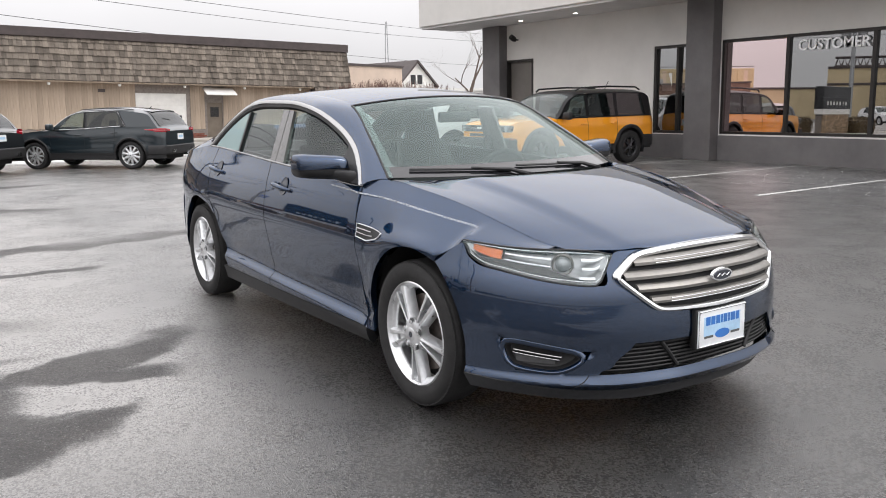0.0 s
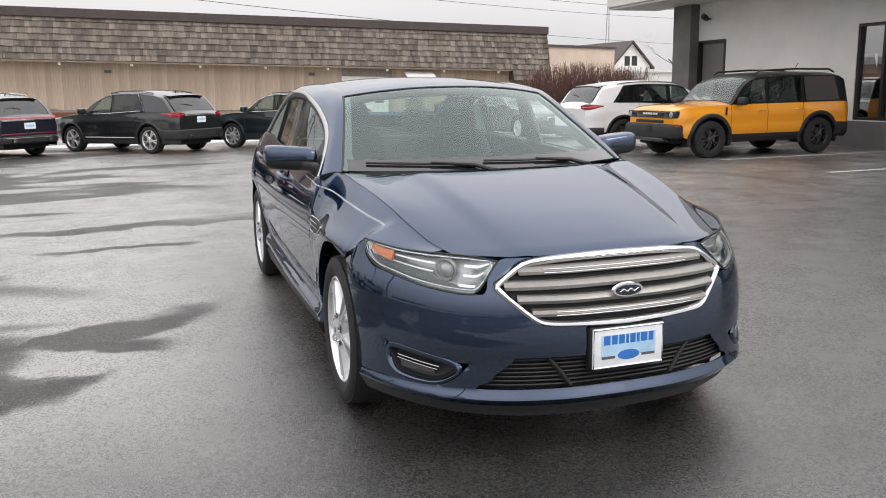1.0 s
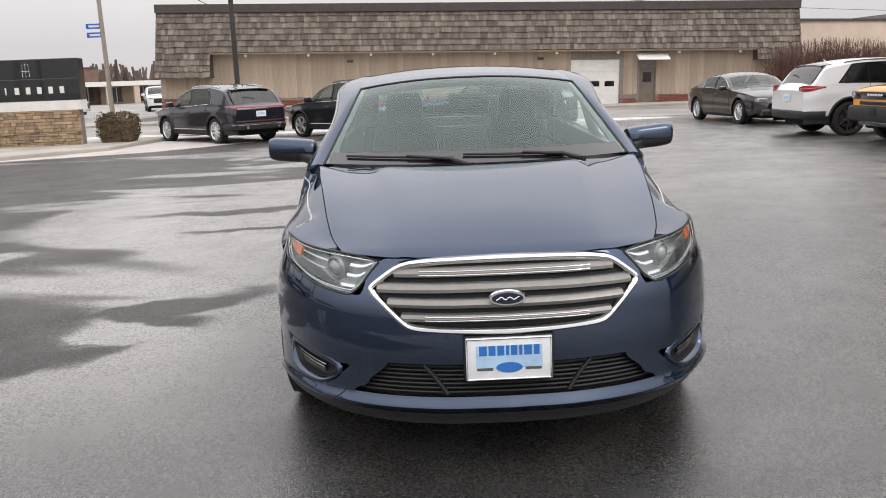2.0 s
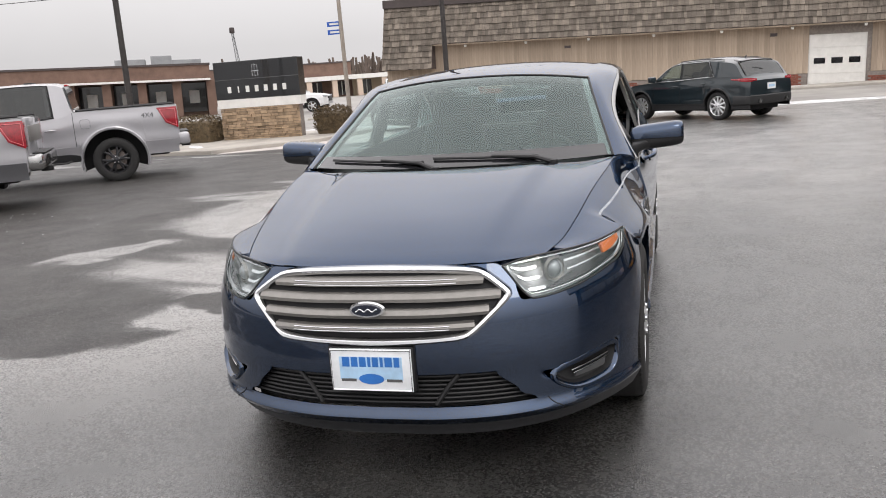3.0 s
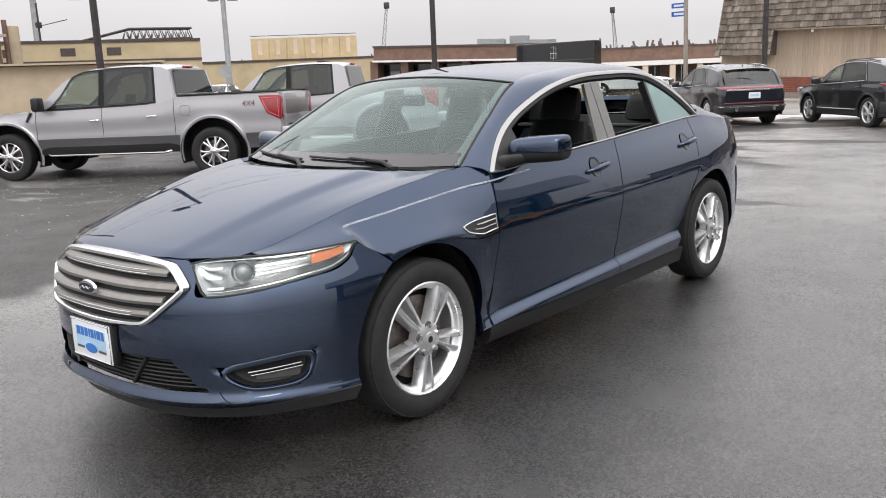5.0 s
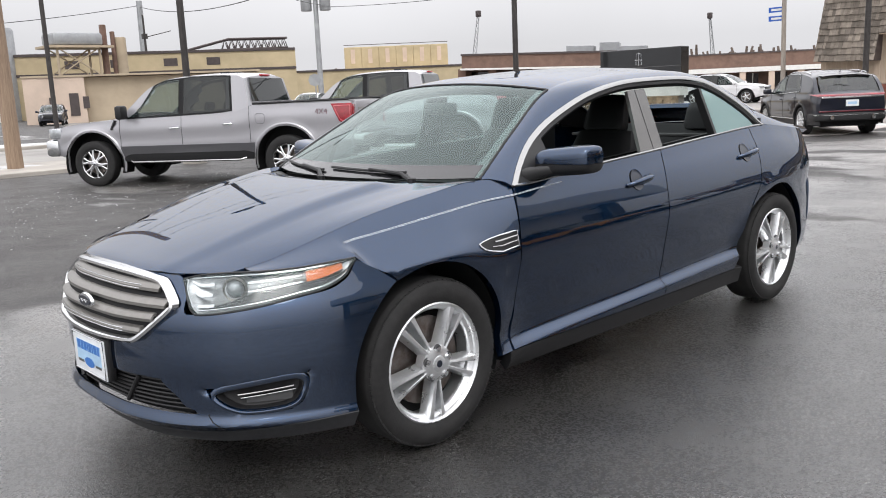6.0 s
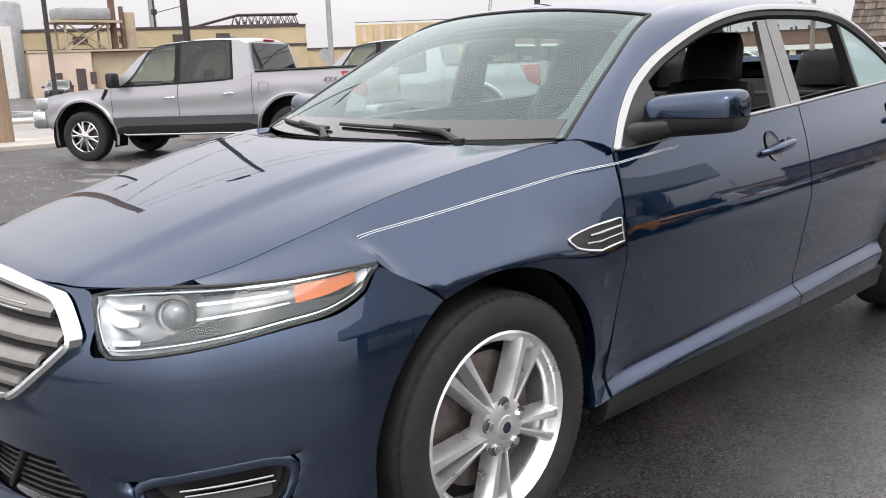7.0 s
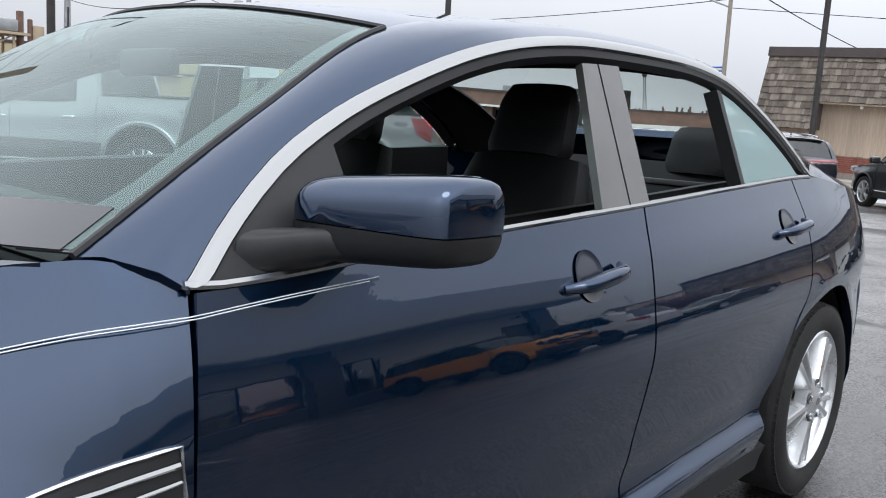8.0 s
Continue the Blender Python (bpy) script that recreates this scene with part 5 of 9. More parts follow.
FRONT_EDGE = spline([(nose(u, LAMP_TOP(u)).x, (nose(u, LAMP_TOP(u)).y, LAMP_TOP(u))) for u in line(0.46, 0.875, 9)] + [(nose(u, NOSE_TOP(u)).x, (nose(u, NOSE_TOP(u)).y, NOSE_TOP(u))) for u in (0.90, 0.925, 0.95, 0.985)])


def bottom_z(x):
    for h in (HUB_F, HUB_R):
        if abs(x - h) < ARCH_R:
            z = HUB_Z + math.sqrt(ARCH_R**2 - (x - h) ** 2)
            return max(z, FRONT_EDGE(x)[1]) if x > 1.62 else z
    if x > HUB_F:
        return FRONT_EDGE(x)[1]
    return 0.27 if x < HUB_R else 0.283


def section(x):
    w, (ty, tz) = HALF_W(x), SHOULDER(x)
    zk, zc = 0.705 - 0.030 * x + 0.075 * smooth(1.0, 1.3, x), 0.333 - 0.038 * x
    dm = smooth(1.25, 0.85, x) * smooth(-1.25, -0.85, x)
    zk = min(zk, tz - 0.05)
    fk = smooth(0.95, 1.25, x)
    tk = 0.040 * dm + 0.006
    keys = [(w - 0.06, 0.19), (w - 0.022 * dm - 0.012, zc - 0.07), (w - 0.014 * dm - 0.004, zc - 0.012), (w - 0.015 * dm - 0.005, zc - 0.002), (w - tk, zc + 0.018), (w - tk * 0.80, (zc + zk) / 2 - 0.04),
            (w - 0.010, zk - 0.07), (w, zk), (ty + (w - ty) * (0.82 - 0.14 * fk), zk + (tz - zk) * 0.36), (ty + (w - ty) * (0.50 - 0.12 * fk), zk + (tz - zk) * 0.66), (ty + (w - ty) * (0.20 - 0.03 * fk), zk + (tz - zk) * 0.86), (ty, tz)]
    f = chain([(0, y, z) for y, z in keys])
    return [(f(s)[1], f(s)[2]) for s in line(0, 1, 46)]


SECTION_CACHE = {}


def side_y(x, z):
    k = round(x, 3)
    if k not in SECTION_CACHE:
        s = section(x)
        SECTION_CACHE[k] = ([q[1] for q in s], [q[0] for q in s])
    zs, ys = SECTION_CACHE[k]
    y = float(np.interp(z, zs, ys))
    for h in (HUB_F, HUB_R):
        r = math.hypot(x - h, z - HUB_Z)
        y += 0.007 * math.exp(-((r - 0.400) / 0.05) ** 2) * smooth(0.9, 0.75, z)
    if x > 1.55:
        ey, ez = FRONT_EDGE(x)
        base = float(np.interp(ez, zs, ys))
        y += (ey - base) * smooth(1.54, 1.74, x) * smooth(zs[-1], ez, z)
    return y


CUT_FRONT = spline([(0.2, 1.02), (0.30, 1.01), (0.62, 0.97), (0.80, 0.95), (0.97, 0.925)])
CUT_MID = spline([(0.2, -0.172), (0.45, -0.164), (0.67, -0.162), (0.85, -0.182), (1.03, -0.235)])
CUT_REAR = spline([(0.2, -0.93), (0.35, -0.955), (0.50, -1.02), (0.62, -1.085), (0.75, -1.17), (0.89, -1.225), (1.0, -1.25), (1.1, -1.26)])


def glass_y(x, z):
    ty, tz = SHOULDER(x)
    return ty - (z - tz) * (0.33 + 0.30 * smooth(0.1, 0.75, x))


def side_panel(cut_a, cut_b, nf, nz, base):
    rows = []
    for i in range(nf):
        f = i / (nf - 1)
        row = []
        for j in range(nz):
            v, z = j / (nz - 1), 0.6
            for _ in range(3):
                x = cut_a(z) + (cut_b(z) - cut_a(z)) * f
                z = base + (SHOULDER(x)[1] - 0.004 - base) * v
            row.append(Vector((x, side_y(x, z), z)))
        rows.append(row)
    return rows


def column(x, shift, n):
    """One column of fender or quarter skin from its lower edge to the shoulder."""
    row = []
    for j in range(n):
        z0, z1 = bottom_z(x), SHOULDER(x)[1]
        z = z0 + (z1 - z0) * j / (n - 1)
        xx = x + shift(x, z)
        row.append(Vector((xx, side_y(x, z), z)))
    return row


def body_both(name, bm, material, parent, label=""):
    a = part(name, bm.copy(), material, parent, label, keep=True)
    b = part(name, mirrored(bm), material, parent, label, keep=True)
    bm.free()
    return a, b


def ring_points(c, rx, rz, n, tilt=0.0):
    return [Vector((c[0], c[1] + rx * math.cos(2 * math.pi * k / n), c[2] + rz * math.sin(2 * math.pi * k / n))) for k in range(n)]


def make_wheel(parent, m, R, w, rim_r, style, alloy, label="", nspoke=5):
    """A tyre and alloy wheel; its outer face looks along local +y."""
    wh = part("wheel", lathe([(rim_r * 0.62, -w * 0.1), (rim_r * 0.97, -w * 0.42), (rim_r * 0.99, -w * 0.48), (rim_r * 1.0, w * 0.44), (rim_r * 0.965, w * 0.47), (rim_r * 0.93, w * 0.43), (rim_r * 0.90, w * 0.30), (rim_r * 0.88, -w * 0.3)], 40), alloy, parent, label)
    wh.matrix_basis = m
    h = w / 2
    prof = [(rim_r * 0.985, h * 0.90), (rim_r * 1.04, h * 0.99), (rim_r * 1.12, h * 1.03), ((rim_r + R) / 2, h * 1.05), (R * 0.93, h * 0.98), (R * 0.965, h * 0.90), (R * 0.985, h * 0.80)]
    for q in (0.62, 0.60, 0.30, 0.28, -0.02, -0.04, -0.30, -0.32, -0.62):
        prof.append((R * (0.975 if round(q * 100) % 10 == 0 and q not in (0.60, 0.30, -0.30) else 1.0), h * q))
    prof += [(R * 0.985, -h * 0.82), (R * 0.93, -h), (rim_r, -h * 0.95)]
    bm = lathe(prof, 48)
    for k in range(84):  # shoulder tread blocks
        a = 2 * math.pi * k / 84
        rm = Matrix.Rotation(a, 4, "Y")
        add_box(bm, R * 0.95, R * 0.982, h * 0.72, h * 0.905, -0.0095, 0.0095, m=rm)
    part("tyre", bm, M_RUBBER, wh)
    bm = bmesh.new()
    if style == "pairs":
        # each pair of slim ridged arms spreads towards the rim over a sunken web
        for k in range(nspoke):
            n0 = len(bm.verts)
            for s in (-1, 1):
                rows = []
                for t, off, hw, dep in ((0.20, 0.0090, 0.0080, 0.500), (0.36, 0.0138, 0.0082, 0.485), (0.60, 0.0225, 0.0098, 0.465), (0.82, 0.0305, 0.0125, 0.445), (0.93, 0.0355, 0.0155, 0.437), (0.985, 0.039, 0.019, 0.432)):
                    r, y, c = rim_r * t, w * dep, s * off
                    inner, outer = c - s * hw, c + s * hw
                    rows.append([Vector((r, y - 0.032, inner)), Vector((r, y - 0.002, inner + s * 0.001)), Vector((r, y, inner + s * hw * 0.5)), Vector((r, y - 0.004, c + s * hw * 0.6)), Vector((r, y - 0.020, outer + s * 0.002)), Vector((r, y - 0.055, outer + s * 0.007)), Vector((r, y - 0.055, inner))])
                add_grid(bm, rows, closed=True)
            add_grid(bm, [[Vector((rim_r * t, w * dep, -hw)), Vector((rim_r * t, w * (dep - 0.012), 0)), Vector((rim_r * t, w * dep, hw))] for t, hw, dep in ((0.18, 0.012, 0.30), (0.36, 0.016, 0.20), (0.60, 0.024, 0.16), (0.76, 0.031, 0.17), (0.88, 0.036, 0.27), (0.965, 0.040, 0.41))])
            bm.verts.ensure_lookup_table()
            bmesh.ops.transform(bm, matrix=Matrix.Rotation(-(2 * math.pi * k / nspoke + math.pi / 2), 4, "Y"), verts=bm.verts[n0:])
        # the dished outer ring between the pairs
        add_lathe(bm, [(rim_r * 0.975, w * 0.445), (rim_r * 0.94, w * 0.405), (rim_r * 0.89, w * 0.355), (rim_r * 0.855, w * 0.315), (rim_r * 0.845, w * 0.26)], 60)
    elif style == "forked":
        # single arms that fork into two prongs half way to the rim
        for k in range(nspoke):
            n0 = len(bm.verts)
            for s in (-1, 1):
                rows = []
                fat = 1.6 if nspoke == 6 else 1.0
                for t, off, hw, dep in ((0.18, 0.010, 0.014, 0.49), (0.45, 0.010, 0.013, 0.47), (0.55, 0.016, 0.0125, 0.46), (0.78, 0.036, 0.012, 0.44), (0.97, 0.054, 0.016, 0.42)):
                    r, y, c, hw = rim_r * t, w * dep, s * off, hw * fat
                    rows.append([Vector((r, y - 0.05, c - hw)), Vector((r, y - 0.006, c - hw)), Vector((r, y, c - hw * 0.5)), Vector((r, y, c + hw * 0.5)), Vector((r, y - 0.006, c + hw)), Vector((r, y - 0.05, c + hw))])
                add_grid(bm, rows, closed=True)
            bm.verts.ensure_lookup_table()
            bmesh.ops.transform(bm, matrix=Matrix.Rotation(-(2 * math.pi * k / nspoke + math.pi / 2), 4, "Y"), verts=bm.verts[n0:])
        add_lathe(bm, [(rim_r * 0.985, w * 0.45), (rim_r * 0.93, w * 0.43), (rim_r * 0.90, w * 0.37), (rim_r * 0.895, w * 0.25)], 48)
    elif style == "twin":
        for k in range(nspoke):
            for s in (-1, 1):
                a = 2 * math.pi * k / nspoke + math.pi / 2
                rows = []
                for t, hw, dep in ((0.16, 0.015, 0.50), (0.32, 0.0155, 0.48), (0.6, 0.021, 0.45), (0.85, 0.029, 0.42), (0.985, 0.040, 0.41)):
                    off = s * (hw + 0.003 + 0.006 * t)
                    r = rim_r * t
                    y = w * dep
                    rows.append([Vector((r, y - 0.045, off - hw)), Vector((r, y - 0.012, off - hw)), Vector((r, y, off - hw * 0.45)), Vector((r, y, off + hw * 0.45)), Vector((r, y - 0.012, off + hw)), Vector((r, y - 0.045, off + hw))])
                n0 = len(bm.verts)
                add_grid(bm, rows, closed=True)
                bm.verts.ensure_lookup_table()
                bmesh.ops.transform(bm, matrix=Matrix.Rotation(-a, 4, "Y"), verts=bm.verts[n0:])
    else:
        for k in range(nspoke):
            a = 2 * math.pi * k / nspoke + math.pi / 2
            rows = []
            for t, hw, dep in ((0.16, 0.030, 0.46), (0.4, 0.026, 0.43), (0.75, 0.024, 0.40), (0.955, 0.036, 0.37)):
                r, y = rim_r * t, w * dep
                rows.append([Vector((r, y - 0.04, -hw)), Vector((r, y - 0.008, -hw)), Vector((r, y, -hw * 0.5)), Vector((r, y, hw * 0.5)), Vector((r, y - 0.008, hw)), Vector((r, y - 0.04, hw))])
            n0 = len(bm.verts)
            add_grid(bm, rows, closed=True)
            bm.verts.ensure_lookup_table()
            bmesh.ops.transform(bm, matrix=Matrix.Rotation(-a, 4, "Y"), verts=bm.verts[n0:])
    if style == "twin":
        for k in range(nspoke):  # web behind each pair
            n0 = len(bm.verts)
            add_grid(bm, [[Vector((rim_r * t, w * dep, -hw)), Vector((rim_r * t, w * dep, hw))] for t, hw, dep in ((0.16, 0.012, 0.42), (0.6, 0.016, 0.37), (0.985, 0.03, 0.33))])
            bm.verts.ensure_lookup_table()
            bmesh.ops.transform(bm, matrix=Matrix.Rotation(-(2 * math.pi * k / nspoke + math.pi / 2), 4, "Y"), verts=bm.verts[n0:])
    add_lathe(bm, [(0.0, w * 0.53), (rim_r * 0.12, w * 0.53), (rim_r * 0.22, w * 0.515), (rim_r * 0.30, w * 0.47), (rim_r * 0.31, w * 0.28)], 24)
    part("spokes", bm, alloy, wh)
    for k in range(5 if style == "pairs" else 0):
        a = 2 * math.pi * k / 5 + math.pi / 2 + math.pi / 5
        bm = lathe([(0.0, 0.001), (0.0165, 0.0015), (0.0185, 0.004), (0.019, 0.0)], 14)
        bmesh.ops.translate(bm, vec=(0.058 * math.cos(a), w * 0.488, 0.058 * math.sin(a)), verts=bm.verts)
        part("lug_pocket", bm, M_TRIM, wh)
    for k in range(5):
        a = 2 * math.pi * k / 5 + math.pi / 2 + math.pi / 5
        bm = bmesh.new()
        add_lathe(bm, [(0.0, w * 0.55), (0.0105, w * 0.545), (0.012, w * 0.44)], 8)
        bmesh.ops.translate(bm, vec=(0.058 * math.cos(a), 0, 0.058 * math.sin(a)), verts=bm.verts)
        part("lug_nut", bm, M_CHROME, wh)
    part("hub_cap", lathe([(0.0, w * 0.545), (0.028, w * 0.542), (0.033, w * 0.525)], 20), alloy, wh)
    part("cap_badge", lathe([(0.0, w * 0.5485), (0.014, w * 0.548), (0.015, w * 0.54)], 16), M_OVALBLUE, wh)
    part("brake_disc", lathe([(0.0, w * 0.12), (rim_r * 0.72, w * 0.12), (rim_r * 0.72, w * 0.02), (0.0, w * 0.02)], 32), M_DISC, wh)
    part("drum_back", lathe([(0.0, -w * 0.05), (rim_r * 0.93, -w * 0.05), (rim_r * 0.93, -w * 0.08), (0, -w * 0.08)], 24), M_DARK, wh)
    return wh


POCKET = [(0.455, 0.374), (0.50, 0.332), (0.545, 0.310), (0.66, 0.320), (0.685, 0.345), (0.705, 0.418), (0.60, 0.402)]
SKIN_LEN = 1.30


def pocket_dist(u, z):
    """How far a spot of the front skin lies outside the fog lamp pocket's outline."""
    d = -9.0
    for (a, b), (c, e) in zip(POCKET, POCKET[1:] + POCKET[:1]):
        t = Vector(((c - a) * SKIN_LEN, e - b)).normalized()
        d = max(d, (u - a) * SKIN_LEN * t.y - (z - b) * t.x)
    return d


def pocket_off(u, z):
    if not 0.35 < u < 0.80 or not 0.25 < z < 0.48:
        return 0.0
    return -0.045 * smooth(0.013, 0.0, pocket_dist(u, z))


def build_sedan():
    car = thing("sedan", pose(0, 0, 0), "dark blue four-door sedan with chrome grille on wet asphalt", "car")
    # front bumper skin, with the lower opening left out and the fog lamp pockets pressed in
    zs_low = [0.228, 0.236, 0.243, 0.250, 0.258, 0.268, 0.280, 0.294] + line(0.308, 0.416, 10)
    nl, nr = len(zs_low), 42
    us = [round(u, 4) for u in line(0, 1, 101)]
    opening = lambda z: 0.45 + 0.055 * smooth(0.33, 0.30, z) - 0.075 * smooth(0.33, 0.42, z)
    def warp(f, z):
        e = 0.45 + (opening(z) - 0.45) * smooth(0.25, 0.29, z) * smooth(0.50, 0.42, z)
        return f * e / 0.45 if f < 0.45 else e + (f - 0.45) / 0.55 * (1 - e)
    rows = []
    for f in us:
        row = []
        for j in range(nr):
            z = 0.45
            for _ in range(2):
                top = NOSE_TOP(f * skin_end(z))
                z = zs_low[j] if j < nl else 0.416 + (top - 0.416) * (j - nl + 1) / (nr - nl)
            z += 0.034 * smooth(0.40, 1.0, f) * smooth(0.34, 0.22, z)
            u = warp(f, z) * skin_end(z)
            row.append(nose(u, z, pocket_off(u, z)))
        rows.append(row)
    hole = lambda i, k: 7 <= k < nl - 1 and us[i] < 0.4499
    bm = sheet(rows, 0.012, (1.5, 0, 0.5), skip=hole)
    other = mirrored(bm)
    tmp = bpy.data.meshes.new("tmp")
    other.to_mesh(tmp)
    other.free()
    bm.from_mesh(tmp)
    bpy.data.meshes.remove(tmp)
    bmesh.ops.remove_doubles(bm, verts=[v for v in bm.verts if abs(v.co.y) < 0.002], dist=0.002)
    part("front_bumper", bm, M_BLUE, car, keep=True)
    rows = []
    for f in line(-1, 1, 81):
        zt, zb = 0.222 + 0.036 * smooth(0.40, 1.0, abs(f)), 0.170 + 0.026 * smooth(0.3, 1.0, abs(f))
        rows.append([(lambda p: Vector((p.x, p.y if f >= 0 else -p.y, p.z)))(nose(abs(f) * skin_end(z), z, 0.003 * smooth(0.5, 1.0, abs(f)) * smooth(0.17, 0.22, z))) for z in line(zb, zt, 5)])
    part("chin_spoiler", sheet(rows, 0.03, (1.5, 0, 0.5)), mat("chin_plastic", (0.034, 0.035, 0.038), 0.5, 0, vary=0.15, scale=40, bump=0.05, bscale=400), car, "matt dark grey plastic chin spoiler", keep=True)
    # lower grille: recessed back and slats
    low = part("lower_grille", sheet([[nose_y(y, z, -0.05) for z in (0.28, 0.365, 0.43)] for y in line(-0.63, 0.63, 31)], 0.01, (1.5, 0, 0.4)), M_DARK, car, "black lower air intake")
    for z in (0.306, 0.322, 0.338, 0.354, 0.370, 0.386, 0.402):
        ye = 0.60 - 0.9 * max(z - 0.31, 0)
        bm = tube([nose_y(y, z, -0.020) for y in line(-ye, ye, 31)], 0.0042, 6)
        part("slat", bm, M_BLACK, low)
    for s in (-1, 1):
        part("divider", tube([nose_y(s * 0.300, 0.408, -0.016), nose_y(s * 0.262, 0.365, -0.016), nose_y(s * 0.215, 0.300, -0.012)], 0.009, 8), M_BLACK, low)
    # grille: chrome ring, dark mesh, four satin slats
    HEX = [(-0.36, 0.753), (-0.25, 0.764), (0, 0.770), (0.25, 0.764), (0.36, 0.753), (0.395, 0.735), (0.465, 0.682), (0.462, 0.667), (0.35, 0.562), (0.31, 0.548), (0.15, 0.540), (0, 0.538)]
    HEX += [(-y, z) for y, z in HEX[-2:-7:-1]]
    lim = lambda z: float(np.interp(z, [0.538, 0.55, 0.565, 0.675, 0.735, 0.76], [0.30, 0.325, 0.355, 0.462, 0.39, 0.33]))
    gr = part("grille", sheet([[nose_y(f * lim(z), z, 0.004) for z in line(0.54, 0.762, 14)] for f in line(-1, 1, 41)], 0.01, (1.5, 0, 0.6)), M_DARK, car, "chrome-ringed grille with four satin silver bars")
    pts = [nose_y(y, z, 0.017) for y, z in HEX]
    dense = []
    for i, p in enumerate(pts):
        q = pts[(i + 1) % len(pts)]
        dense += [p.lerp(q, t) for t in (0, 0.25, 0.5, 0.75)]
    for _ in range(2):
        dense = [(dense[i - 1] + 2 * dense[i] + dense[(i + 1) % len(dense)]) / 4 for i in range(len(dense))]
    bm = bmesh.new()
    n = len(dense)
    cen = Vector((2.35, 0, 0.655))
    ring = []
    for i, p in enumerate(dense):
        wide = 0.0125 + 0.002 * smooth(0.70, 0.76, p.z)
        d = dense[(i + 2) % n] - dense[i - 2]
        d = Vector((0, d.z, -d.y)).normalized()
        if d.dot(Vector((0, -p.y, 0.655 - p.z))) < 0:
            d = -d
        t = Vector((1, 0, 0))
        ring.append([p - d * wide - t * 0.02, p - d * wide * 0.9 + t * 0.006, p - d * wide * 0.3 + t * 0.014, p + d * wide * 0.4 + t * 0.012, p + d * wide + t * 0.002, p + d * wide * 1.1 - t * 0.02])
    ring.append(ring[0])
    add_grid(bm, ring)
    part("chrome_surround", bm, M_CHROME, gr, "polished chrome surround")
    for z, hh, inlay in ((0.729, 0.0165, True), (0.680, 0.0165, False), (0.634, 0.0165, False), (0.587, 0.0155, True)):
        rows = []
        for f in line(-1, 1, 37):
            y = f * (lim(z) - 0.016)
            row = []
            for dz, o in ((-hh, 0.006), (-hh * 0.8, 0.020), (-hh * 0.1, 0.027), (hh * 0.7, 0.022), (hh, 0.006)):
                p = nose_y(y, z + dz, o)
                p.z += 0.010 * (1 - f * f) * (0.3 if z > 0.66 else -0.2)
                row.append(p)
            rows.append(row)
        part("bar", sheet(rows, 0.01, (1.5, 0, z)), M_SATIN, gr, keep=True)
        if inlay:
            for dz in (-0.007, 0.005):
                part("inlay", tube([nose_y(y, z + dz, 0.0265) + Vector((0, 0, 0.010 * (1 - (y / lim(z)) ** 2) * (0.3 if z > 0.66 else -0.2))) for y in line(-lim(z) * 0.74, lim(z) * 0.74, 25)], 0.0020, 6), M_CHROME, gr)
    bx = nose_y(0, 0.652, 0.03).x
    def disc(rx, rz, t, x0):
        bm = bmesh.new()
        a = [bm.verts.new(p) for p in ring_points((x0, 0, 0.652), rx, rz, 36)]
        b = [bm.verts.new(p) for p in ring_points((x0 + t, 0, 0.652), rx * 0.93, rz * 0.88, 36)]
        for k in range(36):
            bm.faces.new((a[k], a[(k + 1) % 36], b[(k + 1) % 36], b[k]))
        bm.faces.new(b)
        return bm
    badge = part("badge", disc(0.066, 0.029, 0.010, bx), M_CHROME, gr, "oval dark blue badge with chrome rim")
    part("badge_field", disc(0.0555, 0.0215, 0.0045, bx + 0.0085), M_OVALBLUE, badge)
    part("badge_script", tube([(bx + 0.0135, y, 0.652 + 0.0045 * math.sin(y * 210)) for y in line(-0.04, 0.04, 22)], 0.0024, 6), M_CHROME, badge)
    # plate
    px = nose_y(0, 0.44, 0.0).x
    bracket = part("plate_bracket", box(px - 0.02, px + 0.012, -0.158, 0.158, 0.36, 0.524, bevel=0.008), M_BLACK, car)
    plate = part("dealer_plate", box(px + 0.0125, px + 0.018, -0.149, 0.149, 0.363, 0.517, bevel=0.002), M_PLATE, bracket, "white and blue dealer plate in a clear frame")
    pxx = px + 0.0182
    bm = bmesh.new()
    add_tube(bm, [(pxx, -0.145, 0.367), (pxx, 0.145, 0.367), (pxx, 0.145, 0.513), (pxx, -0.145, 0.513)], 0.0045, 6, True)
    part("plate_frame", bm, M_CHROME, bracket)
    part("plate_panel", box(pxx, pxx + 0.0006, -0.115, 0.115, 0.405, 0.488), M_LIGHTBLUE, bracket)
    for i, (w_, sl) in enumerate(((0.027, 0), (0.024, 0), (0.024, 0), (0.011, 0), (0.022, 0), (0.011, 0), (0.027, 0), (0.02, 0))):
        y0 = -0.104 + sum((0.027, 0.024, 0.024, 0.011, 0.022, 0.011, 0.027, 0.02)[:i]) + i * 0.0062
        part("plate_bar", box(pxx + 0.0006, pxx + 0.0016, y0, y0 + w_, 0.452, 0.487), M_PLATEBLUE, bracket)
    bm = bmesh.new()
    bm.faces.new([bm.verts.new((pxx + 0.0018, 0.046 * math.cos(a), 0.408 + 0.019 * math.sin(a))) for a in line(0, 2 * math.pi, 33)[:-1]])
    part("plate_oval", bm, M_PLATEBLUE, bracket)
    for y0, y1 in ((-0.112, -0.056), (0.056, 0.112)):
        part("plate_small_bar", box(pxx + 0.0006, pxx + 0.0012, y0, y1, 0.398, 0.408), M_TRIM, bracket)
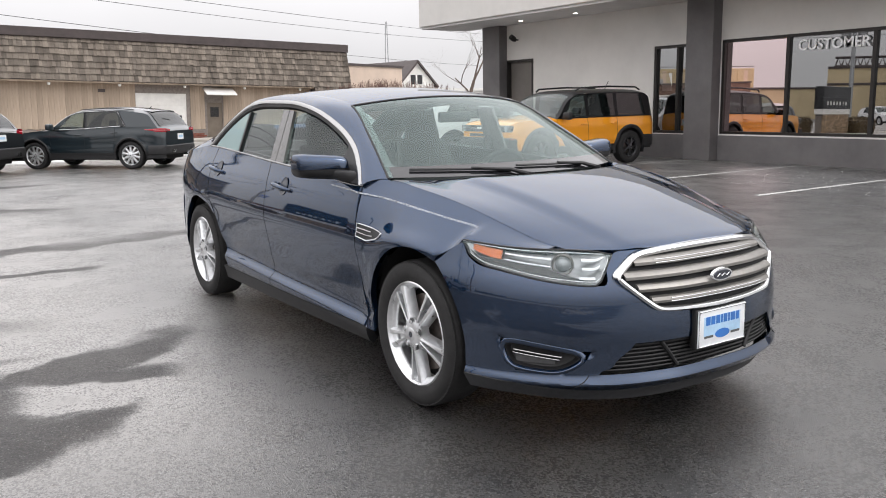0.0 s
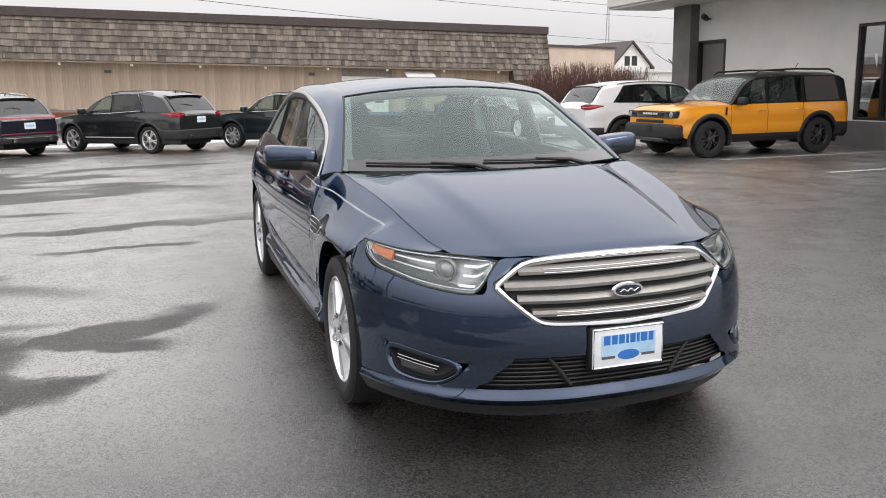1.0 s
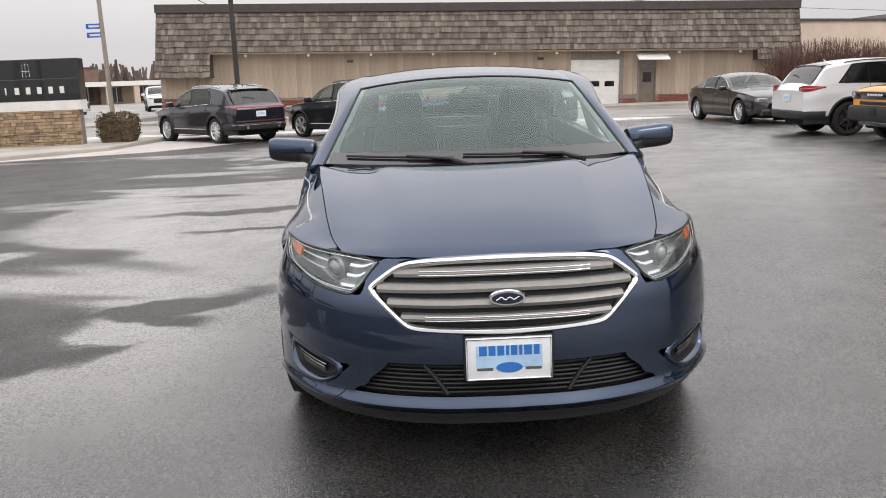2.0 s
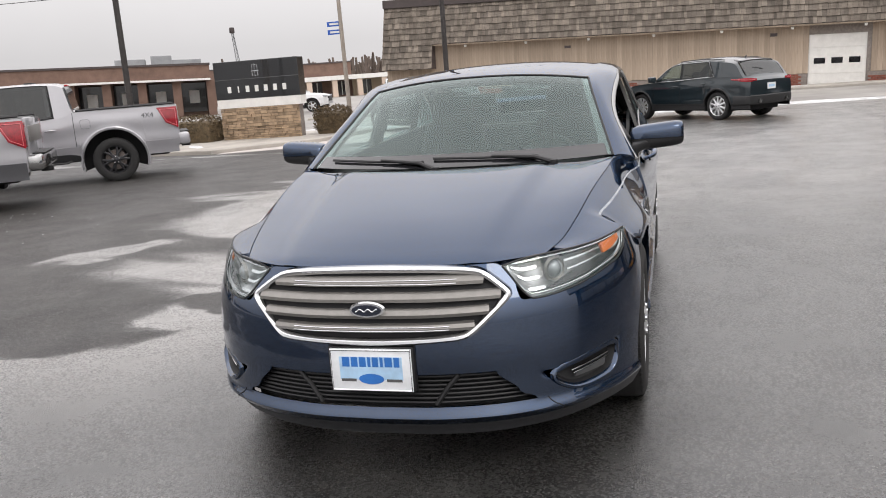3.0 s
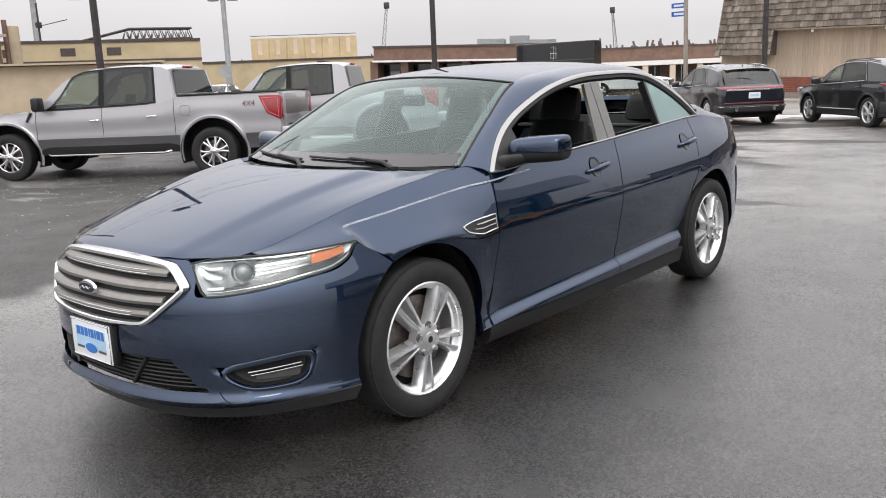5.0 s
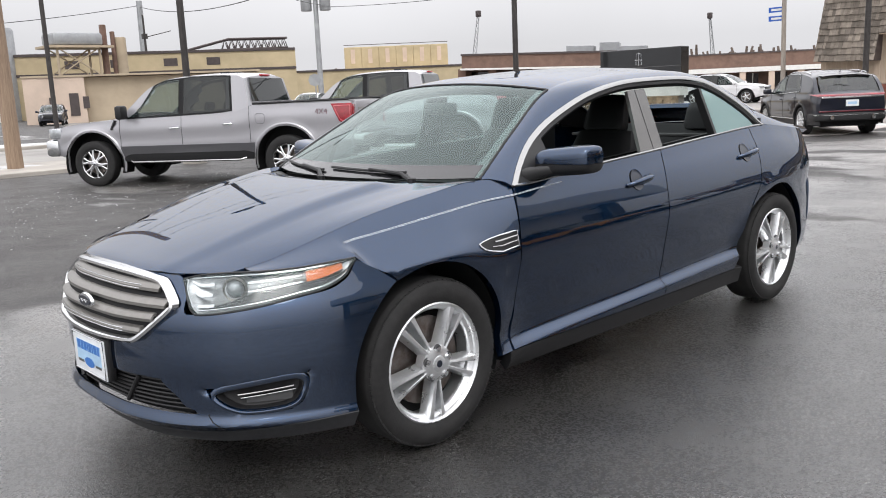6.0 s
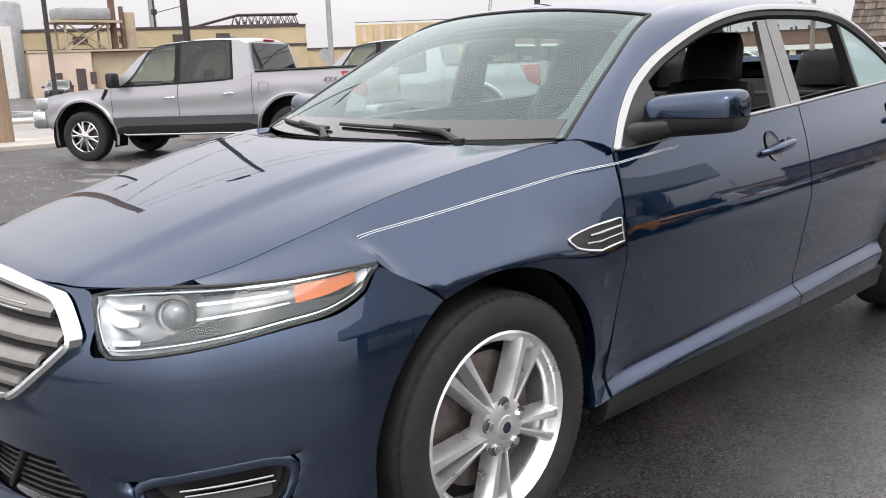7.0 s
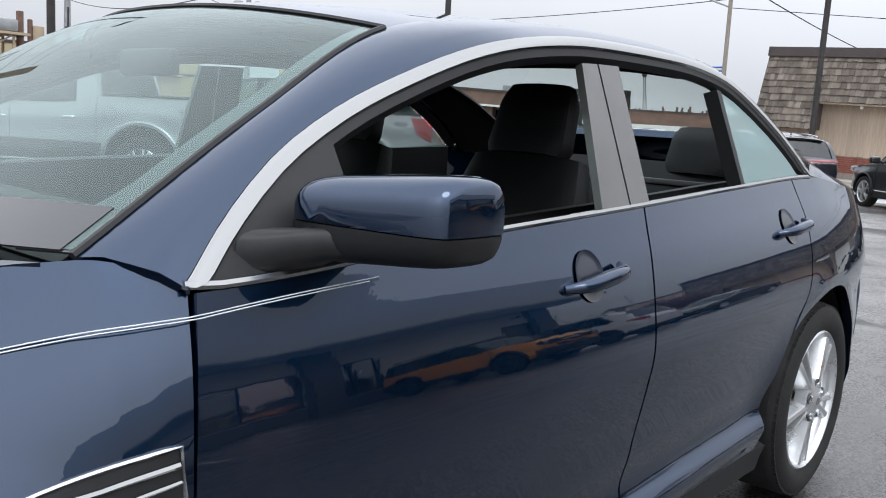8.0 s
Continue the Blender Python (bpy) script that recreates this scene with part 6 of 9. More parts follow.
    # fog lamp pockets
    def outline(k):
        """The pocket's rounded outline, drawn in by the share k."""
        pts = []
        for (a, b), (c, e) in zip(POCKET, POCKET[1:] + POCKET[:1]):
            pts += [Vector((a + (c - a) * t, b + (e - b) * t)) for t in (0, 0.2, 0.4, 0.6, 0.8)]
        for _ in range(5):
            pts = [(pts[i - 1] + 2 * pts[i] + pts[(i + 1) % len(pts)]) / 4 for i in range(len(pts))]
        mid = Vector((0.60, 0.360))
        return [p.lerp(mid, k) for p in pts]
    bm = bmesh.new()
    add_grid(bm, [[nose(p.x, p.y, off) for p in outline(k)] for k, off in ((-0.02, -0.010), (0.0, -0.004), (0.02, -0.004), (0.10, -0.030), (0.30, -0.034), (0.62, -0.034), (0.97, -0.034))], closed=True)
    pockets = body_both("fog_pocket", bm, M_BLACK, car, "black fog lamp recess with a chrome bar")
    low = lambda p: smooth(0.400, 0.350, p.y) * smooth(0.72, 0.69, p.x)
    rim = outline(0.0)
    def around(d):
        out = []
        for i, p in enumerate(rim):
            a, c = rim[i - 2], rim[(i + 2) % len(rim)]
            t = Vector(((c.x - a.x) * SKIN_LEN, c.y - a.y)).normalized()
            out.append(Vector((p.x + t.y * d / SKIN_LEN, p.y - t.x * d)))
        return out
    bm = bmesh.new()
    add_grid(bm, [[nose(p.x, p.y, a + b * low(p)) for p in around(d)] for d, a, b in ((0.024, -0.004, 0.0), (0.020, 0.0002, 0.001), (0.016, 0.001, 0.008), (0.008, 0.0012, 0.010), (0.002, 0.0, 0.004), (-0.001, -0.012, 0.0))], closed=True)
    for q, b_ in zip(pockets, (bm.copy(), mirrored(bm))):
        part("pocket_lip", b_, M_BLUE, q, keep=True)
    bm.free()
    bars = ((lambda u: 0.366 + 0.135 * (u - 0.55), 0.528, 0.672, 0.0040), (lambda u: 0.353 + 0.135 * (u - 0.55), 0.535, 0.675, 0.0032))
    for zf, u0, u1, r in bars:
        bm = tube([nose(u, zf(u), -0.016) for u in line(u0, u1, 12)], r, 8)
        for q, b_ in zip(pockets, (bm.copy(), mirrored(bm))):
            part("chrome_bar", b_, M_TRIMBRIGHT, q, keep=True)
        bm.free()
    bm = bmesh.new()
    sheet([[nose(u, zf, -0.026 + 0.006 * t) for t, zf in ((0, 0.330 + 0.02 * (u - 0.55)), (0.5, 0.340 + 0.05 * (u - 0.55)), (1.0, 0.350 + 0.13 * (u - 0.55)))] for u in line(0.548, 0.668, 9)], 0.006, (1.5, 0, 0.4), bm=bm)
    for q, b_ in zip(pockets, (bm.copy(), mirrored(bm))):
        part("pocket_shelf", b_, M_TRIM, q, keep=True)
    bm.free()
    # seams that part the lip from the bumper's corners
    body_both("lip_seam", tube([nose(u, z, 0.0005) for u, z in ((0.448, 0.296), (0.452, 0.285), (0.462, 0.272), (0.480, 0.258), (0.492, 0.246))], 0.0022, 5), M_DARK, car)
    # headlamps
    LU = line(0.364, 0.873, 33)
    def lamp_pt(u, t, off=0.0):
        zb, zt = NOSE_TOP(u) + 0.003, LAMP_TOP(u) - 0.003
        return nose(u, zb + (zt - zb) * t, off)
    bowl = bmesh.new()
    sheet([[lamp_pt(u, t, -0.012 - 0.05 * math.sin(math.pi * min(max(t, 0.0), 1)) ** 0.5 * smooth(0.364, 0.47, u) * smooth(0.873, 0.75, u)) for t in line(0, 1, 9)] for u in LU], 0.002, (1.5, 0, 0.6), bm=bowl)
    lamps = body_both("headlamp", bowl, mat("lamp_bowl", (0.50, 0.51, 0.52), 0.30, 0.7, vary=0.2, scale=25), car, "clear wraparound headlamp with amber reflector")
    bits = []
    c = lamp_pt(0.53, 0.52, -0.030)
    bm = bmesh.new()
    add_lathe(bm, [(0.0, 0.026), (0.017, 0.022), (0.028, 0.012), (0.032, 0.0)], 24, "x")
    bmesh.ops.transform(bm, matrix=look(c, c + (lamp_pt(0.53, 0.52, 0.1) - c)) @ pose(0, 0, 0, 0, 90, 0), verts=bm.verts)
    bits.append(("projector_lens", bm, mat("projector_glass", (0.30, 0.32, 0.33), 0.08, 0.3, vary=0.1, scale=30, coat=1.0)))
    bm = bmesh.new()
    add_lathe(bm, [(0.034, 0.010), (0.040, 0.014), (0.045, 0.002)], 24, "x")
    bmesh.ops.transform(bm, matrix=look(c, c + (lamp_pt(0.53, 0.52, 0.1) - c)) @ pose(0, 0, 0, 0, 90, 0), verts=bm.verts)
    bits.append(("projector_ring", bm, M_SATIN))
    bm = bmesh.new()
    sheet([[lamp_pt(u, t, -0.012) for t in line(0.40 + 0.2 * (u - 0.72), 0.82, 5)] for u in line(0.730, 0.835, 9)], 0.01, (1.5, 0, 0.6), bm=bm)
    bits.append(("amber_reflector", bm, M_AMBER))
    for t0, t1 in ((0.66, 0.72), (0.42, 0.46)):
        bm = bmesh.new()
        sheet([[lamp_pt(u, t, -0.014) for t in (t0, t1)] for u in line(0.57, 0.72, 10)], 0.01, (1.5, 0, 0.6), bm=bm)
        bits.append(("reflector_strip", bm, M_CHROME))
    for t0, t1, u0, u1 in ((0.14, 0.22, 0.425, 0.475), (0.42, 0.49, 0.405, 0.465), (0.68, 0.76, 0.39, 0.465)):
        bm = bmesh.new()
        sheet([[lamp_pt(u, t, -0.012) for t in (t0, t1)] for u in line(u0, u1, 6)], 0.012, (1.5, 0, 0.6), bm=bm)
        bits.append(("turn_reflector", bm, M_CHROME))
    edge = [lamp_pt(u, -0.02, 0.0) for u in LU] + [lamp_pt(u, 1.02, 0.0) for u in reversed(LU)]
    bits.append(("gasket", tube(edge, 0.0042, 6, True), M_BLACK))
    edge = [lamp_pt(u, 0.09, -0.004) for u in LU[1:-1]] + [lamp_pt(u, 0.93, -0.004) for u in reversed(LU[1:-1])]
    bits.append(("chrome_edge", tube(edge, 0.0026, 6, True), M_CHROME))
    bm = bmesh.new()
    sheet([[lamp_pt(u, 0.12 + (0.06 + 0.24 * smooth(0.48, 0.62, u) * smooth(0.86, 0.72, u)) * t, -0.014) for t in line(0, 1, 4)] for u in line(0.46, 0.845, 22)], 0.006, (1.5, 0, 0.6), bm=bm)
    bits.append(("dark_bezel", bm, M_GLOSSBLACK))
    bm = bmesh.new()
    sheet([[lamp_pt(u, t, 0.004 + 0.006 * math.sin(math.pi * t)) for t in line(0, 1, 7)] for u in LU], 0.004, (1.5, 0, 0.6), bm=bm)
    bits.append(("lens", bm, M_LENS))
    for nm, bm, mt in bits:
        for q, b_ in zip(lamps, (bm.copy(), mirrored(bm))):
            ob = part(nm, b_, mt, q, keep=True)
            if nm == "lens":
                ob.visible_shadow = False
        bm.free()
    # hood
    HC = spline([(0.0, (1.30, 0.995)), (0.25, (1.55, 0.966)), (0.5, (1.80, 0.922)), (0.72, (2.03, 0.868)), (0.88, (2.20, 0.815)), (0.96, (2.272, 0.787)), (1.0, (2.292, 0.772))])
    def hood_pt(s, w):
        ex = 1.075 + (2.115 - 1.075) * s
        ey, ez = SHOULDER(ex)
        ey -= 0.004
        cx, cz = HC(s)
        q = abs(w)
        x = cx + (ex - cx) * q ** (2.4 + 0.8 * smooth(0.6, 1.0, s))
        z = cz + (ez - cz) * q ** 2.3
        z += 0.024 * smooth(0.69, 0.57, q) * (1 - s * 0.8) * smooth(0, 0.1, s) - 0.006 * math.exp(-((q - 0.80) / 0.10) ** 2) * (1 - s)
        return Vector((x, ey * w, z))
    part("hood", sheet([[hood_pt(s, w) for w in line(-1, 1, 57)] for s in line(0, 1, 41)], 0.025, (1.6, 0, 0.3)), M_BLUE, car, keep=True)
    # front fenders
    xs = [0.97 + 0.025 * i for i in range(3)]
    xs += [HUB_F + 1.003 * ARCH_R * -1, HUB_F - ARCH_R * 0.9995] + [HUB_F - ARCH_R * math.cos(a) for a in line(0.12, 2.03, 26)]
    xs = sorted(x for x in xs if x < 1.60) + line(1.612, 2.07, 20)
    sh = lambda x, z: (CUT_FRONT(z) - 0.97) * smooth(1.30, 0.97, x)
    bm = bmesh.new()
    sheet([column(x, sh, 26) for x in xs], 0.03, (1.4, 0, 0.5), bm=bm)
    fenders = body_both("fender", bm, M_BLUE, car)
    # fender vents
    bm = bmesh.new()
    def vent_pt(f, t, off):
        x = 1.190 - 0.220 * f
        top = 0.766 + 0.026 * f ** 0.7
        z = top - (0.008 + 0.060 * min(f / 0.55, 1.0) ** 0.55 - 0.006 * f) * (1 - t)
        return Vector((x, side_y(x, z) + off, z))
    outl = [vent_pt(f, 0, 0.003) for f in line(0, 1, 12)] + [vent_pt(f, 1, 0.003) for f in line(1, 0, 12)]
    sheet([[vent_pt(f, t, 0.0015) for t in line(0, 1, 5)] for f in line(0, 1, 12)], 0.006, (1.1, 0, 0.7), bm=bm)
    vents = body_both("side_vent", bm, M_BLACK, car, "chrome fender vent with black slats")
    for nm, b0, mt in (("vent_frame", tube(outl, 0.0036, 6, True), M_CHROME), ("vent_blade", tube([vent_pt(f, 0.36, 0.004) for f in line(0.30, 0.98, 8)], 0.0030, 6), M_TRIMBRIGHT), ("vent_blade", tube([vent_pt(f, 0.68, 0.004) for f in line(0.4, 0.98, 8)], 0.0045, 6), M_TRIMBRIGHT)):
        for q, b_ in zip(vents, (b0.copy(), mirrored(b0))):
            part(nm, b_, mt, q, keep=True)
        b0.free()
    # doors
    g = 0.0035
    doors = []
    for nm, a, b in (("front_door", lambda z: CUT_FRONT(z) - g, lambda z: CUT_MID(z) + g), ("rear_door", lambda z: CUT_MID(z) - g, lambda z: CUT_REAR(z) + g)):
        bm = bmesh.new()
        sheet(side_panel(a, b, 28, 52, 0.287), 0.03, (0, 0, 0.6), bm=bm)
        doors.append(body_both(nm, bm, M_BLUE, car))
    for (xh, zh), pair in (((0.055, 0.905), doors[0]), ((-1.085, 0.944), doors[1])):
        y0 = side_y(xh - 0.02, zh)
        pts = [(xh + 0.095, y0 + 0.002, zh - 0.016), (xh + 0.07, y0 + 0.026, zh - 0.010), (xh, y0 + 0.036, zh), (xh - 0.07, y0 + 0.032, zh + 0.010), (xh - 0.10, y0 + 0.004, zh + 0.015)]
        cv = chain(pts)
        bm = tube([cv(s) for s in line(0, 1, 15)], [0.009 + 0.008 * math.sin(math.pi * s) for s in line(0, 1, 15)], 10)
        cup = bmesh.new()
        rows = []
        for r in line(0.0, 1.0, 7):
            rows.append([(lambda X, Z: Vector((X, side_y(X, Z) + 0.0012 + 0.003 * (r == 1), Z)))(xh + 0.010 + 0.050 * r * math.cos(t), zh + 0.002 + 0.050 * r * math.sin(t)) for t in line(0, 2 * math.pi, 25)])
        add_grid(cup, rows)
        for q, b_, c_ in zip(pair, (bm.copy(), mirrored(bm)), (cup.copy(), mirrored(cup))):
            part("door_handle", b_, M_BLUE, q)
            part("handle_cup", c_, M_CUP, q)
        bm.free(), cup.free()
    # rear quarters
    xs = [-1.835, -2.05, HUB_R - ARCH_R * 1.003] + line(-1.87, -2.02, 5) + [HUB_R - ARCH_R * math.cos(a) for a in line(0.02, 2.32, 30)]
    xs = sorted((x for x in xs), reverse=True)
    sh = lambda x, z: (CUT_REAR(z) - g - xs[0]) * smooth(-1.55, xs[0], x) if z > 0.55 else 0.0
    bm = bmesh.new()
    sheet([column(x, sh, 26) for x in xs], 0.03, (-1.6, 0, 0.5), bm=bm)
    body_both("rear_quarter", bm, M_BLUE, car)
    # sills
    bm = bmesh.new()
    sheet([[Vector((x, side_y(x, z) - 0.004 + 0.006 * smooth(0.25, 0.2, z), z)) for z in (0.195, 0.212, 0.24, 0.268, 0.281)] for x in line(1.03, -1.02, 40)], 0.04, (0, 0, 0.5), bm=bm)
    body_both("sill", bm, M_BLACK, car, "dark grey plastic sill trim")
    # pinstripe
    STRIPE = spline([(1.74, 0.842), (1.3, 0.898), (0.91, 0.935), (0.3, 0.968)])
    for dz, x1 in ((0.0018, 0.62), (-0.0018, 0.64)):
        stripe = [Vector((x, side_y(x, STRIPE(x) + dz) + 0.0004, STRIPE(x) + dz)) for x in line(1.74, x1, 40)]
        body_both("pinstripe", tube(stripe, 0.0010, 5), M_PLATE, car, "thin white pinstripe")
    # cabin frame: the line of the pillars and roof rails, and of the window openings
    RAIL = chain([(1.03, 0.755, 1.0), (0.71, 0.67, 1.185), (0.38, 0.595, 1.352), (0.0, 0.572, 1.41), (-0.5, 0.57, 1.428), (-0.95, 0.578, 1.398), (-1.25, 0.605, 1.32), (-1.65, 0.635, 1.155), (-1.95, 0.655, 1.06), (-2.27, 0.62, 1.03)])
    DLO = spline([(0.94, 0.972), (0.866, 1.038), (0.767, 1.111), (0.616, 1.194), (0.457, 1.263), (0.25, 1.336), (0.0, 1.379), (-0.2, 1.392), (-0.55, 1.397), (-0.82, 1.378), (-1.1, 1.288), (-1.30, 1.185), (-1.44, 1.088)])
    dx = [0.94, 0.925, 0.91, 0.89, 0.87, 0.84] + line(0.80, -1.30, 44) + [-1.33, -1.36, -1.39, -1.42, -1.44]
    dl = [Vector((x, 0, DLO(x))) for x in dx]
    def inset(d):
        out = []
        for i, p in enumerate(dl):
            a, b = dl[max(i - 1, 0)], dl[min(i + 1, len(dl) - 1)]
            t = (b - a).normalized()
            n = Vector((-t.z, 0, t.x))
            if n.z > 0:
                n = -n
            q = p + n * d
            q.x = min(max(q.x, -1.44 + d * 0.9), 0.94 - d * 0.6)
            q.z = max(q.z, SHOULDER(q.x)[1] + 0.004)
            out.append(q)
        return out
    on = lambda p, off=0.0: Vector((p.x, glass_y(p.x, p.z) + off, p.z))
    i1, i2 = inset(0.025), inset(0.055)
    TOP_IN = spline(sorted({round(p.x, 4): p.z for p in i2}.items()))
    # body-coloured frame between rail and opening, on to the boot's shoulder
    lower = [on(p, 0.004) for p in dl] + [Vector((x, SHOULDER(x)[0], SHOULDER(x)[1])) for x in (-1.55, -1.7, -1.85, -2.0, -2.15, -2.27)]
    ll = [0.0]
    for a, b in zip(lower, lower[1:]):
        ll.append(ll[-1] + (b - a).length)
    match = spline([(0.0, 0.0), (0.075, 0.10), (0.50, 0.47), (0.72, 0.71), (1.0, 1.0)])
    rows = []
    for L, p in zip(ll, lower):
        r = Vector(RAIL(match(L / ll[-1])))
        mid = p.lerp(r, 0.5) + Vector((0, 0.010, 0.010))
        rows.append([p, p.lerp(mid, 0.5) + Vector((0, 0.004, 0.004)), mid, mid.lerp(r, 0.5) + Vector((0, 0.002, 0.005)), r])
    bm = bmesh.new()
    sheet(rows, 0.03, (0, 0, 1.1), bm=bm)
    body_both("cabin_frame", bm, M_BLUE, car)
    bm = bmesh.new()
    sheet([[p - Vector((0, 0.034, 0.012)) for p in r] for r in rows], 0.01, (0, 0, 1.1), bm=bm)
    body_both("pillar_lining", bm, M_LEATHER, car, "dark cabin pillar lining")
    bm = bmesh.new()
    sheet([[on(a, 0.006), on(a.lerp(b, 0.25), 0.012), on(a.lerp(b, 0.75), 0.012), on(b, 0.004)] for a, b in zip(dl, i1)], 0.015, (0, 0, 1.0), bm=bm)
    body_both("chrome_window_trim", bm, M_TRIMBRIGHT, car, "bright chrome window surround")
    bm = bmesh.new()
    sheet([[on(a, 0.003), on(a.lerp(b, 0.5), 0.001), on(b, -0.02)] for a, b in list(zip(i1, i2))[5:]], 0.04, (0, 0, 1.0), bm=bm)
    body_both("window_frame", bm, M_BLACK, car)
    body_both("belt_trim", tube([Vector((x, SHOULDER(x)[0] + 0.003, SHOULDER(x)[1] + 0.004)) for x in line(0.94, -1.44, 50)], 0.0062, 6), M_TRIMBRIGHT, car)
    # pillars
    def pane(x0b, x0t, x1b, x1t, off, n=14, lowz=0.0):
        rows = []
        for f in line(0, 1, n):
            row = []
            for t in line(0, 1, 8):
                z = 1.1
                for _ in range(4):
                    xa, xb = x0b + (x0t - x0b) * t, x1b + (x1t - x1b) * t
                    x = xa + (xb - xa) * f
                    zb, zt = SHOULDER(x)[1] + 0.002 + lowz, TOP_IN(x)
                    z = zb + (max(zt, zb + 0.002) - zb) * t
                row.append(Vector((x, glass_y(x, z) + off, z)))
            rows.append(row)
        return rows
    for a in ((-0.040, -0.072, -0.160, -0.136), (-0.167, -0.143, -0.254, -0.232)):
        bm = bmesh.new()
        sheet(pane(*a, 0.006, 4), 0.018, (0, 0, 1.1), bm=bm)
        body_both("pillar_cover", bm, M_GLOSSGREY, car, "glossy dark grey pillar cover")
    bm = bmesh.new()
    sheet(pane(-0.835, -0.795, -0.86, -0.822, 0.003, 3), 0.04, (0, 0, 1.1), bm=bm)
    body_both("window_divider", bm, M_BLACK, car)
    bm = bmesh.new()
    TOP_1 = spline(sorted({round(p.x, 4): p.z for p in i1}.items()))
    sheet([[(lambda z: Vector((x, glass_y(x, z) + 0.004, z)))(SHOULDER(x)[1] + 0.004 + max(TOP_1(x) + 0.004 - SHOULDER(x)[1] - 0.004, 0.002) * t) for t in line(0, 1, 8)] for x in line(0.905, 0.63, 14)], 0.03, (0, 0, 1.1), bm=bm)
    body_both("mirror_sail", bm, M_BLACK, car)
    quarter = pane(-0.862, -0.825, -1.42, -1.30, -0.006, 14)
    for s in (1, -1):
        bm = bmesh.new()
        sheet(quarter, 0.004, (0, 0, 1.1), bm=bm)
        part("quarter_glass", bm if s > 0 else mirrored(bm), M_MISTGLASS, car, keep=True).visible_shadow = False
    for a in ((0.63, 0.63, -0.040, -0.072), (-0.254, -0.232, -0.835, -0.795)):
        bm = bmesh.new()
        sheet(pane(*a, -0.010, 16), 0.004, (0, 0, 1.1), bm=bm)
        part("door_glass", mirrored(bm), M_SIDEGLASS, car, "closed side window", keep=True).visible_shadow = False
        bm.free()
    # windscreen, roof, rear glass, boot lid
    S1, S2, S3 = 0.2185, 0.575, 0.79
    BOW = spline([(0, 0.20), (S1, 0.115), (0.4, 0.02), (S2, -0.10), (S3, -0.20), (1.0, -0.16)])
    CROWN = spline([(0, -0.008), (S1 * 0.5, 0.025), (S1, 0.046), (0.40, 0.040), (S2, 0.040), (S3, 0.03), (1.0, 0.015)])
    def top_pt(s, w, d=0.0):
        o = RAIL(s)
        q = 1 - abs(w) ** 2.2
        return Vector((o[0] + BOW(s) * q, o[1] * w, o[2] + CROWN(s) * q - d))
    def top_rows(a, b, n, d=0.0, m=33, ww=1.0):
        return [[top_pt(s, w, d) for w in line(-ww, ww, m)] for s in line(a, b, n)]
    ws = part("windscreen", sheet(top_rows(0.004, S1 - 0.004, 22), 0.004, (0, 0, 0.6)), M_GLASS, car, keep=True)
    ws.visible_shadow = False
    part("roof", sheet(top_rows(S1 + 0.002, S2, 30), 0.02, (-0.3, 0, 0.8)), M_BLUE, car, keep=True)
    part("headliner", sheet(top_rows(S1 + 0.004, S2, 16, 0.045), 0.01, (-0.3, 0, 0.8)), M_LEATHER, car)
    part("rear_glass", sheet(top_rows(S2 + 0.004, S3, 18), 0.004, (0, 0, 0.6)), M_SIDEGLASS, car, keep=True).visible_shadow = False
    part("boot_lid", sheet(top_rows(S3 + 0.004, 1.0, 12), 0.03, (-1.8, 0, 0.5)), M_BLUE, car, keep=True)
    part("roof_seal", tube([top_pt(S1, w, -0.001) for w in line(-1, 1, 33)], 0.006, 6), M_BLACK, car)
    body_both("screen_seal", tube([top_pt(s, 1.0, -0.001) for s in line(0, S1, 20)], 0.006, 6), M_BLACK, car)
    bm = bmesh.new()
    sheet([[top_pt(s, w, -0.0012) for w in line(-0.97, 0.97, 33)] for s in (0.003, 0.016, 0.030)], 0.003, (0, 0, 0.6), bm=bm)
    part("screen_band", bm, M_GLOSSBLACK, car)
    bm = bmesh.new()
    sheet([[top_pt(s, w, 0.0015) for w in line(0.945 - 0.05 * smooth(0.05, 0.0, s), 0.998, 5)] for s in line(0.003, S1 - 0.004, 24)], 0.003, (0, 0, 0.6), bm=bm)
    body_both("screen_border", bm, M_GLOSSBLACK, car)
    part("antenna_fin", tube([(-0.95, 0, 1.425), (-1.0, 0, 1.46), (-1.04, 0, 1.445)], [0.012, 0.010, 0.004], 6), M_BLUE, car)
    # cowl and wipers
    bm = bmesh.new()
    sheet([[hood_pt(0, w).lerp(top_pt(0.0, w), t) - Vector((0, 0, 0.020)) for t in (-0.25, 0.3, 0.7, 1.2)] for w in line(-0.98, 0.98, 33)], 0.01, (1.1, 0, 0.4), bm=bm)
    part("cowl_panel", bm, M_BLACK, car)
    for w0, w1, s1 in ((0.66, -0.10, 0.006), (-0.06, -0.86, 0.006)):
        a = top_pt(0.0, w0, -0.002) + Vector((0.03, 0, 0.0))
        arm = [a, top_pt(0.006, w0 - 0.12, -0.018), top_pt(0.013, (w0 + w1) / 2, -0.020)]
        blade = [top_pt(0.011 + s1 * t, w0 - 0.10 + (w1 - w0 + 0.10) * t, -0.012) for t in line(0, 1, 16)]
        wp = part("wiper", tube(arm, [0.013, 0.010, 0.007], 8), M_BLACK, car, "black wiper resting on the windscreen")
        part("blade", tube(blade, 0.0065, 6), M_BLACK, wp)
        part("pivot", tube([a - Vector((0, 0, 0.03)), a + Vector((0, 0, 0.012))], 0.018, 10), M_BLACK, wp)
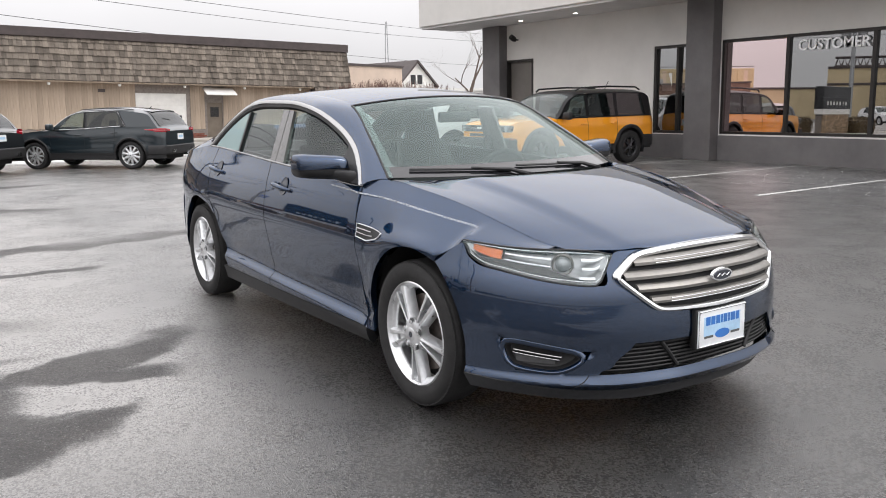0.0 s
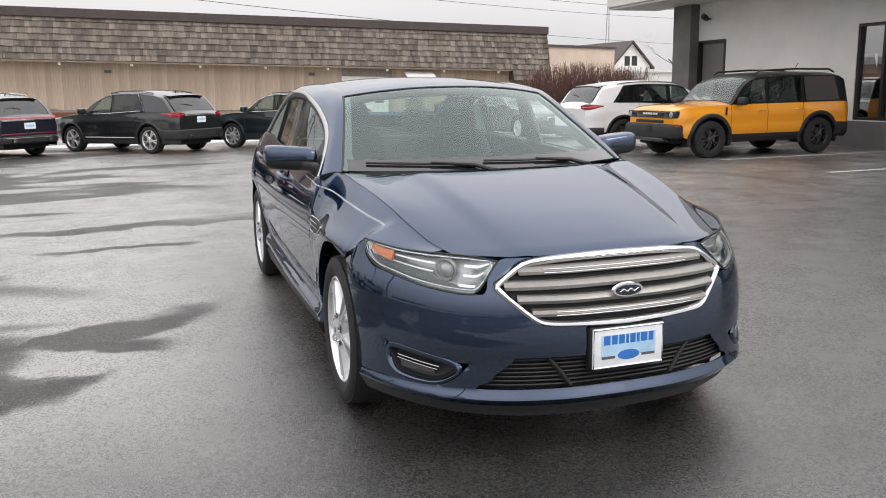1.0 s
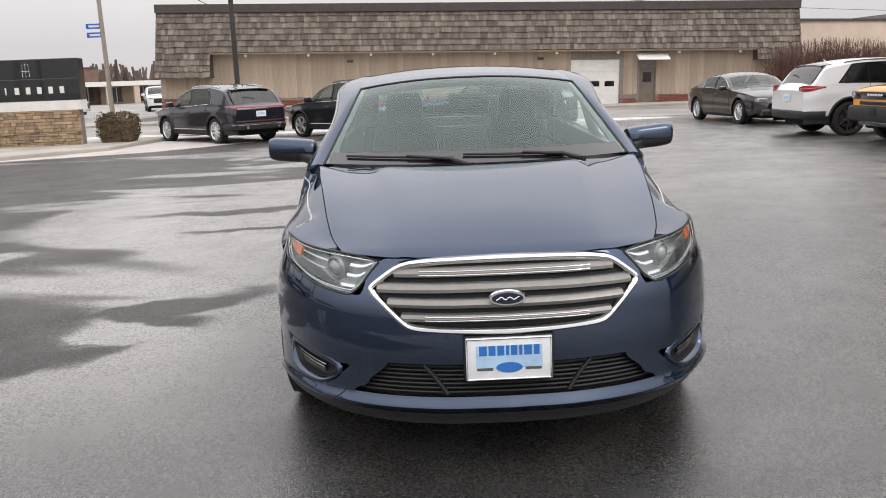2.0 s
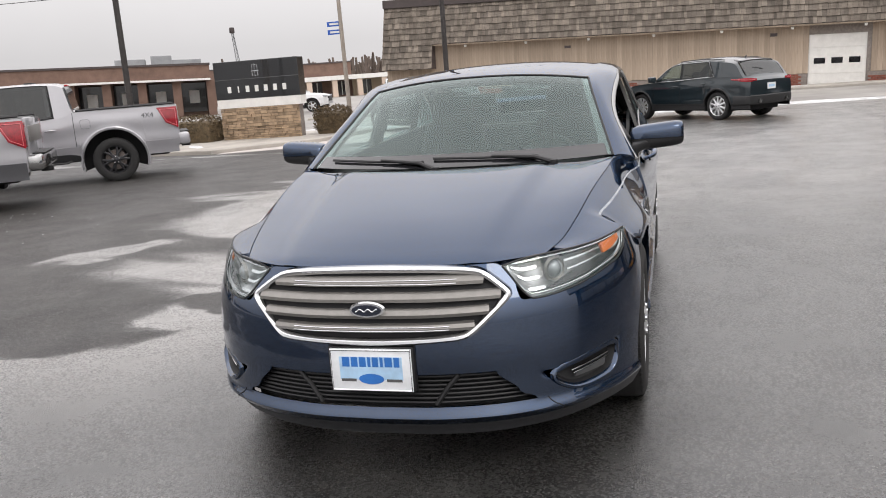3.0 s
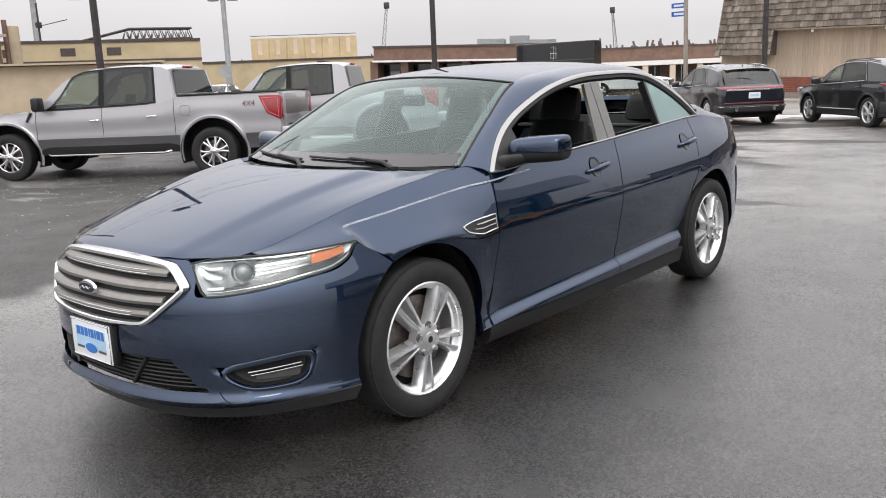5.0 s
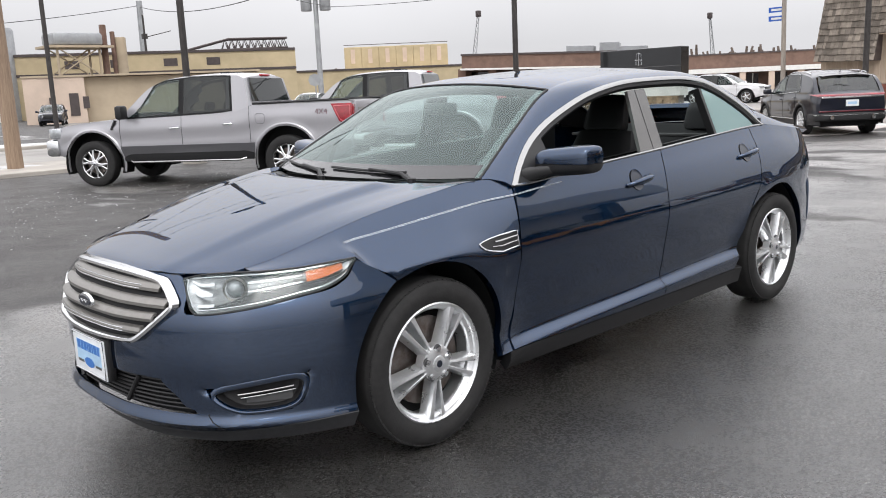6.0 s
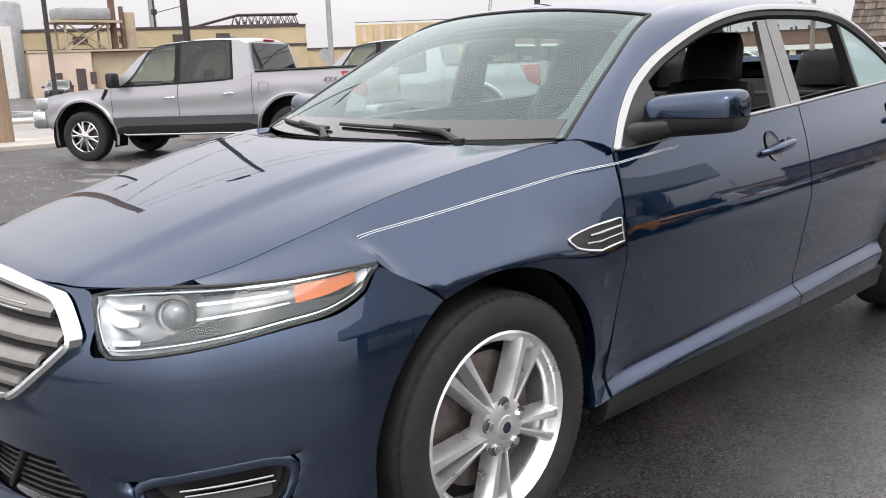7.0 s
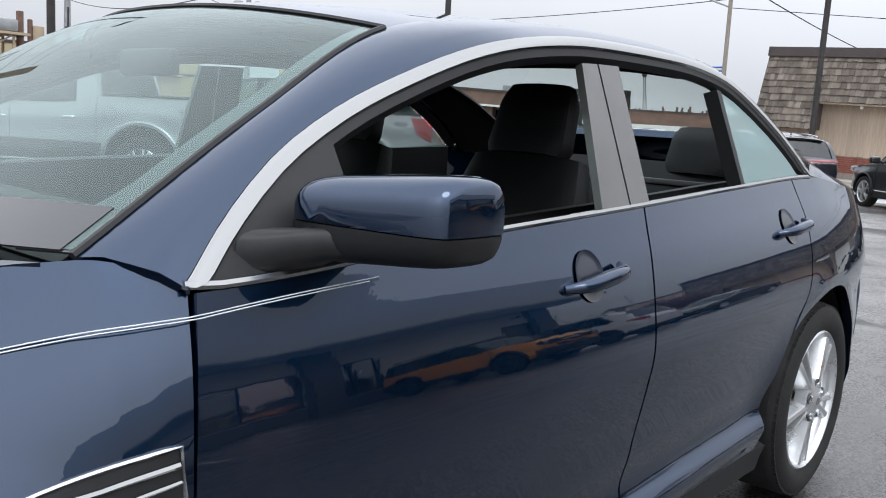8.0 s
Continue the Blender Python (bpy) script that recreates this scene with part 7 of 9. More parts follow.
    # rear end
    RPLAN = chain([(-2.44, 0, 0), (-2.42, 0.4, 0), (-2.34, 0.62, 0), (-2.22, 0.752, 0), (-2.052, 0.826, 0)])
    def tail(u, z, off=0.0):
        p = RPLAN(abs(u))
        s = 1 if u >= 0 else -1
        k = 0.05 * smooth(0.5, 0.2, z) + 0.16 * smooth(0.62, 1.05, z) - off
        c = Vector((p[0], p[1], 0)) - Vector((-1.7, 0, 0))
        c.normalize()
        kk = k * (1 - 0.35 * abs(u))
        return Vector((p[0] - c.x * kk, s * (p[1] - c.y * kk), z))
    ztail = lambda u: 1.025 - 0.015 * abs(u)
    part("rear_bumper", sheet([[tail(u, 0.27 + (ztail(u) - 0.27) * t) for t in line(0, 1, 22)] for u in line(-1, 1, 41)], 0.03, (-1.7, 0, 0.6)), M_BLUE, car, keep=True)
    for s in (1, -1):
        part("tail_lamp", sheet([[tail(s * u, z, 0.006) for z in line(0.80, 0.965, 6)] for u in line(0.58, 0.94, 9)], 0.012, (-1.7, 0, 0.6)), M_RED, car, "red tail lamp", keep=True)
    # wheels
    for x, s in ((HUB_F, 1), (HUB_R, 1), (HUB_F, -1), (HUB_R, -1)):
        m = pose(x, s * 0.790, 0.336, 0, 0, 0 if s > 0 else 180) @ pose(0, 0, 0, 0, 36, 0)
        make_wheel(car, m, 0.334, 0.210, 0.243, "pairs", M_ALLOY, "five twin-spoke silver alloy wheel")
    # wheel wells and floor
    for x in (HUB_F, HUB_R):
        for s in (1, -1):
            bm = bmesh.new()
            add_lathe(bm, [(ARCH_R + 0.012, 0.0), (ARCH_R + 0.012, 0.32), (0.05, 0.32)], 24, "y", arc=(-0.06, 0.56))
            for v in bm.verts:
                v.co = Vector((x + v.co.x, s * (0.845 - v.co.y), HUB_Z + v.co.z))
            part("wheel_well", bm, M_DARK, car)
    part("floor_pan", box(-2.15, 2.1, -0.62, 0.62, 0.19, 0.27, bevel=0.02), M_DARK, car)
    part("floor_pan", box(-0.98, 0.98, -0.84, 0.84, 0.20, 0.27, bevel=0.02), M_DARK, car)
    part("bulkhead", box(1.0, 1.04, -0.72, 0.72, 0.27, 0.97), M_DARK, car)
    part("rear_bulkhead", box(-1.62, -1.58, -0.66, 0.66, 0.27, 1.02), M_DARK, car)
    part("parcel_shelf", box(-1.85, -1.35, -0.60, 0.60, 1.015, 1.035, bevel=0.005), M_TRIM, car)
    for s in (1, -1):
        bm = bmesh.new()
        sheet([[Vector((x, s * (SHOULDER(x)[0] - 0.075 + 0.03 * smooth(0.9, 0.6, z)), z)) for z in (0.27, 0.6, 0.8, 0.92, SHOULDER(x)[1] + 0.008)] for x in line(0.95, -1.30, 12)], 0.02, (0, s * 2, 0.6), bm=bm)
        part("door_lining", bm, M_LEATHER, car)
    # dashboard, wheel, seats
    bm = bmesh.new()
    prof = chain([(1.02, 0, 0.975), (0.80, 0, 0.985), (0.62, 0, 0.955), (0.56, 0, 0.88), (0.60, 0, 0.70), (0.70, 0, 0.55)])
    sheet([[Vector((prof(t)[0] - 0.02 * abs(w) ** 3, w * 0.74, prof(t)[2])) for t in line(0, 1, 16)] for w in line(-1, 1, 9)], 0.02, (0.9, 0, 0.6), bm=bm)
    part("dashboard", bm, M_LEATHER, car, "black dashboard")
    bm = bmesh.new()
    add_lathe(bm, [(0.185 + 0.015 * math.cos(a), 0.015 * math.sin(a)) for a in line(0, 2 * math.pi, 9)], 28, "x")
    add_box(bm, -0.02, 0.02, -0.06, 0.06, -0.05, 0.05, bevel=0.015)
    for dy, dz in ((0.12, 0.0), (-0.12, 0.0), (0, -0.12)):
        add_box(bm, -0.012, 0.012, dy - 0.065 if dy else -0.025, dy + 0.065 if dy else 0.025, dz - 0.065 if dz else -0.02, dz + 0.065 if dz else 0.02)
    bmesh.ops.transform(bm, matrix=pose(0.46, 0.37, 0.90, 0, 22, 0), verts=bm.verts)
    part("steering_wheel", bm, M_LEATHER, car)
    def pad(x0, z0, x1, z1, wbot, wtop, thick, y):
        rows = []
        for t in line(0, 1, 9):
            hw = (wbot + (wtop - wbot) * t) / 2 * (1 - 0.12 * smooth(0.8, 1.0, t) - 0.1 * smooth(0.12, 0, t))
            d = Vector((x1 - x0, 0, z1 - z0)).normalized()
            n = Vector((d.z, 0, -d.x))
            c = Vector((x0 + (x1 - x0) * t, y, z0 + (z1 - z0) * t))
            th = thick * (1 - 0.35 * smooth(0.75, 1, t))
            rows.append([c + Vector((0, hw * math.cos(a) if abs(math.cos(a)) < 0.8 else hw * math.copysign(0.8 + 0.2 * (abs(math.cos(a)) - 0.8) / 0.2, math.cos(a)), 0)) + n * th * 0.5 * math.copysign(abs(math.sin(a)) ** 0.6, math.sin(a)) for a in line(0, 2 * math.pi, 21)[:-1]])
        bm = bmesh.new()
        vs = add_grid(bm, rows, closed=True)
        bm.faces.new(vs[0])
        bm.faces.new(vs[-1])
        return bm
    for y in (0.37, -0.37):
        seat = part("front_seat", pad(0.32, 0.44, -0.18, 0.42, 0.50, 0.52, 0.16, y), M_LEATHER, car, "black leather bucket seat")
        part("seat_base", box(-0.15, 0.28, y - 0.22, y + 0.22, 0.25, 0.42, bevel=0.03), M_DARK, seat)
        part("backrest", pad(-0.17, 0.42, -0.42, 1.10, 0.50, 0.42, 0.17, y), M_LEATHER, seat)
        part("headrest", pad(-0.405, 1.11, -0.46, 1.30, 0.27, 0.23, 0.11, y), M_LEATHER, seat)
        part("headrest_post", tube([(-0.41, y, 1.06), (-0.425, y, 1.15)], 0.03, 8), M_BLACK, seat)
    bench = part("rear_seat", pad(-0.75, 0.45, -1.22, 0.44, 1.30, 1.28, 0.18, 0), M_LEATHER, car, "black leather rear bench")
    part("backrest", pad(-1.20, 0.44, -1.45, 1.08, 1.30, 1.20, 0.16, 0), M_LEATHER, bench)
    part("bench_base", box(-1.2, -0.8, -0.6, 0.6, 0.25, 0.42), M_DARK, bench)
    for y in (0.40, -0.40):
        part("headrest", pad(-1.42, 1.05, -1.47, 1.22, 0.28, 0.25, 0.10, y), M_LEATHER, bench)
    part("interior_mirror", box(0.50, 0.53, -0.11, 0.11, 1.25, 1.31, bevel=0.012), M_BLACK, car)
    # mirrors
    for s in (1, -1):
        base = Matrix.Identity(4)
        def shell(z0, z1, grow):
            rows = []
            for a in [math.sin(math.pi / 2 * q) for q in line(-1, 1, 19)]:
                row = []
                k = (1 - abs(a) ** 5) ** (1 / 5) if abs(a) < 1 else 0.0
                y = 0.949 + 0.128 * a
                for t in line(0, 2 * math.pi, 29)[:-1]:
                    cx, cz = math.cos(t), math.sin(t)
                    cx = math.copysign(abs(cx) ** 0.6, cx)
                    cz = math.copysign(abs(cz) ** 0.6, cz)
                    lean = 0.045 * (a + 1) / 2
                    row.append(Vector((0.688 - lean + (0.082 if cx > 0 else 0.055) * cx * (0.35 + 0.65 * k) * grow, s * y, min(max(1.052 + 0.010 * a + 0.062 * cz * (0.35 + 0.65 * k) * grow, z0), z1))))
                rows.append(row)
            bm = bmesh.new()
            vs = add_grid(bm, rows, closed=True)
            bm.faces.new(vs[0])
            bm.faces.new(vs[-1])
            return bm
        mr = part("door_mirror", shell(0.0, 1.043, 0.985), M_BLACK, car, "door mirror with blue cap and black base")
        part("mirror_cap", shell(1.045, 2.0, 1.02), M_BLUE, mr)
        bm = bmesh.new()
        rows = []
        for t, (cx, y, z) in zip(line(0, 1, 6), ((0.795, 0.835, 1.000), (0.775, 0.852, 1.004), (0.745, 0.872, 1.012), (0.715, 0.895, 1.018), (0.69, 0.925, 1.020), (0.675, 0.96, 1.020))):
            hx, hz = 0.060 - 0.018 * t, 0.034 - 0.010 * smooth(0, 0.5, t)
            rows.append([Vector((cx + hx * math.copysign(abs(math.cos(a)) ** 0.6, math.cos(a)), s * y, z + hz * math.copysign(abs(math.sin(a)) ** 0.6, math.sin(a)))) for a in line(0, 2 * math.pi, 17)[:-1]])
        vs = add_grid(bm, rows, closed=True)
        bm.faces.new(vs[0])
        bm.faces.new(vs[-1])
        part("mirror_foot", bm, M_BLACK, mr)
        part("mirror_glass", box(0.632, 0.638, s * 0.865 if s > 0 else s * 1.02, s * 1.02 if s > 0 else s * 0.865, 1.015, 1.09, bevel=0.002), M_CHROME, mr)
    return car


build_sedan()
# ---- parked vehicles ----
M_NAVYBLACK = paint("black_navy_paint", (0.010, 0.012, 0.022), metal=0.2, coat=1.0)
M_BLACKPAINT = paint("black_paint", (0.012, 0.014, 0.016), metal=0.2, coat=1.0)
M_TEALBLACK = paint("dark_teal_paint", (0.009, 0.018, 0.024), metal=0.2, coat=1.0)
M_ORANGE = paint("orange_paint", (0.85, 0.33, 0.010), metal=0.0, rough=0.4)
M_WHITEPAINT = paint("white_car_paint", (0.72, 0.72, 0.73), metal=0.0, rough=0.4)
M_GREYPAINT = paint("grey_paint", (0.026, 0.024, 0.022), metal=0.4)
M_SILVER = paint("silver_paint", (0.37, 0.365, 0.385), metal=0.4, rough=0.36)
M_TWOTONE = paint("dark_grey_lower_paint", (0.115, 0.115, 0.125), metal=0.4)
M_ROOFBLACK = mat("black_roof", (0.010, 0.010, 0.011), 0.35, 0, vary=0.1, scale=10, spec=0.2)
M_TAIL = mat("ruby_lamp", (0.30, 0.004, 0.014), 0.2, 0, vary=0.25, scale=30, coat=0.7)
M_CLAD = mat("grey_cladding", (0.017, 0.017, 0.018), 0.6, 0, vary=0.12, scale=20, bump=0.08, bscale=200)


def park(name, m, label, category, spec, group=""):
    """A parked vehicle, lofted from its centre-line silhouette, belt line and plan."""
    g = spec.get
    car = thing(name, m, label, category, group)
    top, belt, plan = spline(g("top")), spline(g("belt")), spline(g("plan"))
    wb, R, rim, sill, tum = g("wb"), g("R"), g("rim"), g("sill", 0.30), g("tumble", 0.32)
    AR = g("arch", R + 0.06)
    xf, xr = max(p[0] for p in g("top")), min(p[0] for p in g("top"))
    hubs = (wb / 2, -wb / 2)
    track = g("track")
    def zbot(x):
        for h in hubs:
            if abs(x - h) < AR:
                return R + math.sqrt(AR * AR - (x - h) ** 2)
        return sill + 0.10 * smooth(xf - 0.5, xf, x) + 0.08 * smooth(xr + 0.4, xr, x)
    def low_y(x, z):
        b = belt(x)
        w = plan(x)
        t = (z - sill) / max(b - sill, 0.05)
        y = w - 0.05 * smooth(0.30, 0.0, t) - 0.035 * smooth(0.72, 1.0, t) - 0.012 * math.exp(-((t - 0.48) / 0.14) ** 2)
        for h in hubs:
            r = math.hypot(x - h, z - R)
            y += 0.014 * math.exp(-((r - AR - 0.02) / 0.05) ** 2)
        return y
    def wall_end(x):
        return max(belt(x) + 0.003, top(x) - g("crown", 0.085))
    def wall_y(x, z):
        return plan(x) - 0.035 - tum * (z - belt(x))
    def cap(x, u):
        zw = wall_end(x)
        return Vector((x, wall_y(x, zw) * (1 - u), zw + (top(x) - zw) * (1 - (1 - u) ** 3.0)))
    marks = [p[0] for p in g("top")] + [p[0] for p in g("plan")]
    xs = line(xr, xf, 52) + marks
    for h in hubs:
        xs += [h + s * AR * q for s in (-1, 1) for q in (1.004, 0.999)] + [h + AR * math.cos(a) for a in line(0.2, 2.94, 13)]
    xs = sorted({round(x, 4) for x in xs if xr <= x <= xf})
    paint_, cabin_mat = g("paint"), g("cabin", None) or g("paint")
    x_cowl, x_bed = g("cowl"), g("bed", None)
    rows = [[Vector((x, low_y(x, z), z)) for z in line(min(zbot(x), belt(x) - 0.02), belt(x), 11)] for x in xs]
    def both(rows, name, mtl, lab=""):
        bm = bmesh.new()
        add_grid(bm, rows)
        add_grid(bm, [[Vector((p.x, -p.y, p.z)) for p in r] for r in rows])
        return part(name, bm, mtl, car, lab)
    body = both(rows, "lower_body", paint_)
    wx0, wx1 = g("screen")
    p0, p1 = g("panes")[0], g("panes")[-1]
    def open_face(x, k):
        """Whether a face of the cabin skin lies in a window opening."""
        q = k if k < 11 else 21 - k
        if q < 4:
            t = (q + 0.5) / 4
            return p1[2] + (p1[3] - p1[2]) * t + 0.04 < x < p0[0] + (p0[1] - p0[0]) * t - 0.04
        if q < 6:
            return False
        if wx1 + 0.02 < x < wx0 - 0.02:
            return True
        return bool(g("rear_glass")) and g("rear_glass")[1] + 0.02 < x < g("rear_glass")[0] - 0.02
    def upper(a, b, name, mtl, lab="", windows=False):
        sel = [x for x in xs if a - 1e-6 <= x <= b + 1e-6]
        rr = []
        for x in sel:
            half = [Vector((x, wall_y(x, z), z)) for z in line(belt(x), wall_end(x), 5)] + [cap(x, u) for u in (0.05, 0.12, 0.22, 0.35, 0.55, 0.78)]
            rr.append(half + [cap(x, 1.0)] + [Vector((p.x, -p.y, p.z)) for p in reversed(half)])
        bm = bmesh.new()
        add_grid(bm, rr, skip=(lambda i, k: open_face((sel[i] + sel[i + 1]) / 2, k)) if windows else None)
        return part(name, bm, mtl, car, lab)
    xs.append(x_cowl)
    if x_bed is not None:
        xs.append(x_bed)
    xs.sort()
    upper(x_cowl, xf, "hood", paint_)
    if x_bed is None:
        cabin = upper(xr, x_cowl, "cabin", cabin_mat, windows=True)
    else:
        cabin = upper(x_bed, x_cowl, "cabin", cabin_mat, windows=True)
        upper(xr, x_bed, "bed_cover", M_BLACK, "black bed cover")
    for x, nm in ((xf, "front_face"), (xr, "rear_face")):
        bm = bmesh.new()
        half = [Vector((x, low_y(x, z), z)) for z in line(zbot(x), belt(x), 8)] + [cap(x, u) for u in (0.05, 0.2, 0.5, 0.8)]
        bm.faces.new([bm.verts.new(p) for p in half + [Vector((p.x, -p.y, p.z)) for p in reversed(half)]])
        part(nm, bm, paint_, car, soft=False)
    # glass
    def pane(x0b, x0t, x1b, x1t, n=10, lo=0.03, hi=0.02, off=0.008, m=6):
        out = []
        for f in line(0, 1, n):
            row = []
            for t in line(0, 1, m):
                x = (x0b + (x0t - x0b) * t) + ((x1b + (x1t - x1b) * t) - (x0b + (x0t - x0b) * t)) * f
                zb, zt = belt(x) + lo, wall_end(x) - hi
                z = zb + max(zt - zb, 0.0) * t
                row.append(Vector((x, wall_y(x, z) + off, z)))
            out.append(row)
        return out
    for s in (1, -1):
        bm = bmesh.new()
        grid = pane(p0[0] + 0.03, p0[1] + 0.03, p1[2] - 0.03, p1[3] - 0.03, 200, 0.008, 0.004, 0.003, 13)
        def glazed(i, k):
            x, t = grid[i][k].x, (k + 0.5) / 12
            return 1 <= k <= 10 and any(b_ + (c_ - b_) * t + 0.02 < x < a_ + (d_ - a_) * t - 0.02 for a_, d_, b_, c_ in g("panes"))
        sheet([[Vector((p.x, s * p.y, p.z)) for p in r] for r in grid], 0.01, (0, 0, 1), bm=bm, skip=glazed)
        part("window_surround", bm, M_ROOFBLACK, car, keep=True)
    for a in g("panes"):
        for s in (1, -1):
            bm = bmesh.new()
            sheet([[Vector((p.x, s * p.y, p.z)) for p in r] for r in pane(*a)], 0.01, (0, 0, 1), bm=bm)
            part("side_window", bm, M_CLEARPANE if a is p0 or not g("privacy", True) else M_PRIVACY, car, keep=True)
    # what shows through the glass
    x_back = x_bed + 0.06 if x_bed is not None else xr + 0.45
    zb = belt(0.0)
    part("cabin_floor", box(x_back, x_cowl - 0.05, -track * 0.9, track * 0.9, sill + 0.2, sill + 0.26), M_DARK, car, soft=False)
    for s in (1, -1):
        part("door_lining", box(x_back, x_cowl - 0.1, min(s * (track - 0.14), s * (track - 0.10)), max(s * (track - 0.14), s * (track - 0.10)), sill + 0.26, min(belt(x_cowl), zb) - 0.015), M_LEATHER, car, soft=False)
    part("dashboard", box(x_cowl - 0.42, x_cowl - 0.12, -track * 0.82, track * 0.82, zb - 0.35, min(zb, belt(x_cowl)) - 0.02, bevel=0.06), M_LEATHER, car)
    for sx, wide in ((0.05, ((-0.60, -0.12), (0.12, 0.60))), (-0.92, ((-0.62, 0.62),))):
        for ya, yb in wide:
            seat = part("seat", box(sx, sx + 0.5, ya, yb, sill + 0.26, zb - 0.42, bevel=0.06), M_LEATHER, car)
            lean = pose(sx, 0, zb - 0.45, 0, -14, 0)
            part("backrest", box(-0.14, 0.02, ya, yb, 0.0, 0.52, bevel=0.05, m=lean), M_LEATHER, seat)
            for yc in ((ya + yb) / 2,) if yb - ya < 0.8 else (-0.34, 0.34):
                part("headrest", box(-0.12, -0.02, yc - 0.13, yc + 0.13, 0.54, 0.70, bevel=0.04, m=lean), M_LEATHER, seat)
    def slope(x0, x1, wide, name, mtl, off=0.006, n=8):
        bm = bmesh.new()
        sheet([[(lambda q: Vector((q.x, w * wide * wall_y(x, wall_end(x)), top(x) - (top(x) - wall_end(x)) * abs(w * wide) ** 3.0 + off)))(cap(x, 1)) for w in line(-1, 1, 15)] for x in line(x0, x1, n)], 0.01, (0, 0, 0.4), bm=bm)
        return part(name, bm, mtl, car, keep=True)
    slope(wx0, wx1, 0.90, "windscreen", M_CLEARSCREEN, n=12)
    if g("rear_glass"):
        slope(*g("rear_glass"), 0.84, "rear_window", M_REARGLASS)
    if g("trim"):
        x0, x1 = g("panes")[0][0], g("panes")[-1][2]
        for s in (1, -1):
            pts = [Vector((x, s * (wall_y(x, max(wall_end(x) - 0.012, belt(x) + 0.03)) + 0.008), max(wall_end(x) - 0.012, belt(x) + 0.03))) for x in line(x0, p1[3], 30)]
            pts += [Vector((x, s * (wall_y(x, belt(x) + 0.02) + 0.008), belt(x) + 0.02)) for x in line(x1, x0, 12)]
            part("window_trim", tube(pts, 0.0065, 6, True), g("trim"), car, "bright window surround")
    # seams and handles
    for x in g("seams"):
        for s in (1, -1):
            part("door_seam", tube([Vector((x, s * (low_y(x, z) + 0.0005), z)) for z in line(sill + 0.06, belt(x), 12)], 0.0045, 4), M_DARK, body)
    for x in g("handles"):
        for s in (1, -1):
            z = belt(x) - g("handle_drop", 0.13)
            y = low_y(x, z)
            part("door_handle", tube([(x + 0.09, s * y, z - 0.005), (x + 0.06, s * (y + 0.03), z), (x - 0.06, s * (y + 0.03), z + 0.005), (x - 0.09, s * y, z + 0.006)], 0.013, 6), g("handle_mat", paint_), car)
    # cladding along sill and arches
    clad = g("clad", M_CLAD)
    if clad:
        ch = g("clad_h", 0.12)
        for s in (1, -1):
            for a, b in ((hubs[1] + AR + 0.01, hubs[0] - AR - 0.01), (xr + 0.02, hubs[1] - AR - 0.01)):
                bm = bmesh.new()
                sheet([[Vector((x, s * (low_y(x, z) + 0.008), z)) for z in line(sill - 0.03, sill + ch, 4)] for x in line(a, b, 14)], 0.02, (0, 0, 0.6), bm=bm)
                part("sill_cladding", bm, clad, car, keep=True)
    lip = g("lip")
    if lip:
        for h in hubs:
            for s in (1, -1):
                bm = bmesh.new()
                rr = []
                for a in line(-0.25, math.pi + 0.25, 26):
                    row = []
                    for q, o in ((AR - 0.004, -0.02), (AR - 0.002, g("lip_o", 0.016)), (AR + g("lip_w", 0.05) * 0.6, g("lip_o", 0.016) + 0.003), (AR + g("lip_w", 0.05), 0.004)):
                        x, z = h + q * math.cos(a), R + q * math.sin(a)
                        x = min(max(x, xr + 0.01), xf - 0.01)
                        row.append(Vector((x, s * (low_y(x, min(z, belt(x))) + o), z)))
                    rr.append(row)
                sheet(rr, 0.01, (h, 0, R), bm=bm)
                part("arch_lip", bm, lip, car, keep=True)
    # wheels
    first = None
    for h in hubs:
        for s in (1, -1):
            mm = pose(h, s * (track - 0.11), R, 0, 0, 0 if s > 0 else 180) @ pose(0, 0, 0, 0, 17 if h > 0 else 40, 0)
            if first is None:
                first = make_wheel(car, mm, R, 0.235, rim, g("style", "single"), g("alloy", M_ALLOY), g("wheel_label", "alloy wheel with black tyre"), g("spokes", 5))
            else:
                copy_thing(first, mm)
            bm = bmesh.new()
            add_lathe(bm, [(AR + 0.012, 0.0), (AR + 0.012, 0.36), (0.05, 0.36)], 20, "y", arc=(-0.05, 0.55))
            for v in bm.verts:
                v.co = Vector((h + v.co.x, s * (track + 0.01 - v.co.y), R + v.co.z))
            part("wheel_well", bm, M_DARK, car)
    part("underbody", box(xr + 0.2, xf - 0.2, -track * 0.62, track * 0.62, sill - 0.08, sill + 0.25, bevel=0.03), M_DARK, car)
    part("underbody", box(hubs[1] + AR, hubs[0] - AR, -track * 0.97, track * 0.97, sill - 0.06, sill + 0.2, bevel=0.03), M_DARK, car)
    # mirrors
    xm, zm = g("mirror")
    for s in (1, -1):
        y = wall_y(xm, belt(xm))
        mr = part("door_mirror", box(xm - 0.06, xm + 0.08, s * (y + 0.05) if s > 0 else s * (y + 0.27), s * (y + 0.27) if s > 0 else s * (y + 0.05), zm, zm + g("mirror_h", 0.16), bevel=0.045), g("mirror_mat", paint_), car)
        part("mirror_foot", tube([(xm + 0.02, s * (y - 0.03), zm + 0.02), (xm, s * (y + 0.10), zm + 0.05)], 0.03, 6), M_BLACK, mr)
    return car, dict(low_y=low_y, wall_y=wall_y, top=top, belt=belt, cap=cap, plan=plan, wall_end=wall_end, xf=xf, xr=xr)


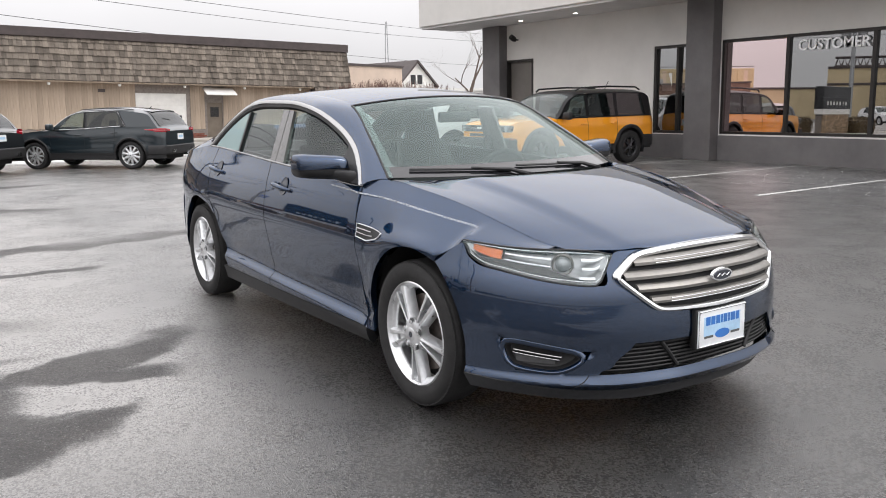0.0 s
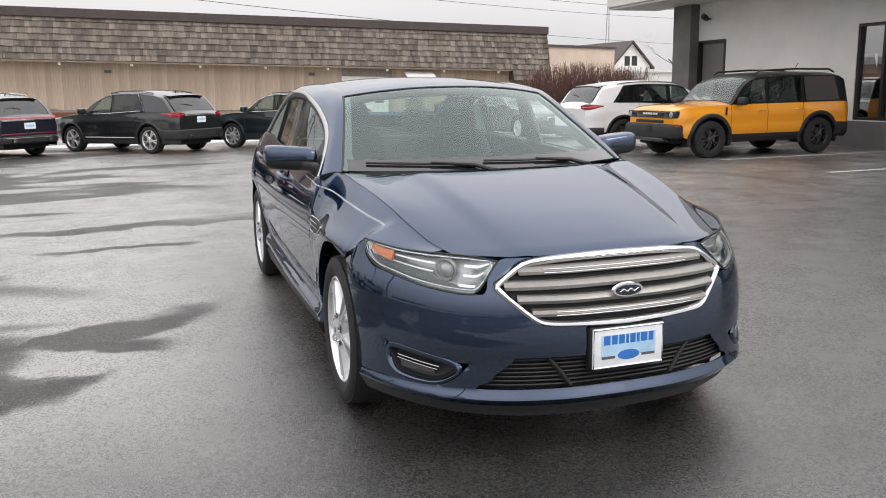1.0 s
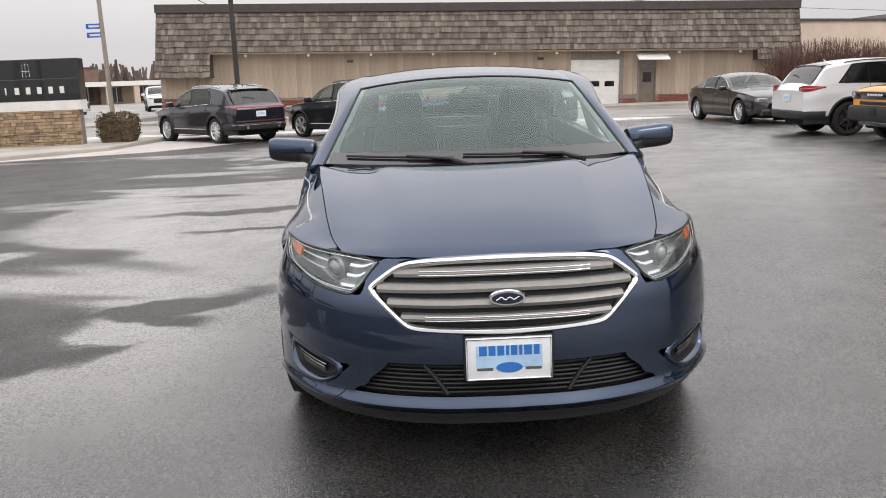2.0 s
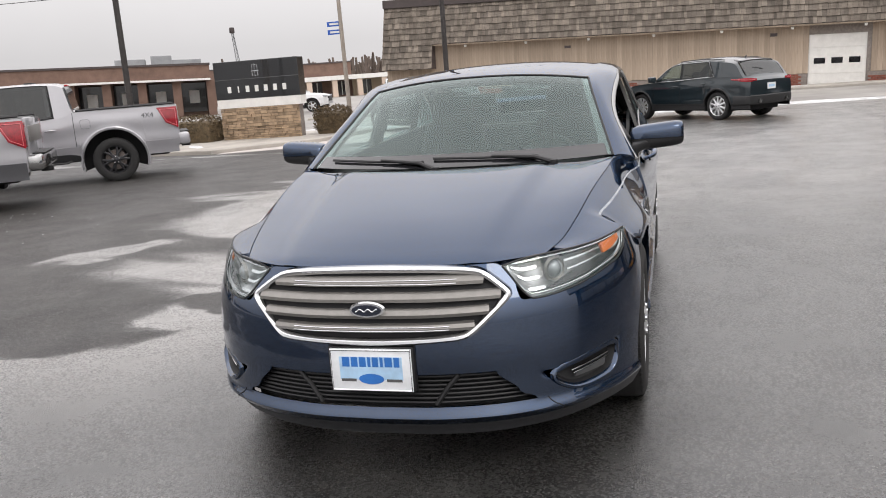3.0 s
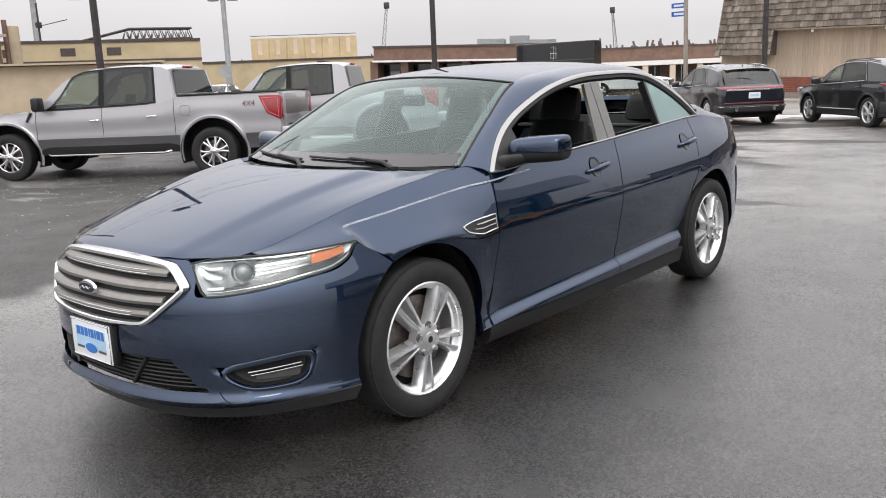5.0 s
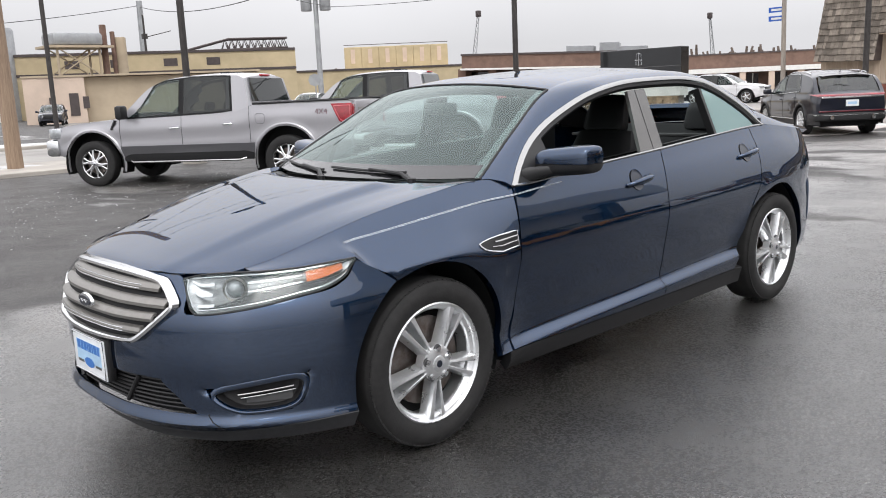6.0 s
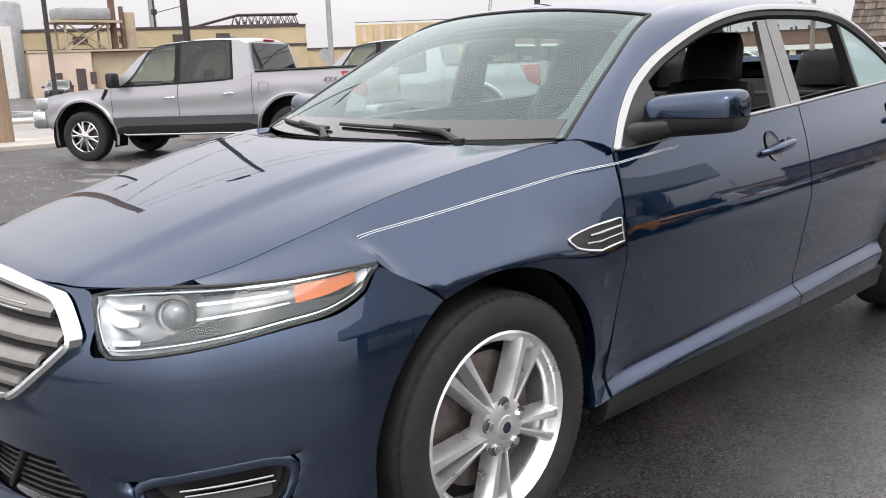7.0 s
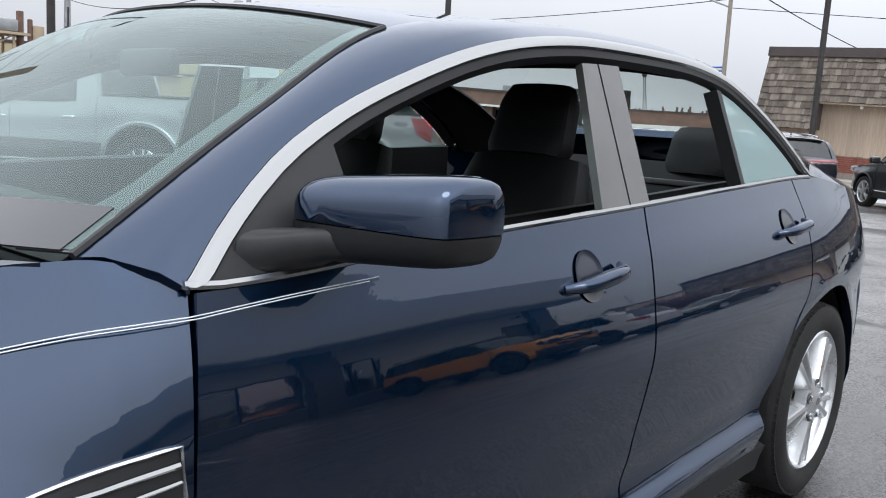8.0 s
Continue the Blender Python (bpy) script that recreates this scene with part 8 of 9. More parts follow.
M_CLEARPANE = glass_mat("clear_car_glass", (0.62, 0.70, 0.67), 1.6, 0.0, 0.02)
M_PRIVACY = glass_mat("privacy_car_glass", (0.14, 0.15, 0.15), 1.6, 0.0, 0.01)
M_REARGLASS = glass_mat("rear_car_glass", (0.16, 0.17, 0.17), 1.9, 0.0, 0.01)
M_CLEARSCREEN = glass_mat("car_windscreen", (0.60, 0.70, 0.67), 1.75, 0.0, 0.03)


def tail_patch(car, f, z0, z1, y0, y1, wrap, name, mtl, label="", off=0.010):
    """A lamp that wraps from the rear face round onto the side, tapering at both ends."""
    xr = f["xr"]
    zm, hh = (z0 + z1) / 2, (z1 - z0) / 2
    for s in (1, -1):
        bm = bmesh.new()
        rows = []
        for t in line(0, 1, 15):
            row = []
            k = 1 - (0.45 if y0 > 0.05 else 0.0) * smooth(0.45, 0.0, t) - 0.75 * smooth(0.55, 1.0, t)
            lift = 0.022 * smooth(0.5, 1.0, t)
            for q in line(-1, 1, 5):
                z = zm + lift + hh * k * q
                o = off - 0.006 * q * q
                if t < 0.5:
                    y = y0 + (y1 - y0) * (t / 0.5)
                    row.append(Vector((xr - o, s * min(y, f["low_y"](xr, min(z, f["belt"](xr)))), z)))
                else:
                    x = xr + wrap * (t - 0.5) / 0.5
                    row.append(Vector((x, s * (f["low_y"](x, min(z, f["belt"](x))) + o), z)))
            rows.append(row)
        sheet(rows, 0.018, (xr + 1, 0, z0), bm=bm)
        lamp = part(name, bm, mtl, car, label, keep=True)
        part("lamp_strip", tube([r[2] + Vector((-0.003, s * 0.003, 0)) for r in rows[2:12]], 0.007, 5), M_PINK, lamp)


def rear_band(car, f, z0, z1, off, wrap, name, mtl, label=""):
    """A moulding that runs round the tail from side to side."""
    xr = f["xr"]
    w = f["low_y"](xr, (z0 + z1) / 2)
    side = [(x, f["low_y"](x, (z0 + z1) / 2) + off) for x in line(xr + wrap, xr + 0.01, 8)]
    path = side + [(xr - off - 0.05 * (1 - (y / w) ** 2), y) for y in line(w * 0.97, -w * 0.97, 11)] + [(x, -y) for x, y in reversed(side)]
    bm = bmesh.new()
    c = Vector((xr + 1.2, 0, 0))
    rows = []
    for x, y in path:
        d = (Vector((x, y, 0)) - c).normalized()
        rows.append([Vector((x, y, z)) - d * o for z, o in ((z0, 0.05), (z0 + 0.03, 0.012), ((z0 + z1) / 2, 0.0), (z1 - 0.025, 0.006), (z1, 0.03))])
    sheet(rows, 0.03, (xr + 1.2, 0, (z0 + z1) / 2), bm=bm)
    return part(name, bm, mtl, car, label, keep=True)


def rear_kit(car, f, plate_z=0.85, clad_z=0.62, exhaust=True, chrome=False):
    xr = f["xr"]
    w = f["plan"](xr)
    rear_band(car, f, 0.36, clad_z, 0.025, 0.42, "rear_bumper", M_CLAD, "dark plastic rear bumper")
    part("number_plate", box(xr - 0.022, xr - 0.012, -0.155, 0.155, plate_z - 0.078, plate_z + 0.078, bevel=0.002), M_PLATE, car, "white paper dealer plate", soft=False)
    part("plate_bars", box(xr - 0.0235, xr - 0.022, -0.11, 0.11, plate_z - 0.03, plate_z + 0.03), M_LIGHTBLUE, car, soft=False)
    if exhaust:
        for s in (-0.5, 0.5):
            part("exhaust_tip", tube([(xr - 0.10, s, 0.45), (xr + 0.1, s, 0.45)], 0.05, 14), M_TRIMBRIGHT, car)
    if chrome:
        rear_band(car, f, 0.49, 0.53, 0.03, 0.1, "bumper_strip", M_TRIMBRIGHT)


SUV_PLAN = [(-2.40, 0.78), (-2.30, 0.85), (-2.0, 0.90), (-1.0, 0.915), (1.0, 0.915), (1.8, 0.89), (2.15, 0.80), (2.32, 0.62)]
SUV_TOP = [(2.32, 0.70), (2.26, 0.88), (2.05, 0.97), (1.30, 1.07), (1.08, 1.10), (0.50, 1.44), (0.15, 1.57), (-0.4, 1.64), (-0.9, 1.635), (-1.5, 1.575), (-1.84, 1.505), (-2.10, 1.26), (-2.26, 1.08), (-2.34, 1.03), (-2.40, 0.98)]
SUV_BELT = [(2.32, 0.66), (2.1, 0.86), (1.3, 0.985), (0, 1.02), (-1.2, 1.075), (-2.0, 1.08), (-2.40, 0.94)]


def suv(name, m, label, paint_, top=SUV_TOP, k=1.0, trim=M_CHROME, **extra):
    spec = dict(top=[(x * k, z) for x, z in top], belt=[(x * k, z) for x, z in SUV_BELT], plan=[(x * k, w) for x, w in SUV_PLAN], wb=2.85 * k, R=0.355, rim=0.258, track=0.895, tumble=0.24,
                paint=paint_, cowl=1.08 * k, screen=(1.02 * k, 0.20 * k), rear_glass=(-1.87 * k, -2.24 * k), trim=trim, seams=(0.92 * k, -0.10 * k, -1.0 * k), handles=(0.08 * k, -0.98 * k),
                panes=((0.86 * k, 0.30 * k, -0.08 * k, -0.08 * k), (-0.14 * k, -0.14 * k, -1.30 * k, -1.06 * k)), mirror=(0.80 * k, 1.02), lip=M_CLAD, lip_w=0.045)
    spec.update(extra)
    car, f = park(name, m, label, "car", spec, "parked SUVs")
    tp = f["top"]
    zs = tp(-1.82 * k)
    bm = bmesh.new()
    sheet([[Vector((x, w * (0.62 - 0.04 * q), zs + 0.012 - 0.035 * q - 0.03 * abs(w) ** 3)) for q, x in ((0, -1.74 * k), (0.3, -1.84 * k), (0.7, -1.94 * k), (1.0, -1.97 * k))] for w in line(-1, 1, 11)], 0.035, (-1.9 * k, 0, 1.0), bm=bm)
    part("spoiler", bm, M_GLOSSBLACK, car, keep=True)
    part("antenna", tube([(-1.55 * k, 0, tp(-1.55 * k) - 0.01), (-1.62 * k, 0, tp(-1.62 * k) + 0.06)], [0.02, 0.006], 6), paint_, car)
    part("rear_wiper", tube([(-2.15 * k, 0.02, tp(-2.15 * k) + 0.012), (-2.12 * k, 0.2, tp(-2.12 * k) + 0.012), (-2.11 * k, 0.36, tp(-2.11 * k) + 0.005)], 0.011, 6), M_BLACK, car)
    for s in (1, -1):
        pts = []
        for x in line(-1.5 * k, 0.05 * k, 12):
            y = f["wall_y"](x, f["wall_end"](x))
            p = f["cap"](x, 0.09 / y)
            pts.append(Vector((x, s * p.y, p.z + 0.022)))
        part("roof_rail", tube(pts, 0.013, 6), extra.get("rail", M_BLACK), car)
    for s in (1, -1):
        part("headlamp", box(f["xf"] - 0.30, f["xf"] - 0.04, s * 0.52 if s > 0 else s * 0.80, s * 0.80 if s > 0 else s * 0.52, 0.80, 0.92, bevel=0.03), M_LENSGREY, car, "clear headlamp")
    part("front_grille", box(f["xf"] - 0.05, f["xf"] + 0.012, -0.5, 0.5, 0.55, 0.85, bevel=0.02), M_BLACK, car)
    return car, f


M_LENSGREY = mat("lens_grey", (0.5, 0.52, 0.54), 0.15, 0.5, vary=0.2, scale=20, coat=0.6)


def sill_strip(car, f, z):
    """A bright moulding low along both sides between the wheels."""
    for s in (1, -1):
        part("sill_strip", tube([Vector((x, s * (f["low_y"](x, z) + 0.012), z)) for x in line(0.90, -0.92, 14)], 0.014, 6), M_TRIMBRIGHT, car, "bright sill moulding")


def stand(x, y, heading, k, half_base):
    """A pose at scale k with the left rear tyre on the given spot."""
    m = pose(0, 0, 0, 0, 0, heading)
    p = m @ Vector((-half_base * k, 0.86 * k, 0))
    return pose(x - p.x, y - p.y, 0, 0, 0, heading) @ Matrix.Scale(k, 4)


def build_parked():
    # dark SUV with a full-width tail lamp
    car, f = suv("suv", stand(-16.2, -5.36, 223, 0.9, 1.425), "black-navy SUV with full-width tail lamp and dual exhausts", M_NAVYBLACK, rail=M_CHROME, spokes=10)
    tail_patch(car, f, 0.965, 1.03, 0.0, 0.80, 0.42, "tail_lamp", mat("smoked_red_lamp", (0.50, 0.26, 0.28), 0.15, 0.1, vary=0.2, scale=30, coat=0.8), "slim lamp bar")
    part("chrome_strip", box(f["xr"] - 0.024, f["xr"] - 0.008, -0.74, 0.74, 0.928, 0.962, bevel=0.003), M_CHROME, car)
    sill_strip(car, f, 0.40)
    rear_kit(car, f, 0.80, 0.56, True, True)
    part("red_strip", box(f["xr"] - 0.03, f["xr"] + 0.02, -0.80, 0.80, 0.585, 0.625, bevel=0.01), mat("dark_red_strip", (0.10, 0.012, 0.02), 0.25, vary=0.1, scale=20, coat=0.6), car)
    # charcoal SUV
    car, f = suv("suv", stand(-15.85, -1.65, 224, 0.9, 1.425), "black-green SUV with wide red tail lamps", M_BLACKPAINT, style="forked", spokes=5)
    sill_strip(car, f, 0.41)
    tail_patch(car, f, 0.925, 1.06, 0.56, 0.80, 0.52, "tail_lamp", M_TAIL, "wraparound red tail lamp")
    part("chrome_strip", box(f["xr"] - 0.022, f["xr"] - 0.008, -0.5, 0.5, 0.99, 1.005, bevel=0.003), M_GLOSSBLACK, car)
    rear_kit(car, f, 0.86, 0.62)
    # dark teal compact SUV
    ETOP = [(2.28, 0.68), (2.22, 0.84), (2.0, 0.94), (1.25, 1.04), (1.05, 1.07), (0.35, 1.48), (0.0, 1.565), (-0.8, 1.585), (-1.5, 1.54), (-1.92, 1.47), (-2.16, 1.20), (-2.28, 1.06), (-2.36, 1.0), (-2.40, 0.96)]
    car, f = suv("suv", stand(-15.2, 2.05, 226, 0.88, 1.361), "dark teal compact SUV with pale alloy wheels", M_TEALBLACK, ETOP, 0.955, spokes=10, style="single")
    tail_patch(car, f, 0.93, 1.03, 0.54, 0.80, 0.50, "tail_lamp", M_TAIL, "wraparound red tail lamp")
    rear_kit(car, f, 0.80, 0.60)
    # white compact SUV
    car, f = suv("suv", pose(-12.0, 9.4, 0, 0, 0, 90) @ Matrix.Scale(0.94, 4), "white compact SUV with black wheels nosed to the wall", M_WHITEPAINT, ETOP, 0.955, trim=None, alloy=M_MIXALLOY, style="forked", spokes=5, handle_mat=M_WHITEPAINT,
                panes=((0.82, 0.29, -0.08, -0.08), (-0.15, -0.15, -0.97, -0.94), (-1.0, -0.98, -1.60, -1.30)))
    tail_patch(car, f, 0.925, 1.06, 0.56, 0.80, 0.42, "tail_lamp", M_TAIL, "wraparound red tail lamp")
    rear_kit(car, f, 0.80, 0.54, False)
    # boxy orange SUV with black roof
    spec = dict(top=[(2.13, 0.95), (2.10, 1.0), (1.95, 1.045), (1.05, 1.10), (0.90, 1.12), (0.52, 1.50), (0.36, 1.60), (0.1, 1.66), (-1.0, 1.69), (-1.85, 1.67), (-2.02, 1.58), (-2.12, 1.20), (-2.16, 1.10)],
                belt=[(2.13, 0.93), (1.9, 1.0), (1.0, 1.04), (-2.0, 1.06), (-2.16, 1.04)], plan=[(-2.16, 0.82), (-2.0, 0.90), (-1.0, 0.915), (1.5, 0.915), (1.95, 0.885), (2.13, 0.80)], wb=2.67, R=0.37, rim=0.225, track=0.905, tumble=0.17, sill=0.36,
                paint=M_ORANGE, cabin=M_ROOFBLACK, cowl=0.90, screen=(0.87, 0.40), rear_glass=None, trim=None, seams=(0.86, -0.02, -0.92), handles=(0.12, -0.80), panes=((0.72, 0.45, 0.02, 0.02), (-0.06, -0.06, -0.86, -0.86), (-0.95, -0.95, -1.85, -1.75)),
                mirror=(0.70, 1.03), mirror_mat=M_BLACK, lip=M_CLAD, lip_w=0.075, alloy=M_MIXALLOY, spokes=5, style="forked", arch=0.44, clad_h=0.10)
    car, f = park("boxy_suv", pose(-9.27, 9.62, 0, 0, 0, -90) @ Matrix.Scale(0.95, 4), "bright orange boxy SUV with black roof and roof rails", "car", spec)
    xf = f["xf"]
    part("grille_panel", box(xf - 0.03, xf + 0.02, -0.70, 0.70, 0.80, 0.945, bevel=0.015), M_GLOSSBLACK, car, "black grille with pale lettering bars")
    for i in range(6):
        part("letter_bar", box(xf + 0.02, xf + 0.028, -0.26 + i * 0.09, -0.20 + i * 0.09, 0.865, 0.905), M_WHITE, car, soft=False)
    for s in (1, -1):
        q = part("headlamp", box(xf - 0.12, xf + 0.028, s * 0.50 if s > 0 else s * 0.84, s * 0.84 if s > 0 else s * 0.50, 0.80, 0.945, bevel=0.025), M_GLOSSBLACK, car, "dark headlamp with round lens")
        part("lens", lathe([(0.0, 0.012), (0.05, 0.008), (0.058, 0.0)], 20, "x"), M_LENSGREY, q).matrix_basis = pose(xf + 0.028, s * 0.74, 0.872)
        part("marker", box(xf - 0.1, xf + 0.02, s * 0.84 if s > 0 else s * 0.87, s * 0.87 if s > 0 else s * 0.84, 0.64, 0.66), M_AMBER, car, soft=False)
        part("roof_rail", tube([(0.15, s * 0.66, 1.64), (0.05, s * 0.68, 1.70), (-0.8, s * 0.68, 1.735), (-1.7, s * 0.68, 1.72), (-1.85, s * 0.66, 1.66)], 0.02, 8), M_BLACK, car)
        part("fender_vent", box(0.98, 1.02, s * 0.925 if s > 0 else s * 0.935, s * 0.935 if s > 0 else s * 0.925, 0.84, 1.0), M_BLACK, car, soft=False)
    part("intake", box(xf - 0.03, xf + 0.014, -0.55, 0.45, 0.70, 0.765, bevel=0.01), M_BLACK, car)
    part("front_bumper", box(xf - 0.22, xf + 0.08, -0.88, 0.88, 0.40, 0.685, bevel=0.06), M_CLAD, car, "dark plastic front bumper")
    part("plate_holder", box(xf + 0.08, xf + 0.09, -0.16, 0.16, 0.52, 0.67, bevel=0.004), M_BLACK, car)
    part("skid_plate", box(xf - 0.16, xf + 0.05, -0.5, 0.5, 0.33, 0.41, bevel=0.03), M_GLOSSBLACK, car)
    part("antenna", tube([(-1.2, 0.2, 1.68), (-1.32, 0.2, 1.86)], 0.008, 5), M_BLACK, car)
    rear_kit(car, f, 0.85, 0.64, False)
    # grey saloon
    spec = dict(top=[(2.34, 0.60), (2.28, 0.70), (2.05, 0.80), (1.2, 0.94), (1.0, 0.965), (0.25, 1.32), (-0.2, 1.395), (-0.8, 1.37), (-1.55, 1.10), (-1.9, 1.02), (-2.25, 1.0), (-2.38, 0.92)],
                belt=[(2.34, 0.56), (2.1, 0.74), (1.0, 0.885), (-1.2, 0.96), (-2.38, 0.90)], plan=[(-2.38, 0.72), (-2.2, 0.82), (-1.6, 0.90), (1.2, 0.90), (1.9, 0.85), (2.2, 0.70), (2.34, 0.52)], wb=2.8, R=0.33, rim=0.235, track=0.88, tumble=0.42, sill=0.24,
                paint=M_GREYPAINT, cowl=1.0, screen=(0.96, 0.30), rear_glass=(-0.92, -1.50), trim=M_CHROME, seams=(0.82, -0.18, -1.0), handles=(-0.02, -0.98), panes=((0.74, 0.32, -0.14, -0.14), (-0.22, -0.22, -0.98, -0.92)), privacy=False, mirror=(0.66, 0.90), mirror_h=0.13, clad=None, lip=None, spokes=10)
    car, f = park("saloon_car", pose(-17.3, 8.43, 0, 0, 0, 5) @ Matrix.Scale(0.91, 4), "dark grey saloon car parked facing the lot", "car", spec)
    for s in (1, -1):
        part("headlamp", box(2.02, 2.26, s * 0.46 if s > 0 else s * 0.76, s * 0.76 if s > 0 else s * 0.46, 0.60, 0.70, bevel=0.03), M_LENSGREY, car, "clear headlamp")
        part("fog_lamp", box(2.14, 2.24, s * 0.55 if s > 0 else s * 0.72, s * 0.72 if s > 0 else s * 0.55, 0.36, 0.41, bevel=0.02), M_BLACK, car)
    part("front_grille", box(2.26, 2.36, -0.42, 0.42, 0.44, 0.66, bevel=0.03), M_CHROME, car)
    part("grille_mesh", box(2.355, 2.37, -0.38, 0.38, 0.47, 0.63, bevel=0.01), M_BLACK, car)
    part("front_bumper", box(1.95, 2.36, -0.66, 0.66, 0.24, 0.42, bevel=0.06), M_GREYPAINT, car)
    # silver pickups
    for (x, y, two, lab) in ((-3.88, -10.475, True, "silver crew-cab pickup with dark lower panels and chrome wheels"), (-7.90, -10.62, False, "silver crew-cab pickup with black wheels")):
        spec = dict(top=[(2.74, 0.96), (2.69, 1.06), (2.45, 1.12), (1.50, 1.20), (1.34, 1.24), (0.66, 1.76), (0.3, 1.87), (-0.4, 1.905), (-0.95, 1.885), (-1.10, 1.83), (-1.20, 1.36), (-1.24, 1.335), (-2.98, 1.355), (-3.02, 1.335)],
                    belt=[(2.74, 0.92), (2.45, 1.07), (1.4, 1.16), (0.6, 1.18), (-1.0, 1.24), (-1.24, 1.325), (-3.02, 1.33)], plan=[(-3.02, 0.955), (-2.8, 0.975), (-1.2, 0.98), (1.5, 0.98), (2.35, 0.955), (2.60, 0.90), (2.74, 0.82)], wb=3.69, R=0.405, rim=0.262, track=0.985, crown=0.05, tumble=0.22, sill=0.48,
                    paint=M_SILVER, cowl=1.34, bed=-1.22, screen=(1.30, 0.42), rear_glass=None, trim=None, seams=(1.28, 0.08, -1.20), handles=(0.22, -0.80), handle_mat=M_CHROME if two else M_SILVER, handle_drop=0.20,
                    panes=((1.12, 0.58, 0.13, 0.13), (0.03, 0.03, -0.86, -0.82)), mirror=(1.12, 1.17), mirror_h=0.24, mirror_mat=M_BLACK, clad=M_TWOTONE if two else M_SILVER, clad_h=0.22, lip=M_SILVER, lip_w=0.055, lip_o=0.012, arch=0.565,
                    alloy=M_CHROME if two else M_DARKALLOY, style="forked", spokes=6, wheel_label="chrome six-spoke wheel" if two else "black six-spoke wheel")
        car, f = park("pickup_truck", pose(x, y, 0, 0, 0, -56.4) @ Matrix.Scale(0.96, 4), lab, "truck", spec, "silver pickups")
        xr = f["xr"]
        # back window of the cab
        bm = bmesh.new()
        sheet([[Vector((-1.215 + 0.09 * (z - 1.36) / 0.45, w * (0.80 - 0.12 * (z - 1.36) / 0.45), z)) for z in line(1.39, 1.79, 4)] for w in line(-1, 1, 7)], 0.01, (0, 0, 1.5), bm=bm)
        part("rear_window", bm, M_PRIVACY, car, keep=True)
        part("brake_light", box(-1.13, -1.08, -0.18, 0.18, 1.825, 1.855, bevel=0.01), M_RED, car)
        # tail lamps with a pale edge
        for s in (1, -1):
            bm = bmesh.new()
            rows = []
            for t in line(0, 1, 8):
                row = []
                for q in line(0, 1, 5):
                    x = xr - 0.012 + 0.36 * t * (0.60 + 0.40 * q)
                    z = 0.90 + 0.40 * q + 0.11 * t * (1 - q)
                    row.append(Vector((x, s * (f["low_y"](max(x, xr), z) + 0.020), z)))
                rows.append(row)
            sheet(rows, 0.03, (xr + 0.6, 0, 1.1), bm=bm)
            tl = part("tail_lamp", bm, M_TAIL, car, "red tail lamp with pale inner line", keep=True)
            loop = [r[0] for r in rows] + rows[-1] + [r[-1] for r in reversed(rows)] + list(reversed(rows[0]))
            inner = [p.lerp(rows[3][2], 0.22) + Vector((0, s * 0.006, 0)) for p in loop]
            part("lamp_line", tube(inner, 0.006, 5, True), M_PINK, tl)
            part("lamp_rear", box(xr - 0.02, xr + 0.02, s * 0.78 if s > 0 else s * 0.955, s * 0.955 if s > 0 else s * 0.78, 0.92, 1.28, bevel=0.01), M_TAIL, tl)
            part("bed_rail", tube([(-1.26, s * 0.925, 1.352), (-2.98, s * 0.915, 1.365)], 0.022, 6), M_BLACK, car)
            fuel = 1 if s > 0 else 0
            if fuel:
                part("fuel_door", tube([(-1.40 + 0.085 * math.copysign(abs(math.cos(a)) ** 0.5, math.cos(a)), f["low_y"](-1.40, 1.1) + 0.001, 1.10 + 0.085 * math.copysign(abs(math.sin(a)) ** 0.5, math.sin(a))) for a in line(0, 2 * math.pi, 25)[:-1]], 0.003, 4, True), M_TWOTONE, car)
            t_ = add_text("four_by_four", "4X4", 0.13, pose(-2.50, s * (f["low_y"](-2.5, 1.17) + 0.004), 1.175, 90, 0, 0 if s < 0 else 180), M_TWOTONE if not two else M_DECAL, car, 0.002)
            t_["label"] = "dark red 4X4 decal"
            part("running_board", tube([(1.15, s * 0.93, 0.45), (1.05, s * 1.0, 0.42), (-1.0, s * 1.0, 0.42), (-1.1, s * 0.93, 0.45)], 0.019, 8), M_TRIMBRIGHT if two else M_BLACK, car)
            part("headlamp", box(2.50, 2.75, s * 0.66 if s > 0 else s * 0.93, s * 0.93 if s > 0 else s * 0.66, 0.86, 1.05, bevel=0.03), M_LENSGREY, car, "clear headlamp")
            part("marker_lamp", box(2.56, 2.62, s * 0.905 if s > 0 else s * 0.925, s * 0.925 if s > 0 else s * 0.905, 0.93, 1.02, bevel=0.006), M_AMBER, car)
            part("side_vent", tube([(1.36, s * (f["low_y"](1.36, 1.1) + 0.01), 1.16), (1.44, s * (f["low_y"](1.44, 1.0) + 0.01), 1.0)], 0.022, 6), M_GLOSSBLACK, car)
